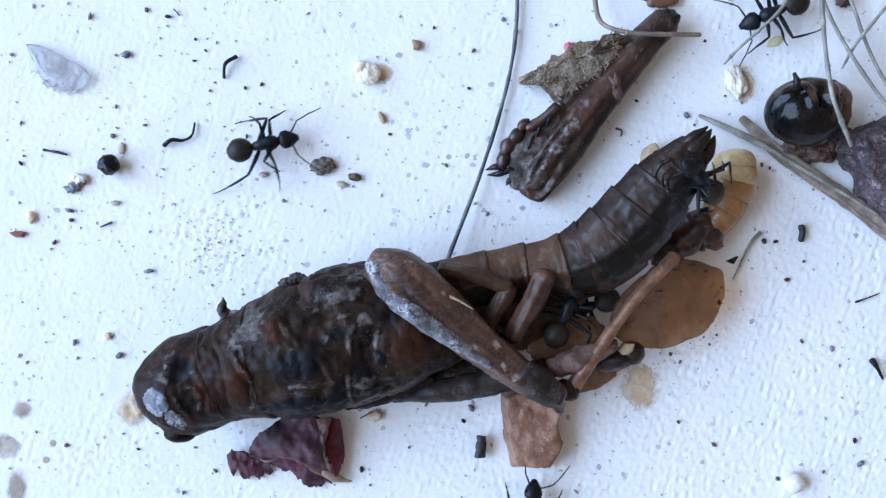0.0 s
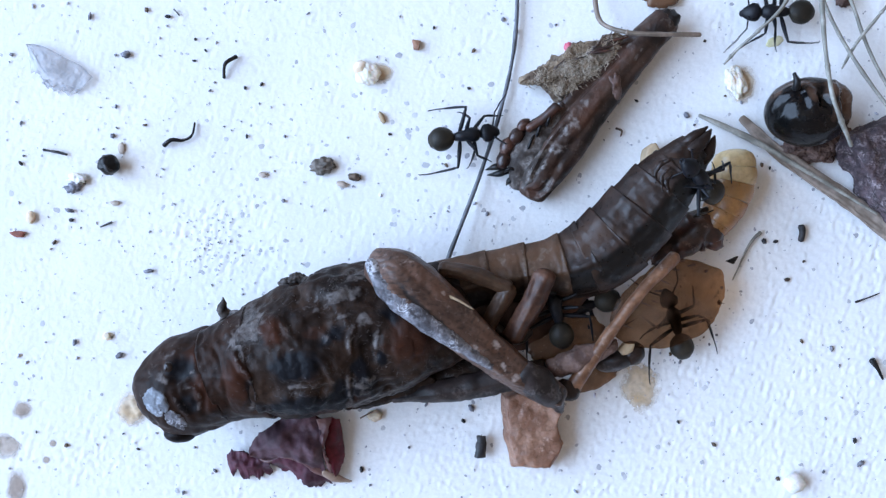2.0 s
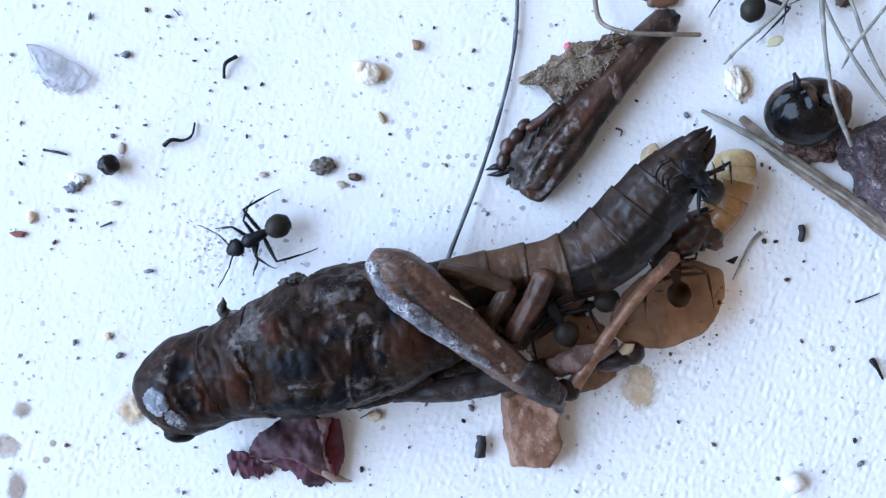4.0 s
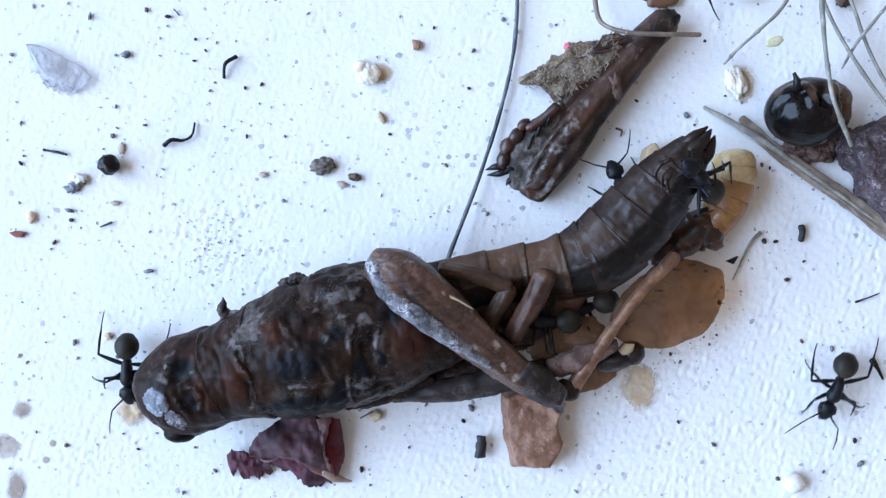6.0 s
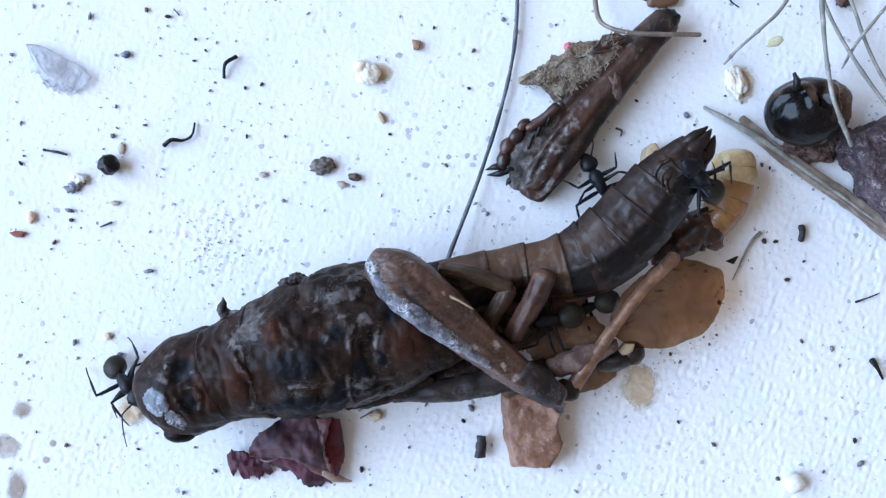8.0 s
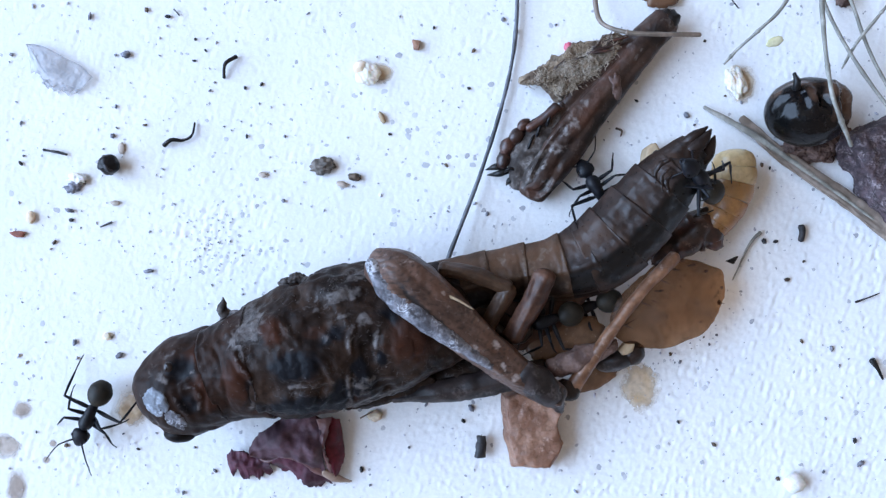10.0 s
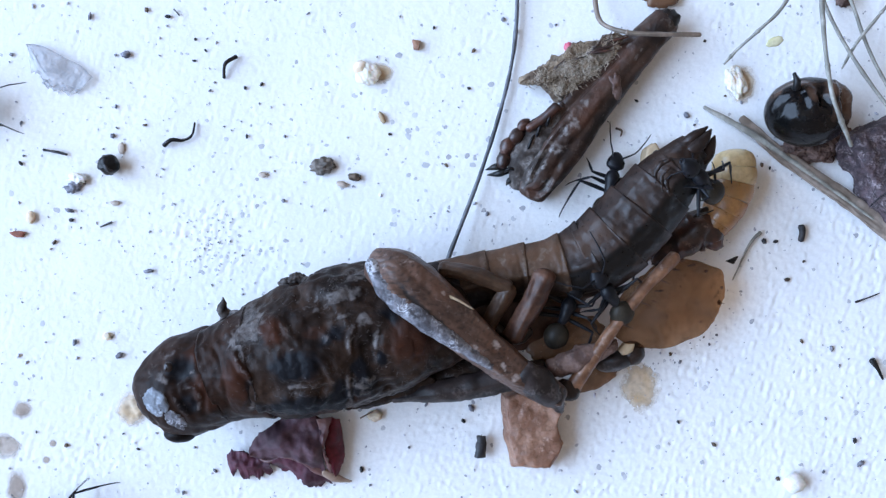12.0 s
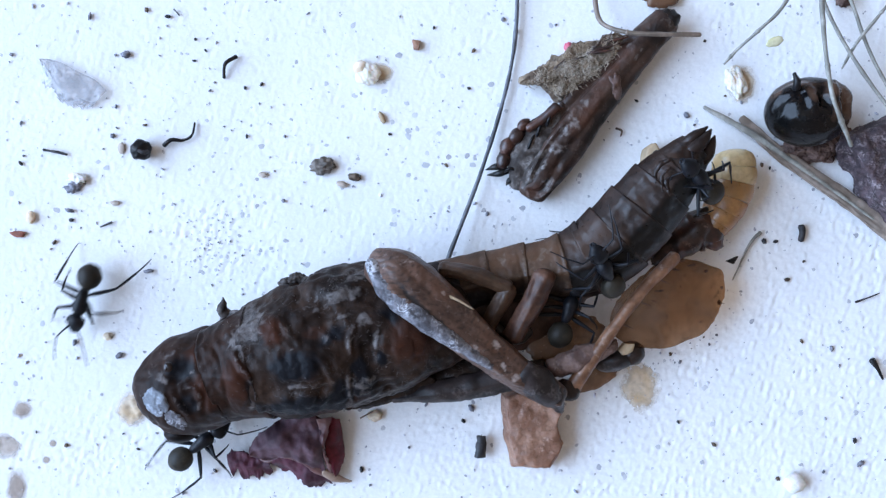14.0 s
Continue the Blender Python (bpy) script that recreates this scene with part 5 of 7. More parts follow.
def petal():
    t = empty_thing("petal", *(-11.79, -16.03), "crumpled dark red dried petal", "petal")
    rib = [(-14.63, -16.18, 0.9), (-13.61, -16.5, 1.2), (-12.27, -16.02, 1.6), (-11.07, -16.22, 1.7), (-9.94, -16.99, 1.4), (-8.81, -17.67, 0.9)]
    part("fold", leafy([(-14.96, -15.54, 0.8), (-14.6, -14.69, 1.3), (-13.37, -13.71, 1.8), (-11.56, -12.73, 2.2), (-10.35, -12.51, 2.2), (-9.39, -13.09, 1.9)],
                       [(-14.8, -16.13, 0.7), (-13.67, -16.57, 1.1), (-12.27, -16.07, 1.6), (-11.07, -16.26, 1.7), (-9.94, -17.03, 1.4), (-9.11, -17.47, 1)], 0.75, 0.9, 0.2, 0.0, 130, 80, 24, soft=0.42), MAUVE, t, "dusty mauve bulging fold")
    part("fold", leafy(rib[1:], [(-13.37, -17.02, 0.3), (-12.62, -17.24, 0.3), (-11.6, -17.91, 0.3), (-10.57, -18.53, 0.3), (-8.71, -18.31, 0.3)], 0.2, 0.4, 0.0, 0.6, 131, 120, 16), PETAL, t)
    part("fold", leafy([(-16.91, -16.06, 0.4), (-15.76, -15.71, 0.8), (-14.7, -16.15, 1), (-13.45, -16.57, 1.1)], [(-16.8, -17.33, 0.3), (-15.73, -17.59, 0.3), (-14.57, -17.64, 0.3), (-13.4, -17.26, 0.4)], 0.35, 0.6, 0.5, 0.8, 132, 120, 18), PETAL, t)
    part("fold", leafy([(-8.62, -12.93, 1.8), (-8.91, -13.87, 1.9), (-9.1, -15.33, 1.8), (-8.84, -16.59, 1.4), (-8.39, -17.65, 0.8)], [(-8.05, -13.2, 1), (-7.77, -14.74, 0.8), (-7.73, -16.22, 0.7), (-7.97, -17.13, 0.6), (-8.3, -17.79, 0.4)], 0.35, 0.3, 0.0, 0.1, 133), WINE, t, "smooth wine-red curled edge")
    part("fold", leafy([(-9.7, -13.03, 2.2), (-9.44, -14.03, 2.2), (-9.42, -15.24, 2), (-9.12, -16.5, 1.6), (-8.76, -17.69, 1)], [(-8.6, -12.9, 2), (-8.73, -13.62, 2.3), (-9.09, -15.2, 2.2), (-8.81, -16.44, 1.7), (-8.42, -17.76, 0.9)], 0.12, 0.35, 0.0, 0.25, 134), PETAL_BASE, t, "pale pinkish inner edge")
    part("rib", loft([(*p, w, 0.12) for p, w in zip(rib, (0.08, 0.12, 0.14, 0.2, 0.3, 0.3))], 8, 14, (0.1, 0.1), 0.08, 1.2, 135), PETAL_BASE, t, "pale petal rib")
    part("petal_claw", loft([(*(-9.31, -17.3), 1.2, 0.26, 0.15), (*(-8.64, -17.76), 0.9, 0.36, 0.2), (*(-7.98, -18.08), 0.5, 0.25, 0.14), (*(-7.24, -18.26), 0.3, 0.1, 0.08)], 5, 12, (0.1, 0.1), 0.05, 1, 136), PALE_BASE, t, "pale tan petal base")


petal()


def wing():
    x, y = (-30.54, 14.33)
    t = empty_thing("insect_wing", x, y, "clear detached insect wing with fine veins", "wing")
    part("membrane", leafy([(-32.77, 16.1, 0.3), (-31.38, 15.88, 0.42), (-29.77, 15.04, 0.5), (-28.38, 14.32, 0.42), (-27.52, 13.47, 0.3)],
                           [(-32.71, 15.99, 0.3), (-32.17, 14.23, 0.3), (-31.28, 13.17, 0.25), (-29.87, 12.71, 0.25), (-28.45, 12.49, 0.25)], 0.12, 0.12, 0.05, 0.55, 7, 120, 16, 0.03), WING, t)
    part("membrane", leafy([(-31.57, 13.42, 0.12), (-30.62, 13, 0.2), (-29.49, 12.78, 0.2), (-28.61, 12.62, 0.12)], [(-31.35, 12.91, 0.1), (-30.6, 12.51, 0.12), (-29.52, 12.39, 0.12), (-28.68, 12.34, 0.1)], 0.05, 0.1, 0.3, 0.5, 9, 60, 8, 0.03), WING, t)
    for pts, r in (([(-32.64, 15.96, 0.45), (-32.16, 14.77, 0.45), (-31.62, 13.65, 0.4)], 0.02),
                   ([(-32.68, 16.06, 0.5), (-31.32, 15.85, 0.58), (-29.72, 15.02, 0.62), (-28.33, 14.3, 0.56)], 0.02),
                   ([(-32.42, 15.84, 0.5), (-31.61, 14.47, 0.55), (-31.24, 13.86, 0.5)], 0.028),
                   ([(-31.6, 13.53, 0.45), (-31.22, 13.2, 0.4), (-30.92, 12.99, 0.3)], 0.034),
                   ([(-31.47, 13.09, 0.35), (-31.06, 12.71, 0.25)], 0.03),
                   ([(-30.46, 14.63, 0.6), (-29.45, 13.56, 0.6), (-28.68, 12.63, 0.4)], 0.018),
                   ([(-29.67, 14.69, 0.6), (-28.94, 13.67, 0.6), (-28.22, 12.86, 0.4)], 0.018),
                   ([(-31.59, 15.59, 0.6), (-30.72, 14.51, 0.65), (-29.94, 13.29, 0.5)], 0.014),
                   ([(-28.34, 14.24, 0.55), (-27.79, 13.69, 0.5)], 0.018)):
        part("vein", rod(pts, r, r * 0.6, 5, 5), VEIN, t)
    return t


WING_THING = wing()


# ---- crumbs, rods and single grains ----
def lump(name, c, r, material, label, category, amp=0.25, seed=0.0, turn=0.0, group="", sub=3):
    return solo(name, blob((c[0], c[1], r[2] * 0.75), r, amp, 1.1, seed, turn, sub), material, label, category, group)


solo("crumb", patch(PAINT_TOP, (-24.45, -12.5, 0), 1.4, 1.5, 10, 0.25, 0.22, 20.1, 1.8, 9, 56, 0.2), CRUMB_FLAT, "soft cream crumb by the grasshopper's head", "crumb")
# tan sheet that paints the warm shade round the next crumb
solo("crumb", patch(PAINT_TOP, (-5.1, 13.8, 0), 1.4, 0.85, 8, 0.03, 0.2, 22.7, 1.6, 8, 48), CRUMB_FLAT, "soft tan shade painted round a crumb", "crumb")
solo("crumb", wobble(blob((*(-5.89, 13.71), 0.4), (0.95, 0.8, 0.32), 0.2, 0.7, 202, 0, 5), 0.06, 2.0, 5), CREAM_CRUMB, "pale translucent bread crumb", "crumb")
lump("crumb", (-6.43, 14.24), (0.6, 0.6, 0.4), CRUMB, "pale tan crumb on the paint", "crumb", 0.2, 203)
# tan sheet for the shade on the right of the rough crumb
solo("crumb", patch(PAINT_TOP, (23.5, 13.1, 0), 1.3, 1.5, 10, 0.03, 0.2, 21.3, 1.6, 8, 48), CRUMB_FLAT, "soft tan shade painted beside a crumb", "crumb")
solo("crumb", wobble(blob((*(23.0, 13.17), 0.4), (0.72, 1.2, 0.42), 0.3, 0.9, 204, 15, 5), 0.07, 2.2, 4), CREAM_CRUMB, "rough cream crumb on the floor", "crumb")
solo("crumb", patch(PAINT_TOP, (*(15.52, -10.66), 0), 1.8, 2.2, 20, 0.04, 0.15, 8.3, 1.2, 8, 56), CRUMB_FLAT, "flat cream smear near the flake", "crumb")
lump("crumb", (27.59, -18.35), (0.85, 0.75, 0.6), SALT, "rounded white crumb on the paint", "crumb", 0.25, 206)
solo("crumb", patch(PAINT_TOP, (26.21, 16.38, 0), 0.75, 0.38, 25, 0.1, 0.12, 20.7, 1.4, 6, 36, 0.03), YELLOW, "thin yellowish flake on the paint", "crumb")
lump("crumb", (-28.75, 5.58), (0.75, 0.4, 0.3), SALT, "white crumb with dark dirt", "crumb", 0.45, 208, -10, "", 4)
lump("crumb", (-28.39, 5.22), (0.3, 0.2, 0.2), SPECK_BROWN, "brown dirt beside a white crumb", "crumb", 0.45, 218)
lump("crumb", (-29.11, 4.87), (0.6, 0.4, 0.2), SPECK_GREY, "greyish crumb beside a white one", "crumb", 0.5, 209, 15, "", 4)
lump("crumb", (-32.46, 2.5), (0.35, 0.5, 0.2), CRUMB, "small tan crumb on the paint", "crumb", 0.2, 210)
lump("crumb", (-25.85, 3.62), (0.4, 0.2, 0.15), STAIN, "thin tan scrap on the paint", "crumb", 0.2, 211)
lump("crumb", (-26.43, -6.88), (0.36, 0.3, 0.2), CRUMB, "small tan crumb on the paint", "crumb", 0.4, 212)
lump("crumb", (-4.82, 10.36), (0.22, 0.5, 0.18), OCHRE, "ochre and white crumb on the paint", "crumb", 0.2, 213, 25)
lump("crumb", (-5.36, -13.12), (0.6, 0.4, 0.3), CRUMB, "tan crumb under the body", "crumb", 0.4, 214)
lump("crumb", (-14.2, 5.85), (0.35, 0.22, 0.12), STAIN, "thin tan scrap on the paint", "crumb", 0.4, 216)
lump("crumb", (-25.36, 7.95), (0.3, 0.45, 0.12), STAIN, "thin tan scrap on the paint", "crumb", 0.2, 215)


def pellet():
    t = empty_thing("pellet", *(-26.38, 6.65), "black rough pellet with a hollow", "pellet")
    part("shell", blob((-26.12, 6.59, 0.75), (0.85, 0.8, 0.75), 0.12, 0.9, 220, 0, 4), BLACK, t)
    part("lip", rod([(-26.32, 6.89, 1.3), (-26.02, 6.18, 1.4), (-25.74, 6.06, 1.2)], 0.2, 0.14, 5, 8, 0.06, 1, 221), SPECK, t)
    return t


PELLET = pellet()
solo("husk_rod", loft([(3.01, -14.66, 0.6, 0.35, 0.35), (2.97, -15.45, 0.65, 0.4, 0.4), (2.88, -16.25, 0.6, 0.44, 0.4)], 6, 14, (0.06, 0.08), 0.12, 1.6, 222), SPECK, "black stubby plant husk on the paint", "husk")
lump("seed_head", (-9.46, 6.56), (0.9, 0.62, 0.4), SEED, "dark brown knobbly seed head", "seed", 0.35, 223, 8, "", 4)
lump("scrap", (-6.96, 5.67), (0.5, 0.3, 0.25), SPECK_BROWN, "grey-brown scrap on the paint", "scrap", 0.35, 224, -10)
lump("scrap", (-7.95, 5.09), (0.45, 0.22, 0.15), STAIN, "pale grey scrap on the paint", "scrap", 0.35, 225, -15)
solo("scrap", chunk([(-2.46, 16.47), (-1.74, 16.38), (-1.88, 15.67), (-2.32, 15.67)], 0.02, 0.45, 0.08, 0.04, 226), WOOD, "brown angular seed scrap", "scrap")
solo("rust_chip", chunk([(-34.2, 1.29), (-33.75, 1.43), (-32.86, 1.38), (-33.04, 0.94), (-33.66, 0.89)], 0.02, 0.3, 0.06, 0.05, 227), RUST, "rust-red chip on the paint", "chip")
lump("pink_speck", (9.91, 15.89), (0.4, 0.4, 0.3), PINK, "small bright pink speck", "speck", 0.3, 228)
solo("limb_bit", rod([(-16.28, 15.13, 0.25), (-16.94, 14.68, 0.5), (-17.18, 14.25, 0.4), (-17.23, 13.49, 0.2)], 0.17, 0.12, 5, 8, 0.04, 1, 229), BLACK, "bent black ant limb lying loose", "insect limb", "limb bits")
solo("limb_bit", rod([(-21.92, 8.14, 0.3), (-21.31, 8.57, 0.4), (-20.45, 8.54, 0.3), (-19.74, 8.94, 0.3), (-19.56, 9.94, 0.15)], 0.19, 0.06, 5, 8, 0.04, 1, 230), BLACK, "wavy black ant limb lying loose", "insect limb", "limb bits")
solo("limb_bit", rod([(-31.43, 7.79, 0.2), (-30.52, 7.65, 0.25), (-29.63, 7.44, 0.15)], 0.11, 0.08, 5, 8, 0.05, 1, 231), SPECK, "straight dark splinter on the paint", "splinter", "limb bits")
solo("limb_bit", rod([(24.91, 1.29, 0.4), (24.02, 0.27, 0.4), (22.8, -2.45, 0.2)], 0.16, 0.05, 5, 8, 0.03, 1, 232), STRAW, "thin grey blade tip", "grass blade", "limb bits")
solo("limb_bit", chunk([(21.92, -0.94), (22.95, -0.54), (22.59, -1.21)], 0.9, 1.3, 0.05, 0.03, 233), BLACK, "black pointed scale on the flake", "scale", "limb bits")
solo("limb_bit", rod([(33.79, -8.77, 0.2), (34.13, -9.38, 0.35), (34.66, -10.29, 0.15)], 0.26, 0.06, 5, 8, 0.05, 1, 234), BLACK, "black curved claw on the paint", "claw", "limb bits")
solo("limb_bit", rod([(32.52, -4.19, 0.15), (33.39, -3.87, 0.2), (34.41, -3.48, 0.12)], 0.09, 0.05, 5, 8, 0.03, 1, 235), SPECK, "dark splinter on the paint", "splinter", "limb bits")
solo("limb_bit", rod([(-21.21, 18.89, 0.15), (-20.76, 18.4, 0.15)], 0.06, 0.05, 4, 6), SPECK, "fine dark splinter on the paint", "splinter", "limb bits")
solo("limb_bit", rod([(-27.01, 1.74, 0.12), (-26.11, 2.09, 0.15)], 0.05, 0.1, 4, 6), SPECK, "fine dark splinter on the paint", "splinter", "limb bits")
solo("limb_bit", rod([(28.19, 1.73, 0.3), (28.26, 1.29, 0.35), (28.15, 0.71, 0.3)], 0.26, 0.22, 4, 8, 0.08, 1, 236), SPECK, "dark notched fragment on the paint", "fragment", "limb bits")
solo("limb_bit", rod([(-6.49, -13.29, 0.3), (-5.49, -12.71, 0.6)], 0.05, 0.05, 4, 6), SPECK_BROWN, "fine brown hair by the body", "hair", "limb bits")
solo("limb_bit", rod([(13.64, 9.5, 0.1), (14.06, 9.3, 0.25), (13.99, 8.87, 0.15)], 0.09, 0.06, 4, 6, 0.02, 1, 237), SPECK_BROWN, "curled brown scrap on the paint", "scrap", "limb bits")

GRAINS = "21,97,9 160,30,14 224,97,18 260,18,12 298,30,14 205,98,7 283,99,6 346,70,7 364,90,6 344,108,7 372,161,8 434,156,10 463,150,9 206,189,9 200,241,12 " \
         "207,227,6 257,222,10 37,289,10 38,218,8 150,312,10 124,373,16 127,390,11 97,429,10 91,441,7 264,480,16 212,629,17 133,606,12 437,242,9 502,356,10 " \
         "708,30,6 768,50,7 890,35,9 838,90,10 690,238,9 862,379,9 830,157,8 790,293,8 834,722,15 820,745,10 640,831,11 1200,747,9 1263,787,10 1376,847,10 " \
         "1418,604,8 1471,617,11 1512,780,10 1522,820,14 1457,835,7 1214,204,14 1352,427,14 1372,428,10 1422,463,9 1392,495,14 1348,292,10 1362,298,7 1126,179,9 " \
         "1247,73,8 1283,170,6 1312,182,7 1186,627,9 1203,641,8 1255,610,8 1268,593,7 1245,597,6 440,640,6 724,792,7 1180,560,5 65,765,6 118,788,10 245,795,8 345,792,8 325,872,10"
rng = random.Random(5)
for k, text in enumerate(GRAINS.split()):
    gx, gy, gs = (int(v) for v in text.split(","))
    r = gs * 0.0160
    pick = rng.random()
    shade = 0 if pick < 0.3 else 1 if pick < 0.55 else 2
    solo("grain", blob(((gx - 784) * 0.0446, (441 - gy) * 0.0446, r * 0.55), (r * rng.uniform(0.9, 1.35), r * rng.uniform(0.55, 0.95), r * 0.5), 0.55, 1.5, 300 + k, rng.uniform(0, 180), 3),
         (SPECK, SPECK_BROWN, SPECK_GREY)[shade], "tiny %s speck of grit" % ("dark", "brown", "grey")[shade], "grit", "grains of grit")

# stains that follow the paint's relief
for c, rx, ry, s in (((-33.21, -12.77, 0), 0.95, 0.9, 1), ((-30.8, -15.36, 0), 0.38, 0.38, 2), ((-34.64, -15.58, 0), 1.0, 1.8, 3), ((-33.66, -19.06, 0), 1.8, 1.1, 4), ((-31.34, -16.7, 0), 0.4, 0.38, 5)):
    solo("stain", patch(PAINT_TOP, c, rx, ry, 20 * s, 0.035, 0.1, s, 1.4, 8, 40), DRIED, "faint tan dried drop on the paint", "stain", "stains")


def grit():
    """Fine grit over the whole sheet, joined."""
    bm = bmesh.new()
    r = random.Random(11)
    spots = [(r.uniform(-38, 38), r.uniform(-22, 22), min(0.02 * math.exp(r.gauss(0.75, 0.5)), 0.16)) for _ in range(1500)]
    spots += [(-18.3 + r.gauss(0, 1.5), 0.2 + r.gauss(0, 1.6), r.uniform(0.03, 0.09)) for _ in range(60)]
    spots += [(18.5 + r.gauss(0, 2.6), -7.2 + r.gauss(0, 1.2), r.uniform(0.03, 0.07)) for _ in range(50)]
    for k, (x, y, s) in enumerate(spots):
        m = Matrix.Translation((x, y, s * 0.35)) @ Matrix.Rotation(r.uniform(0, 3.1), 4, "Z") @ Matrix.Diagonal((s * r.uniform(0.8, 1.7), s * r.uniform(0.6, 1.0), s * 0.6, 1))
        bmesh.ops.create_icosphere(bm, subdivisions=1, radius=1.0, matrix=m)
    solo("grit", bm, DUST, "fine grey and brown grit strewn over the paint", "grit", kind="stuff")


grit()


def dust_specks():
    """Small flat bluish-grey spots of settled dirt, thicker in some places."""
    r = random.Random(17)
    spots = [(r.uniform(-36, 36), r.uniform(-21, 21), r.uniform(0.04, 0.10)) for _ in range(420)] + [(r.uniform(-36, 36), r.uniform(-21, 21), r.uniform(0.10, 0.17)) for _ in range(90)]
    spots += [(-1 + r.gauss(0, 6), 8 + r.gauss(0, 4), r.uniform(0.06, 0.18)) for _ in range(60)] + [(-17.5 + r.gauss(0, 2.2), 1 + r.gauss(0, 2), r.uniform(0.05, 0.12)) for _ in range(60)]
    co, faces = [], []
    for k, (x, y, s) in enumerate(spots):
        n, turn, long = len(co), r.uniform(0, 3.1), r.uniform(1.0, 1.5)
        z = top(PAINT_TOP, x, y)
        for i in range(14):
            a = 2 * math.pi * i / 14
            e = 1.25 * s * (1 + 0.45 * noise.noise(Vector((math.cos(a), math.sin(a), k * 1.7))))
            u, v = e * long * math.cos(a), e * math.sin(a)
            co.append(((x + u * math.cos(turn) - v * math.sin(turn)) * MM, (y + u * math.sin(turn) + v * math.cos(turn)) * MM, (z + 0.008) * MM))
        co.append((x * MM, y * MM, (z + 0.022) * MM))
        faces += [(n + i, n + (i + 1) % 14, n + 14) for i in range(14)]
    me = bpy.data.meshes.new("dust_specks")
    me.from_pydata(co, [], faces)
    for f in me.polygons:
        f.use_smooth = True
    me.materials.append(DIRT)
    tagged(new("dust_specks", me), "faint bluish-grey specks of dirt on the paint", "dirt", kind="stuff")


dust_specks()


# ---- ants ----
def ant_parts(root):
    """Local millimetres: x forward, z up, the ground at 0."""
    BASE[root.name] = (0, 0, 0)
    gaster = part("gaster", loft([(-1.0, 0, 1.5, 0.26, 0.3), (-1.2, 0, 1.6, 0.70, 0.62), (-1.7, 0, 1.64, 0.92, 0.78), (-2.2, 0, 1.58, 0.90, 0.74), (-2.64, 0, 1.42, 0.58, 0.48)], 5, 22, (0.1, 0.22)), GASTER, root, "olive-black rounded rear body")
    for x, r in ((-1.45, 0.845), (-1.93, 0.935), (-2.36, 0.82)):
        part("ring", loft([(x + 0.03, 0, 1.62, r, r * 0.83), (x - 0.03, 0, 1.62, r, r * 0.83)], 1, 22, (0.02, 0.02)), ANT, gaster)
    part("waist", loft([(-1.05, 0, 1.45, 0.15, 0.15), (-0.9, 0, 1.6, 0.24, 0.4), (-0.72, 0, 1.45, 0.16, 0.16)], 4, 12, (0.1, 0.1)), ANT, root)
    part("thorax", loft([(-0.78, 0, 1.55, 0.30, 0.34), (-0.4, 0, 1.72, 0.40, 0.46), (0.1, 0, 1.76, 0.46, 0.5), (0.55, 0, 1.72, 0.57, 0.56), (0.95, 0, 1.62, 0.48, 0.44), (1.22, 0, 1.55, 0.22, 0.22)], 5, 18, (0.1, 0.1), 0.03, 1.5, 400), ANT, root)
    head = part("head", loft([(1.28, 0, 1.55, 0.38, 0.3), (1.45, 0, 1.55, 0.64, 0.48), (1.75, 0, 1.5, 0.7, 0.52), (2.1, 0, 1.4, 0.6, 0.44), (2.4, 0, 1.3, 0.42, 0.32), (2.55, 0, 1.25, 0.28, 0.22)], 5, 20, (0.14, 0.12)), ANT, root)
    for s in (1, -1):
        part("jaw", rod([(2.42, 0.18 * s, 1.25), (2.6, 0.14 * s, 1.1), (2.66, 0.03 * s, 1.0)], 0.14, 0.07, 4, 8), ANT_LIMB, head)
        part("eye", blob((1.85, 0.57 * s, 1.7), (0.16, 0.11, 0.15), 0, 1, 0, 0, 2), EYE, head)


def limb(name, root, hip, bends, radii, side):
    """A feeler that turns about its socket."""
    bm = bmesh.new()
    pts = [Vector((p[0], p[1] * side, p[2])) for p in (hip, *bends)]
    for (a, b), (r0, r1) in zip(zip(pts, pts[1:]), radii):
        mid = (a + b) / 2
        rod([tuple(a), tuple(mid + (b - a).cross(Vector((0, 0, 1))) * 0.02), tuple(b)], r0 * 1.04, r1, 3, 8, bm=bm)
    o = (hip[0], hip[1] * side, hip[2])
    ob = link_mesh(name, bm, ANT_LIMB, o)
    ob.parent = root
    ob.location = Vector(o) * MM
    BASE[ob.name] = o
    return ob


# Legs: hip, foot at rest, length of thigh and shin, sideways lean of the knee in degrees, thickness.
LEGS = (((-0.45, 0.28, 1.3), (-3.6, 2.6, 0.05), 2.15, 3.45, 62, 0.17), ((0.1, 0.3, 1.3), (-0.75, 2.85, 0.05), 1.6, 2.75, 18, 0.16), ((0.62, 0.3, 1.3), (2.3, 2.1, 0.05), 1.5, 2.3, -35, 0.16))


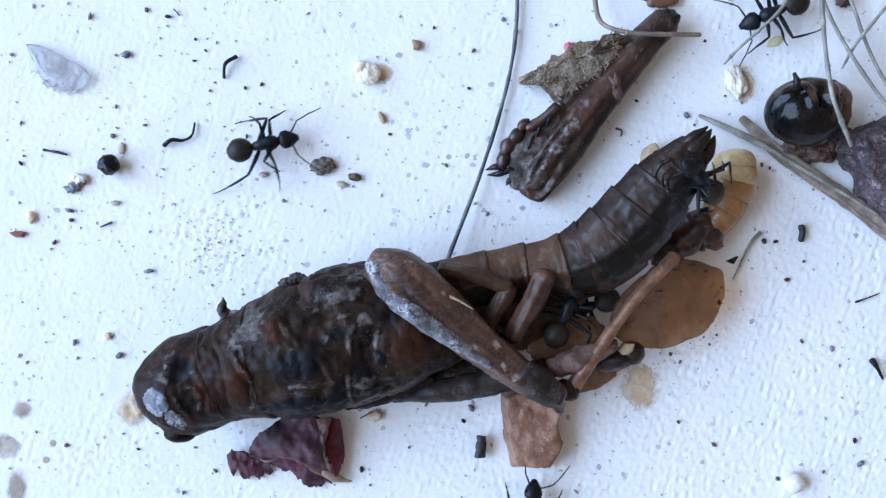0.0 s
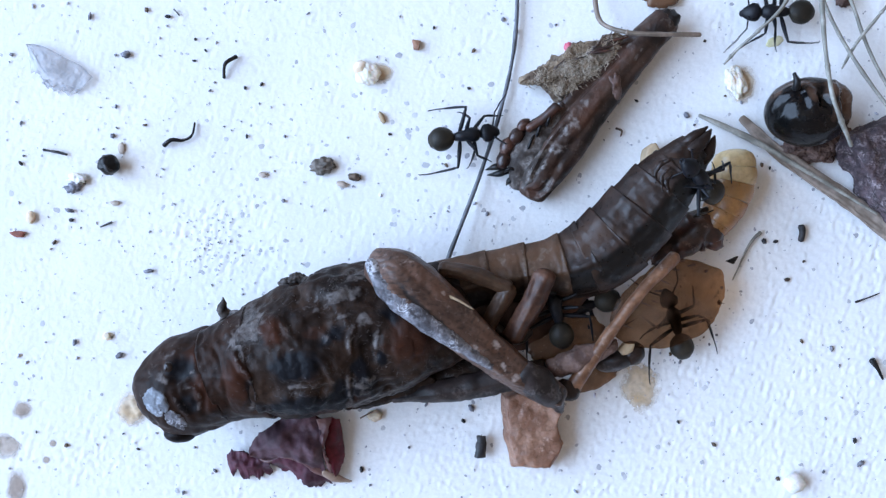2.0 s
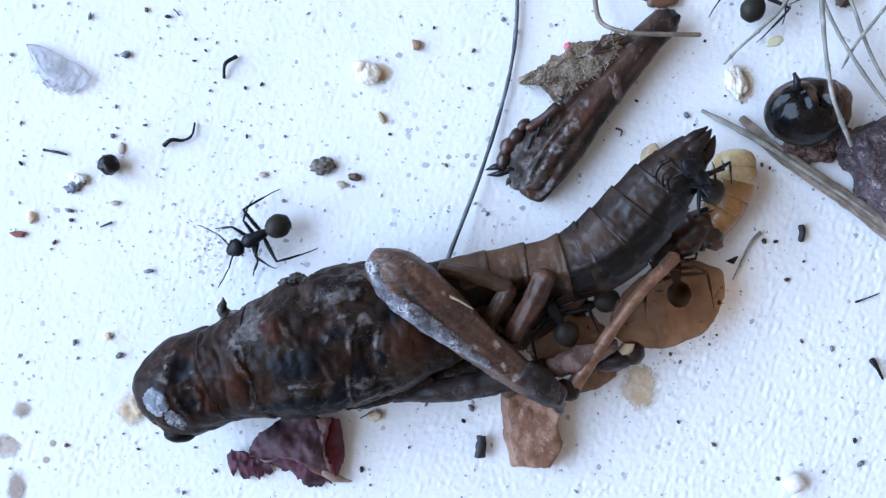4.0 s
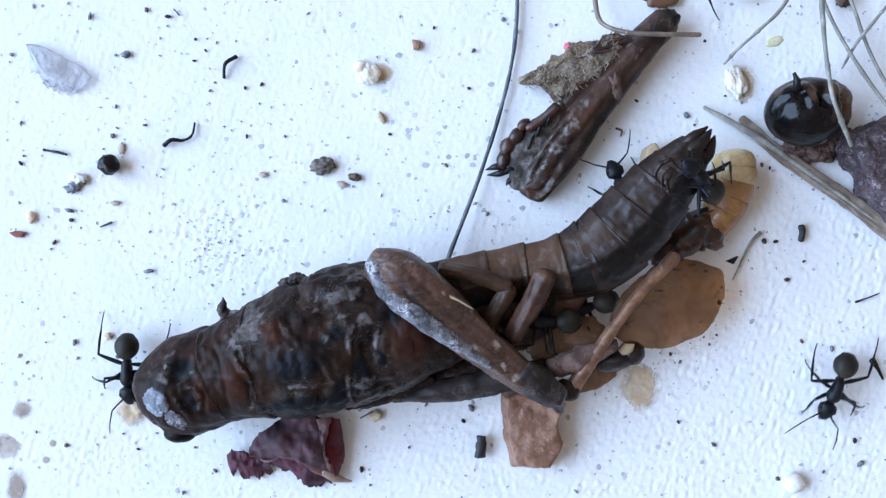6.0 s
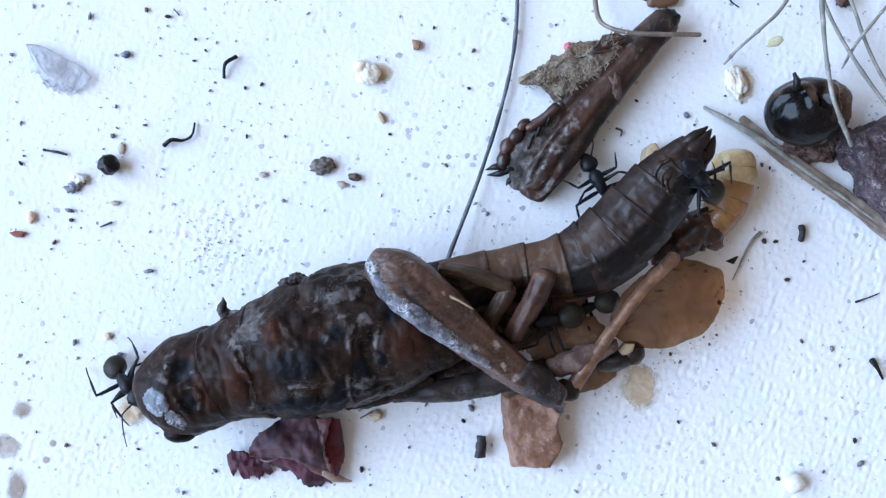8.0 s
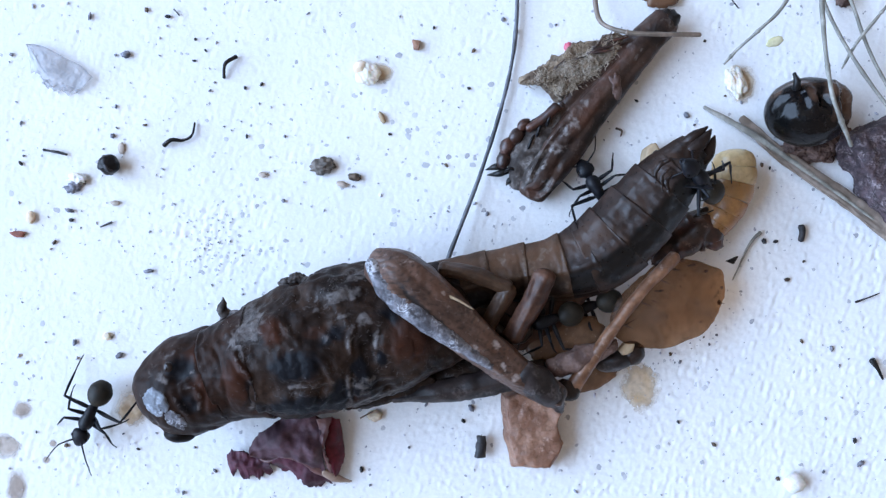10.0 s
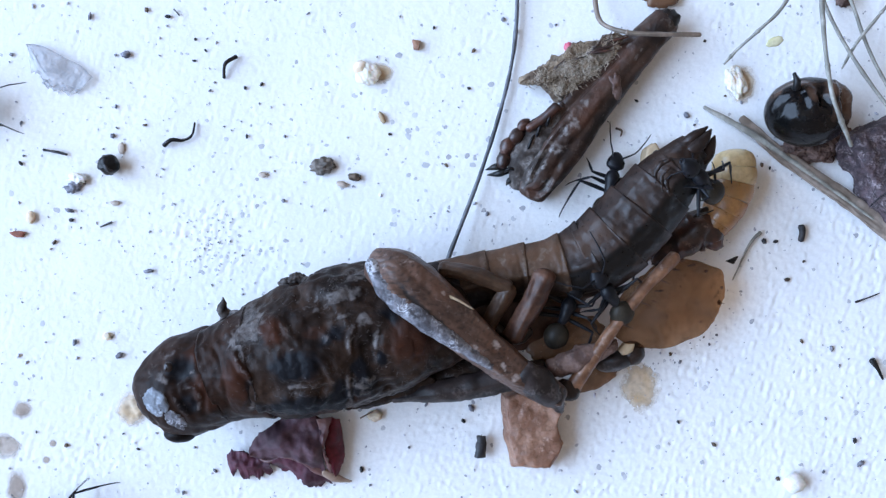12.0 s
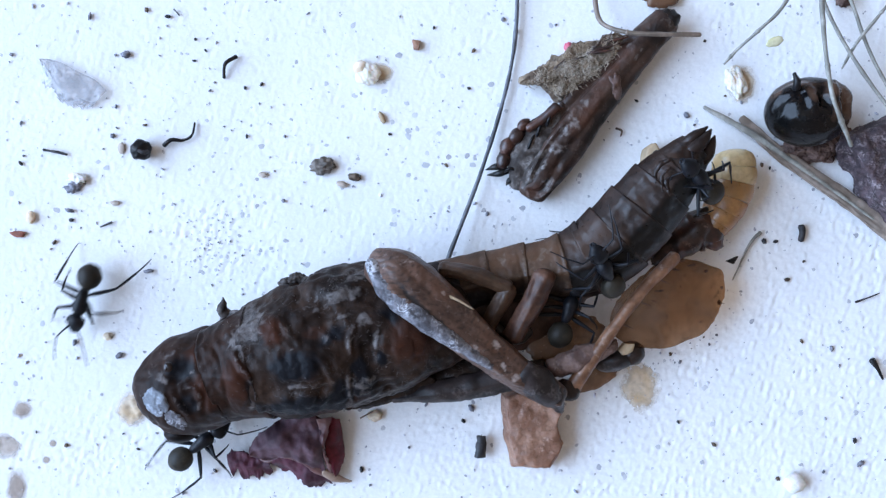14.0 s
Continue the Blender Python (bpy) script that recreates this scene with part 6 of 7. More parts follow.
def jointed_leg(root, hip, thigh, shin, r, side):
    """A leg along its own x axis: a swollen thigh with a shin and foot hinged at the knee."""
    bm = loft([(0, 0, 0, r * 0.7, r * 0.7), (thigh * 0.3, 0, 0.03, r, r), (thigh * 0.7, 0, 0.03, r * 0.8, r * 0.8), (thigh, 0, 0, r * 0.55, r * 0.55)], 4, 10, (r * 0.5, r * 0.5))
    leg = link_mesh("leg", bm, ANT_LIMB, (0, 0, 0))
    leg.parent = root
    leg.location = Vector((hip[0], hip[1] * side, hip[2])) * MM
    a, b = shin * 0.56, shin
    bm = loft([(0, 0, 0, r * 0.45, r * 0.45), (a * 0.45, 0, 0.05, r * 0.66, r * 0.6), (a, 0, 0.06, r * 0.46, r * 0.46)], 4, 8, (r * 0.4, r * 0.3))
    rod([(a, 0, 0.06), (a + (b - a) * 0.5, 0.05 * side, 0.07), (b - 0.1, 0.14 * side, 0.03), (b, 0.2 * side, 0)], r * 0.36, r * 0.2, 3, 6, bm=bm)
    low = link_mesh("shin", bm, ANT_LIMB, (0, 0, 0))
    low.parent = leg
    low.location = (thigh * MM, 0, 0)
    return leg


def make_ant():
    root = empty_thing("ant", 0, 0, "black ant with an olive rear body walking over the floor", "ant", "ants")
    ant_parts(root)
    for side in (1, -1):
        for hip, foot, thigh, shin, lean, r in LEGS:
            jointed_leg(root, hip, thigh, shin, r, side)
        limb("antenna", root, (2.15, 0.3, 1.65), ((2.95, 1.15, 1.95), (3.85, 1.6, 1.3), (4.75, 1.95, 0.5)), ((0.075, 0.055), (0.05, 0.05), (0.05, 0.032)), side)
    return root


ANTS = [make_ant()]
ANTS += [copy_thing(ANTS[0], pose(0, 0, 0)) for _ in range(9)]

# Tracks of the ants: seconds, x, y, height, pitch, heading (millimetres, degrees).
WANDERER = [
    (0, -13.86, 8.07, 0, 0, 13.45), (0.2, -10.85, 9.53, 0, 0, 13.88), (0.4, -8.86, 9.89, 0, 0, 10.58),
    (0.5, -8.36, 9.85, 0, 0, 2), (0.6, -7.98, 9.01, 0, 0, -14.85), (0.8, -7.46, 7.22, 0, 0, -47.25), (1, -6.55, 6.51, 0, 0, -44.09),
    (1.2, -3.65, 7.4, 0, 0, -9.67), (1.4, -2.06, 7.77, 0, 0, -5.08), (1.6, -0.33, 7.65, 0, 0, -8.75),
    (1.8, 1.74, 8.59, 0, 0, 4.4), (2.2, 1.64, 8.77, 0, 0, 8.5), (2.4, 1.1, 8.22, 0, 0, -16.23),
    (2.5, 0.35, 7.25, 0, 0, -46), (2.6, -0.08, 6.41, 0, 0, -61.34), (2.9, -4.37, 4.87, 0, 0, -122.97), (3, -6.06, 4.22, 0, 0, -125.46),
    (3.2, -7.73, 3.72, 0, 0, -120), (3.7, -11.58, 2.42, 0, 0, -153.43), (4.3, -17.22, -0.94, 0, 0, -150.64),
    (4.9, -21.75, -5.03, 0, 0, -137.29), (5.3, -23.52, -7.29, 0, 0, -117.47), (5.5, -24.14, -7.67, 0, 0, -108.43),
    (5.7, -24.29, -8.82, 0, 0, -93.72), (6, -24.37, -9.39, 0, 0, -88.55), (6.2, -24.25, -10.56, 0.2, 15, -81.07),
    (6.5, -23.87, -10.87, 0.6, 32, -66.8), (7, -23.75, -10.95, 1.0, 36, -55), (7.5, -23.6, -10.8, 1.1, 36, -46), (8.2, -23.58, -10.83, 1.1, 36, -41),
    (9, -24.61, -11.56, 0, 0, -82.87), (9.7, -26.59, -12.35, 0, 0, -108.43), (10.3, -28.58, -14.15, 0, 0, -120.12),
    (10.5, -29.98, -15.82, 0, 0, -121.61), (10.7, -31.28, -17.5, 0, 0, -118.39), (10.9, -33.17, -17.8, 0, 0, -142.02),
    (11.1, -34.31, -17.35, 0, 0, -164.74), (11.3, -36.13, -15.99, 0, 0, -180), (12, -42.8, -15.46, 0, 0, 173.66),
    (14, -50.23, -14.59, 0, 0, 173.66),
]
CROSSER = [
    (0, 6.7, -20.6, 0, 0, 80.84), (0.2, 8.1, -19.0, 0, 0, 78), (0.3, 8.92, -18.3, 0, 0, 76), (0.4, 9.16, -18.24, 0, 0, 75.23),
    (0.5, 11.25, -17.28, 0, 0, 58.5), (0.6, 12.2, -16.8, 0, 0, 57), (0.8, 16.95, -14.07, 0, 0, 44.12), (1, 19.79, -11.14, 0, 0, 65.66),
    (1.2, 19.09, -10.09, 0, 0, 88.77), (1.4, 18.33, -8.73, 0, 0, 105.77), (1.6, 18.29, -7.59, 0, 0, 100.47),
    (1.8, 18.09, -6.65, 0, 0, 103.74), (2, 17.94, -5.71, 0, 0, 105.59), (2.4, 17.69, -4.7, 0, 0, 99.01),
    (2.6, 17.61, -4.28, 0, 0, 106.31), (2.9, 18.27, -2.2, 0, 0, 95.91), (3.2, 18.1, -1.98, 0, 0, 97.21),
    (4.2, 17.89, -1.48, 0, 0, 100.7), (5, 17.42, -0.2, 0, 0, 105.52), (5.5, 16.1, 1.8, 0, 0, 119.36),
    (5.9, 14.79, 4.2, 0, 0, 119.23), (6.1, 13.16, 4.42, 0, 0, 106.13), (6.5, 12.21, 4.85, 0, 0, 119.43),
    (8, 12.1, 4.98, 0, 0, 117.15), (8.2, 12.06, 5.41, 0, 0, 102.53),
    (10.5, 11.87, 4.46, 0, 0, 122), (11, 12.2, 4.97, 0, 0, 104), (11.3, 12.33, 4.44, 0, 0, 68),
    (11.5, 12.45, 4.6, 0, 0, 57), (11.8, 12.8, 4.91, 0, 0, 76), (12, 12.92, 4.91, 0, 0, 76),
    (12.2, 12.59, 5.28, 0, 0, 85), (12.3, 12.47, 5.28, 0, 0, 89), (12.5, 11.99, 5.37, 0, 0, 101),
    (12.8, 11.47, 4.42, 0, 0, 133), (13, 11.19, 4.32, 0, 0, 134), (13.2, 10.66, 4.15, 0, 0, 147),
    (13.5, 11.12, 2.94, 0, 0, 182), (13.7, 10.91, 1.98, 0, 0, 192), (13.85, 12.2, 1.1, 0, 0, 196),
    (14, 12.5, 0.8, 0, 0, 196),
]
FORAGER = [
    (0, 25.58, 18.28, 0, 0, -157.62), (1.7, 25.58, 18.28, 0, 0, -157.62), (2, 25.78, 18.31, 0, 0, -180),
    (2.2, 25.46, 18.19, 0, 0, 118.81), (2.4, 25.41, 18.39, 0, 0, 94.3), (2.6, 24.97, 18.21, 0, 0, 84.41),
    (2.8, 24.83, 18.39, 0, 0, 77.05), (3.2, 24.71, 18.28, 0, 0, 67.52), (4, 24.92, 20.1, 0, 0, 57.99),
    (4.6, 22.86, 23.63, 0, 0, 119.74), (5.3, 21.8, 22.13, 0, 0, 123.02), (6.8, 21.79, 22.17, 0, 0, 123.35),
    (7.2, 21.16, 22.74, 0, 0, 154.8), (8.2, 21.51, 23.06, 0, 0, 147.38), (14, 22.33, 26.69, 0, 0, 139.4),
]
NEWCOMER = [
    (0, 30.58, 28.75, 0, 0, -110.56), (2.7, 26.71, 24.26, 0, 0, -83.29), (3.2, 26.97, 20.29, 0, 0, -75.66),
    (3.6, 27.62, 20.01, 0, 0, -69.44), (4.2, 30.21, 24.87, 0, 0, 56.31), (6, 35.32, 29.43, 0, 0, 45),
    (14, 41.44, 34.67, 0, 0, 45),
]
FEEDER_TAIL = [
    (0, 17.46, 5.52, 6.4, 45, 145.67), (6, 17.48, 5.53, 6.4, 45, 146.31), (14, 17.46, 5.52, 6.4, 45, 145.67),
]
FEEDER_BELLY = [
    (0, 9.22, -4.43, 3.2, 10, 67.66), (0.8, 9.03, -4.35, 3.2, 10, 78.84), (1.5, 8.3, -4.33, 3.2, 10, 103.65),
    (3.2, 8.3, -4.33, 3.2, 10, 103.65), (5.3, 7.38, -5.07, 3.2, 10, 171.51), (6.5, 7.19, -5.45, 3.2, 10, -178.32),
    (7.5, 7.54, -5.15, 3.2, 10, -173.09), (8.2, 7.38, -5.32, 3.2, 10, -170.84), (10.4, 7.43, -5.35, 3.2, 10, -165.53),
    (11, 8.27, -4.13, 3.2, 10, 104.66), (12.5, 9.25, -4.57, 3.2, 10, 66.8), (14, 9.34, -4.32, 3.2, 10, 72.65),
]
FEEDER_SIDE = [
    (0, 10.74, -4.54, 1, 0, -159.81), (3.2, 10.69, -4.4, 1, 0, -164.05), (5.5, 10.64, -4.59, 1, 0, -160.79),
    (8.2, 10.72, -4.58, 1, 0, -161.31), (10.3, 10.83, -4.36, 1.2, 0, -164.96), (11.2, 11.4, -3.7, 1.4, 10, 165.96),
    (11.8, 12.38, -3.23, 3.2, 25, 135), (12, 11.76, -2.81, 4.2, 32, 128), (12.3, 11.39, -1.66, 5.6, 42, 121),
    (12.8, 11.04, -1.42, 6, 44, 121), (13, 10.91, -1.06, 6.2, 45, 121), (13.5, 10.88, -0.62, 6.4, 45, 123),
    (14, 10.96, -0.62, 6.4, 45, 123),
]
PASSER = [
    (0, 48.01, 21.77, 0, 0, -111.8), (4.8, 38.25, 9.61, 0, 0, -116.57), (5.3, 34.75, 4.2, 0, 0, -103.24),
    (5.5, 33.79, 2.24, 0, 0, -103.24), (5.7, 33.58, -1.09, 0, 0, -94.21), (5.8, 33.01, -4.53, 0, 0, -96.91),
    (5.9, 31.56, -8.33, 0, 0, -103.47), (6, 30.39, -10.73, 0, 0, -112.35), (6.1, 28.97, -12.82, 0, 0, -115.77),
    (6.2, 26.84, -16.85, 0, 0, -115.23), (6.3, 24.53, -19.83, 0, 0, -122.33), (6.5, 22.83, -21.31, 0, 0, -117.67),
    (6.8, 19.59, -21.69, 0, 0, -135), (7.3, 18.72, -24.28, 0, 0, -126.87), (9, 23.36, -29.14, 0, 0, 66.04),
    (10.3, 22.28, -23.83, 0, 0, 82.57), (10.4, 24.29, -23.57, 0, 0, 82.65), (10.5, 23.81, -23.92, 0, 0, 81.35),
    (10.6, 26.91, -21.73, 0, 0, 83.86), (10.7, 28.44, -19.8, 0, 0, 83.8), (10.8, 29.1, -18.18, 0, 0, 90),
    (10.9, 29.67, -16.3, 0, 0, 90), (11, 30.04, -12.72, 0, 0, 94.35), (11.1, 30.12, -10.4, 0, 0, 87.02),
    (11.2, 31.32, -8.1, 0, 0, 81.5), (11.3, 32.27, -6.72, 0, 0, 70.13), (11.4, 32.6, -4.51, 0, 0, 83.66),
    (11.5, 32.18, -2.84, 0, 0, 89.38), (11.6, 31.26, 0.29, 1, 0, 96.97), (11.7, 31.5, 1.47, 2, 0, 83.44),
    (11.8, 32.04, 2.93, 3.4, 0, 67.07), (11.9, 32.72, 3.35, 3.6, 0, 54.81), (12, 37.17, 5.19, 3.4, 0, 38.37),
    (12.2, 40.06, 6.43, 3, 0, 29.36), (14, 55.13, 8.57, 0, 0, 6.34),
]
ROAMER = [
    (0, -54.09, 10.53, 0, 0, 0), (11, -45.35, 10.75, 0, 0, 0), (12, -37.49, 11.06, 0, 0, 2.54),
    (12.1, -35.22, 11.08, 0, 0, 3.18), (12.2, -33.59, 12.32, 0, 0, 11.31), (12.3, -32.63, 12.43, 0, 0, 10.7),
    (12.5, -29.6, 10.6, 0, 0, -14.34), (12.7, -24.97, 9.65, 0, 0, -7.77), (12.9, -17.2, 10.76, 0, 0, 10.42),
    (13, -14.4, 11.35, 0, 0, 16), (13.1, -13.18, 11.71, 0, 0, 15.09), (13.3, -13.79, 10.13, 0, 0, -28.76), (13.5, -15.45, 7, 0, 0, -83.25),
    (13.6, -16.96, 5.61, 0, 0, -96.54), (13.7, -17.99, 5.07, 0, 0, -102.34), (13.8, -21.15, 2.51, 0, 0, -104.04),
    (13.9, -23.96, -0.18, 0, 0, -100.62), (14, -27.88, -3.92, 0, 0, -107.88),
]
EXPLORER = [
    (0, -9.13, -27.48, 0, 0, 167.47), (9.8, -15.22, -23.23, 0, 0, 164.48), (10.7, -18.01, -21.34, 0, 0, 146.31),
    (11.3, -19.21, -21.74, 0, 0, 152.1), (11.5, -24.33, -21.54, 0, 0, 145.49), (11.6, -27.27, -19.85, 0, 0, 130.88),
    (11.7, -28.52, -18.82, 0, 0, 133.69), (11.8, -29.92, -18.21, 0, 0, 145.11), (11.9, -29.68, -18.86, 0, 0, 170.74),
    (12, -29.05, -21.29, 0, 0, -175.79), (12.2, -27.93, -22.17, 0, 0, -169.38), (12.4, -23.88, -23.11, 0, 0, 119.36),
    (12.6, -23.92, -21.14, 0, 0, 100.7), (12.8, -23.85, -18.76, 0, 0, 97.43), (12.9, -23.59, -18.41, 0, 0, 97.43),
    (13, -23.4, -18.13, 0, 0, 86.92), (13.1, -23.2, -18.09, 0, 0, 86.27), (13.3, -22.89, -17.79, 0, 0, 77.47),
    (13.4, -22.57, -17.37, 0, 0, 70.52), (13.5, -22.12, -16.63, 0, 0, 67.33), (13.6, -21.86, -16.12, 0, 0, 66.04),
    (13.8, -20.25, -15.31, 0, 0, 45), (14, -18.77, -15.07, 0, 0, 37.61),
]


# Footholds by time: l and r for the ant's own sides; h, m, f for its hind, middle and front legs (millimetres).
WANDERER_FEET = {
    0: dict(lh=(-16.25, 9.88), rh=(-18.02, 4.33), rm=(-12.74, 4.66), rf=(-12.74, 6.11)),
    0.5: dict(lh=(-13.25, 10.77), lm=(-8.48, 13.10), lf=(-7.26, 11.21), rh=(-11.85, 7.44), rm=(-9.19, 7.26), rf=(-6.04, 8.10)),
    1: dict(lh=(-8.59, 10.66), lm=(-4.93, 8.44), lf=(-5.15, 6.55), rh=(-11.10, 7.37), rm=(-10.96, 5.66), rf=(-6.19, 3.44)),
    1.5: dict(lh=(-4.08, 10.43), lm=(-2.93, 10.66), rh=(-7.15, 5.44), rm=(-2.71, 5.44), rf=(-0.98, 5.44)),
}
WANDERER_FEET.update({
    2: dict(lh=(-1.04, 10.88), lm=(1.35, 10.72), lf=(4.84, 10.26), rh=(-1.93, 5.84), rm=(1.95, 6.33), rf=(3.91, 6.82)),
    2.5: dict(lh=(-1.04, 10.88), lm=(1.62, 8.66), lf=(3.39, 8.06), rh=(-4.60, 7.59), rm=(-1.27, 5.55), rf=(0.18, 5.44)),
    3: dict(lh=(-2.15, 6.06), lm=(-3.11, 2.78), lf=(-6.26, 2.22), rh=(-5.86, 8.48), rf=(-8.26, 3.78)),
})
WANDERER_FEET.update({
    5.5: dict(lh=(-20.07, -5.75), lm=(-22.93, -8.30), rh=(-26.36, -4.91), rm=(-26.94, -5.75), rf=(-25.96, -10.30)),
    6: dict(lh=(-21.46, -5.93), rh=(-26.72, -5.04), rm=(-27.57, -10.22)),
    6.5: dict(lh=(-23.20, -7.18), rh=(-27.93, -8.88), rm=(-26.81, -10.88), rf=(-25.20, -12.85)),
    7: dict(lh=(-23.20, -7.18), rh=(-27.97, -9.19), rm=(-25.38, -13.38)),
    8: dict(lh=(-24.67, -7.00), rh=(-28.06, -9.41), rm=(-25.61, -13.38)),
    10.5: dict(lh=(-25.34, -12.54), lm=(-28.02, -17.98), rh=(-31.41, -12.89), rm=(-31.76, -14.14), rf=(-33.01, -17.80)),
})
CROSSER_FEET = {
    1: dict(lh=(15.36, -13.86), lm=(17.29, -10.74), lf=(19.60, -9.84), rh=(19.90, -16.01), rm=(22.80, -14.23), rf=(22.35, -10.81)),
    1.5: dict(lh=(16.25, -10.14), lf=(16.40, -5.53), rh=(22.05, -12.00), rm=(21.09, -6.80), rf=(19.67, -6.65)),
    13.8: dict(lh=(17.14, 0.61), lm=(13.44, -2.60), lf=(9.62, -2.21), rh=(16.06, 4.70), rm=(11.27, 5.69), rf=(8.13, 3.48)),
    13.9: dict(lh=(17.68, 0.34), lm=(14.06, -2.96), lf=(10.23, -2.65), rh=(16.52, 4.41), rm=(14.90, 4.14), rf=(8.14, 1.48)),
    14: dict(lh=(17.88, 0.14), lm=(14.26, -3.16), lf=(10.43, -2.85), rh=(16.72, 4.21), rm=(15.10, 3.94), rf=(8.34, 1.28)),
}
PASSER_FEET = {
    6: dict(lh=(34.30, -7.08), lm=(33.10, -12.52), rh=(29.42, -7.56), rm=(28.44, -8.87), rf=(28.36, -13.04)),
    11: dict(lh=(27.31, -15.30), lm=(29.04, -15.82), lf=(28.89, -10.12), rh=(32.72, -17.78), rm=(33.17, -12.67), rf=(31.67, -11.69)),
    11.5: dict(lh=(30.68, -7.84), lm=(29.26, -2.93), lf=(31.57, -2.19), rh=(34.77, -5.61), rm=(34.47, -3.60), rf=(34.47, 0.04)),
}
ROAMER_FEET = {
    12.5: dict(lh=(-34.66, 13.73), lm=(-30.04, 13.41), lf=(-28.12, 11.58), rh=(-34.42, 8.27), rm=(-31.28, 8.68), rf=(-28.12, 7.92)),
    13: dict(lh=(-17.69, 13.05), lf=(-11.47, 13.40), rh=(-17.69, 7.82), rm=(-14.42, 9.25), rf=(-12.43, 10.53)),
    13.5: dict(lh=(-13.55, 10.29), lm=(-14.10, 7.58), lf=(-13.07, 4.63), rh=(-19.44, 10.24), rm=(-18.40, 5.91), rf=(-17.05, 5.11)),
    14: dict(lh=(-22.99, -0.88), lm=(-25.38, -5.02), lf=(-27.77, -5.98), rh=(-28.81, 0.32), rf=(-30.80, -5.82)),
}
EXPLORER_FEET = {
    13.5: dict(lh=(-24.94, -19.58), lm=(-26.50, -18.51), lf=(-23.97, -15.87), rh=(-21.67, -19.66), rm=(-20.40, -18.77), rf=(-19.58, -15.64)),
    14: dict(lh=(-23.45, -17.25), rh=(-21.22, -19.58), rm=(-16.54, -17.95), rf=(-16.83, -15.30)),
}


FEEDER_TAIL_FEET = {
    0: dict(rf=(19.56, 6.42, 6.2), rm=(20.43, 6.6, 5.2), rh=(21.45, 5.03, 4), lf=(16.87, 4.6, 7.8), lm=(18.69, 3.51, 5.5), lh=(20.02, 2.91, 4)),
}


def place(rows, t):
    """The track between its rows: x, y, height, pitch, heading."""
    for a, b in zip(rows, rows[1:]):
        if t <= b[0]:
            f = (t - a[0]) / (b[0] - a[0])
            turn = (b[5] - a[5] + 180) % 360 - 180
            return [p + (q - p) * f for p, q in zip(a[1:5], b[1:5])] + [a[5] + turn * f]
    return list(rows[-1][1:])


def bend(hip, foot, thigh, shin, lean):
    """The turns of a thigh and of the shin at its knee that bring the foot to its place; lean tips the knee sideways."""
    d = foot - hip
    far = min(max(d.length, abs(thigh - shin) + 0.3), (thigh + shin) * 0.985)
    d = d.normalized() * far
    open_angle = math.acos((thigh ** 2 + far ** 2 - shin ** 2) / (2 * thigh * far))
    ahead = d.normalized()
    side_way = ahead.cross(Vector((0, 0, 1))).normalized()
    up = Matrix.Rotation(radians(lean), 3, ahead) @ side_way.cross(ahead)
    knee = ahead * (thigh * math.cos(open_angle)) + up * (thigh * math.sin(open_angle))

    def frame_of(x):
        x = x.normalized()
        y = up.cross(x).normalized()
        return Matrix((x, y, x.cross(y))).transposed()
    first, second = frame_of(knee), frame_of(d - knee)
    return first.to_4x4(), (first.inverted() @ second).to_4x4()


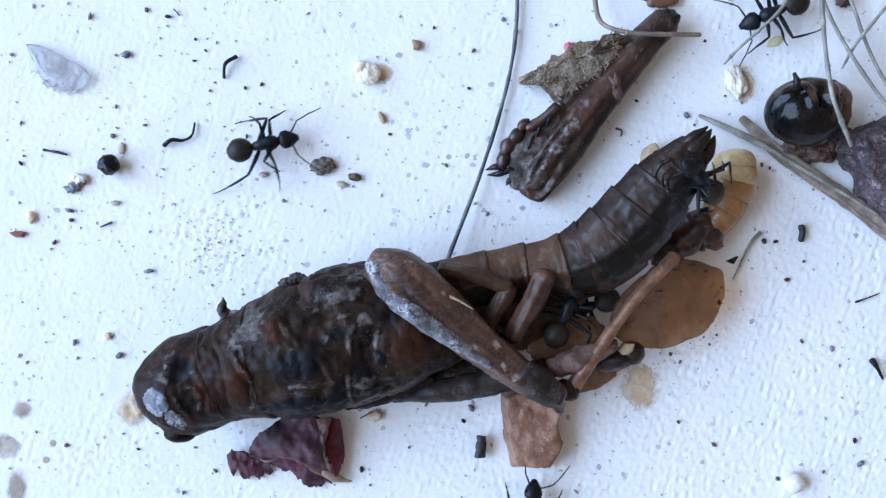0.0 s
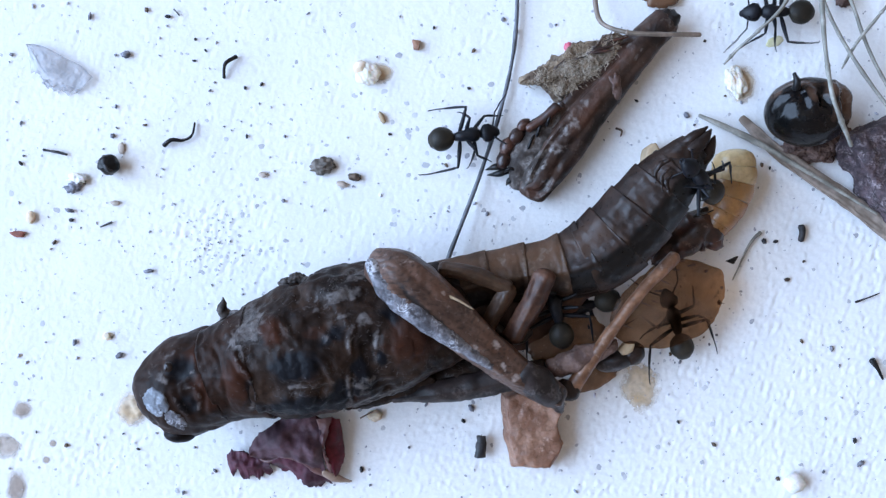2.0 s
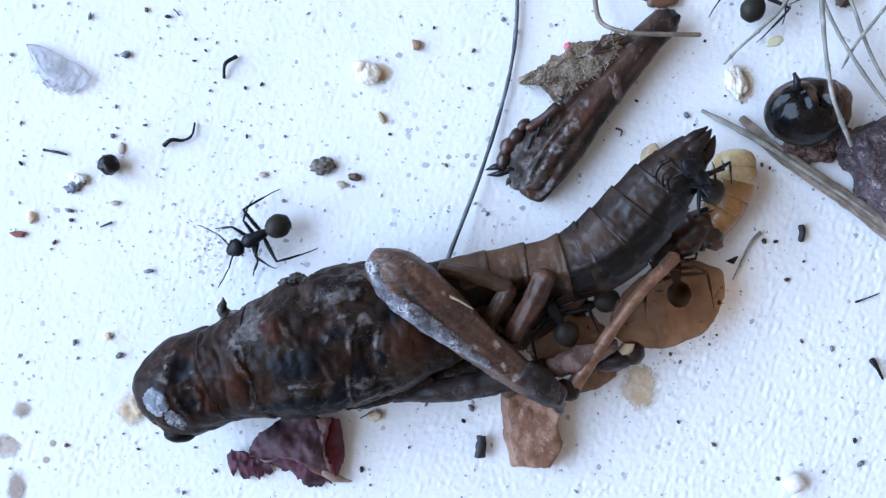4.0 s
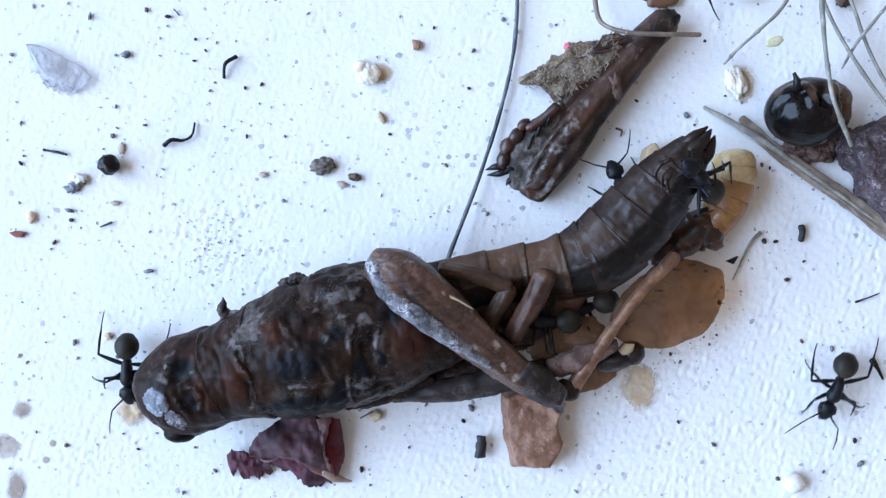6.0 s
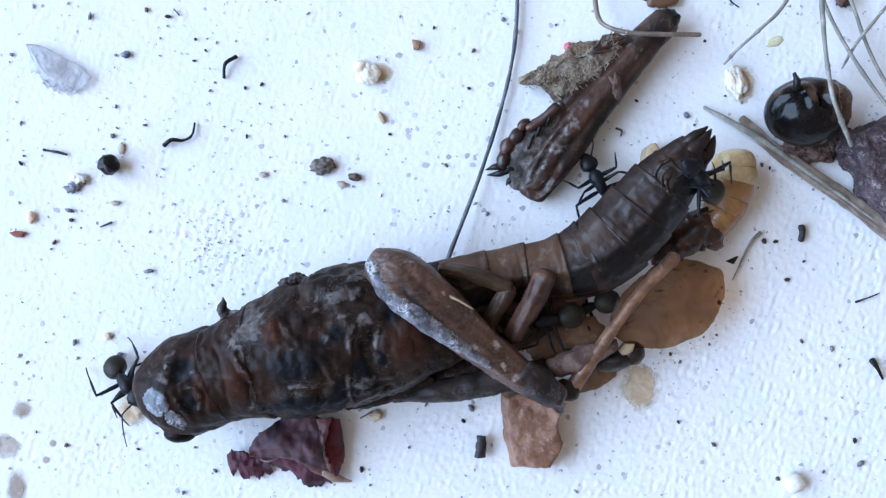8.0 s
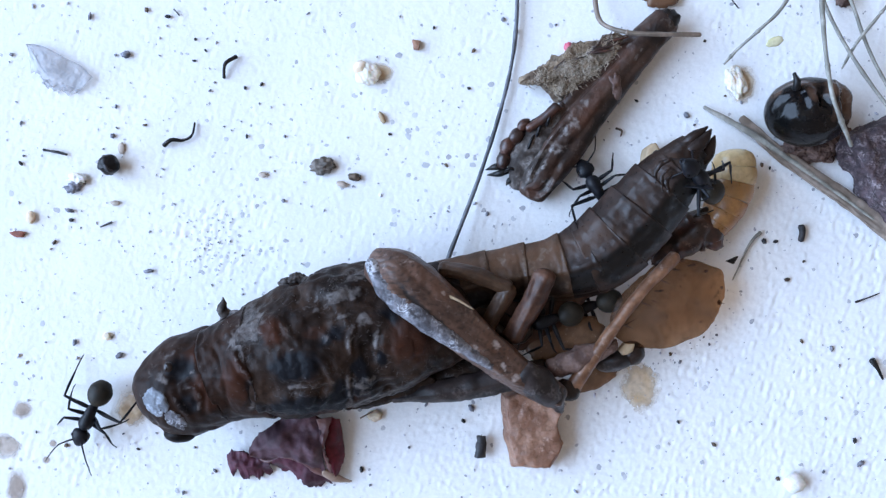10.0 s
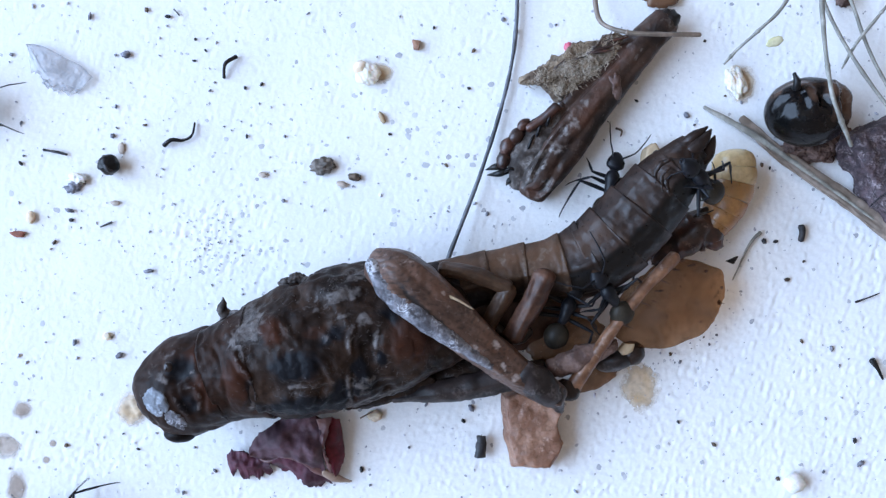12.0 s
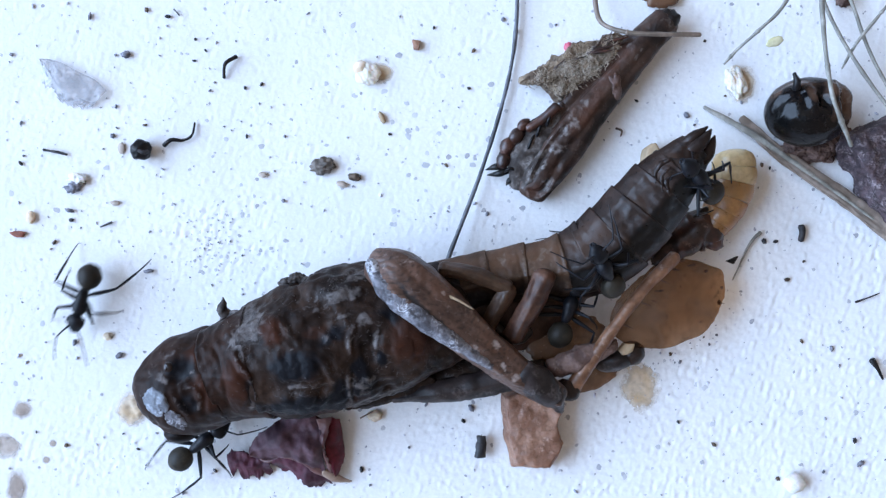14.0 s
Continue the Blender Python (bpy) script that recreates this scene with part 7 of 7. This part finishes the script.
def ant_walk(ant, rows, seed, feet, droop=0):
    """The body along its track; feet stand still while the body passes over them and step in two alternating tripods; feelers sweep.
    A drooping ant feeds: it keeps its footholds."""
    walk(ant, [(t, pose(x * MM, y * MM, z * MM, 0, -pitch, turn)) for t, x, y, z, pitch, turn in rows])
    r = random.Random(seed)
    times = [round(0.1 * k, 1) for k in range(141)]
    bodies = []
    for t in times:
        x, y, z, pitch, turn = place(rows, t)
        bodies.append(pose(x, y, z, 0, -pitch, turn))
    for ob in [c for c in ant.children if c.name.startswith("antenna")]:
        side = 1 if ob.location.y > 0 else -1
        loc = ob.location.copy()
        a, b, w = r.uniform(-8, 14), r.uniform(0, 6), r.uniform(0.5, 0.9)
        walk(ob, [(t, Matrix.Translation(loc) @ pose(0, 0, 0, 0, droop + 8 * math.sin(4.1 * w * t + a), side * (a + 16 * math.sin(6.3 * w * t + b)))) for t in times[::2]])
    for ob in [c for c in ant.children if c.name.startswith("leg")]:
        side = 1 if ob.location.y > 0 else -1
        loc = ob.location.copy()
        index = min(range(3), key=lambda k: abs(LEGS[k][0][0] - loc.x / MM))
        hip, foot, thigh, shin, lean, _ = LEGS[index]
        hip = Vector((hip[0], hip[1] * side, hip[2]))
        rest = Vector((foot[0] + r.uniform(-0.35, 0.35), foot[1] * side + r.uniform(-0.3, 0.3), foot[2]))
        tripod = (index + (side > 0)) % 2
        code = ("l" if side > 0 else "r") + "hmf"[index]
        stand, upper, lower = bodies[0] @ rest, [], []
        for k, (t, body) in enumerate(zip(times, bodies)):
            ahead = (bodies[min(k + 1, 140)].translation - body.translation) if k % 2 == tripod else Vector()
            wish = body @ rest + ahead * 0.8
            off = (stand - body @ rest).length
            if not droop and ((k % 2 == tripod and off > 0.55) or off > 2.6):
                stand = wish
            if code in feet.get(t, {}):
                stand = Vector((*feet[t][code], 0.05)[:3])
            one, two = bend(hip, body.inverted() @ stand, thigh, shin, lean * side)
            upper.append((t, Matrix.Translation(loc) @ one))
            lower.append((t, Matrix.Translation((thigh * MM, 0, 0)) @ two))
        walk(ob, upper)
        walk(ob.children[0], lower)


def motions():
    tracks = ((WANDERER, WANDERER_FEET), (CROSSER, CROSSER_FEET), (FORAGER, {}), (NEWCOMER, {}), (FEEDER_TAIL, FEEDER_TAIL_FEET), (FEEDER_BELLY, {}), (FEEDER_SIDE, {}),
              (PASSER, PASSER_FEET), (ROAMER, ROAMER_FEET), (EXPLORER, EXPLORER_FEET))
    for k, (rows, feet) in enumerate(tracks):
        ant_walk(ANTS[k], rows, 20 + k, feet, 115 if rows is FEEDER_TAIL else 0)
    wx, wy = (v * MM for v in (-30.54, 14.33))
    nx, ny = (v * MM for v in (-29.46, 13.21))
    walk(WING_THING, [(0, pose(wx, wy, 0)), (12.2, pose(wx, wy, 0)), (12.5, pose(wx + 0.0002, wy, 0.0003, 0, -3, -2)), (12.8, pose(nx, ny, 0, 0, 0, 1)), (14, pose(nx, ny, 0, 0, 0, 1))])
    px, py = (v * MM for v in (28.39, 6.07))
    home = SLIM_BLADE.matrix_basis.copy()
    pivot = pose(px, py, 0)
    early = pivot @ pose(0, 0, 0, 0, 0, 4.5) @ pivot.inverted() @ home
    walk(SLIM_BLADE, [(0, early), (3.3, early), (4.6, home), (14, home)])
    bx, by = (v * MM for v in (-26.38, 6.65))
    ex, ey = (v * MM for v in (-23.84, 7.63))
    walk(PELLET, [(0, pose(bx, by, 0)), (12.65, pose(bx, by, 0)), (12.9, pose(ex, ey, 0, 0, 0, 40)), (14, pose(ex, ey, 0, 0, 0, 40))])


motions()
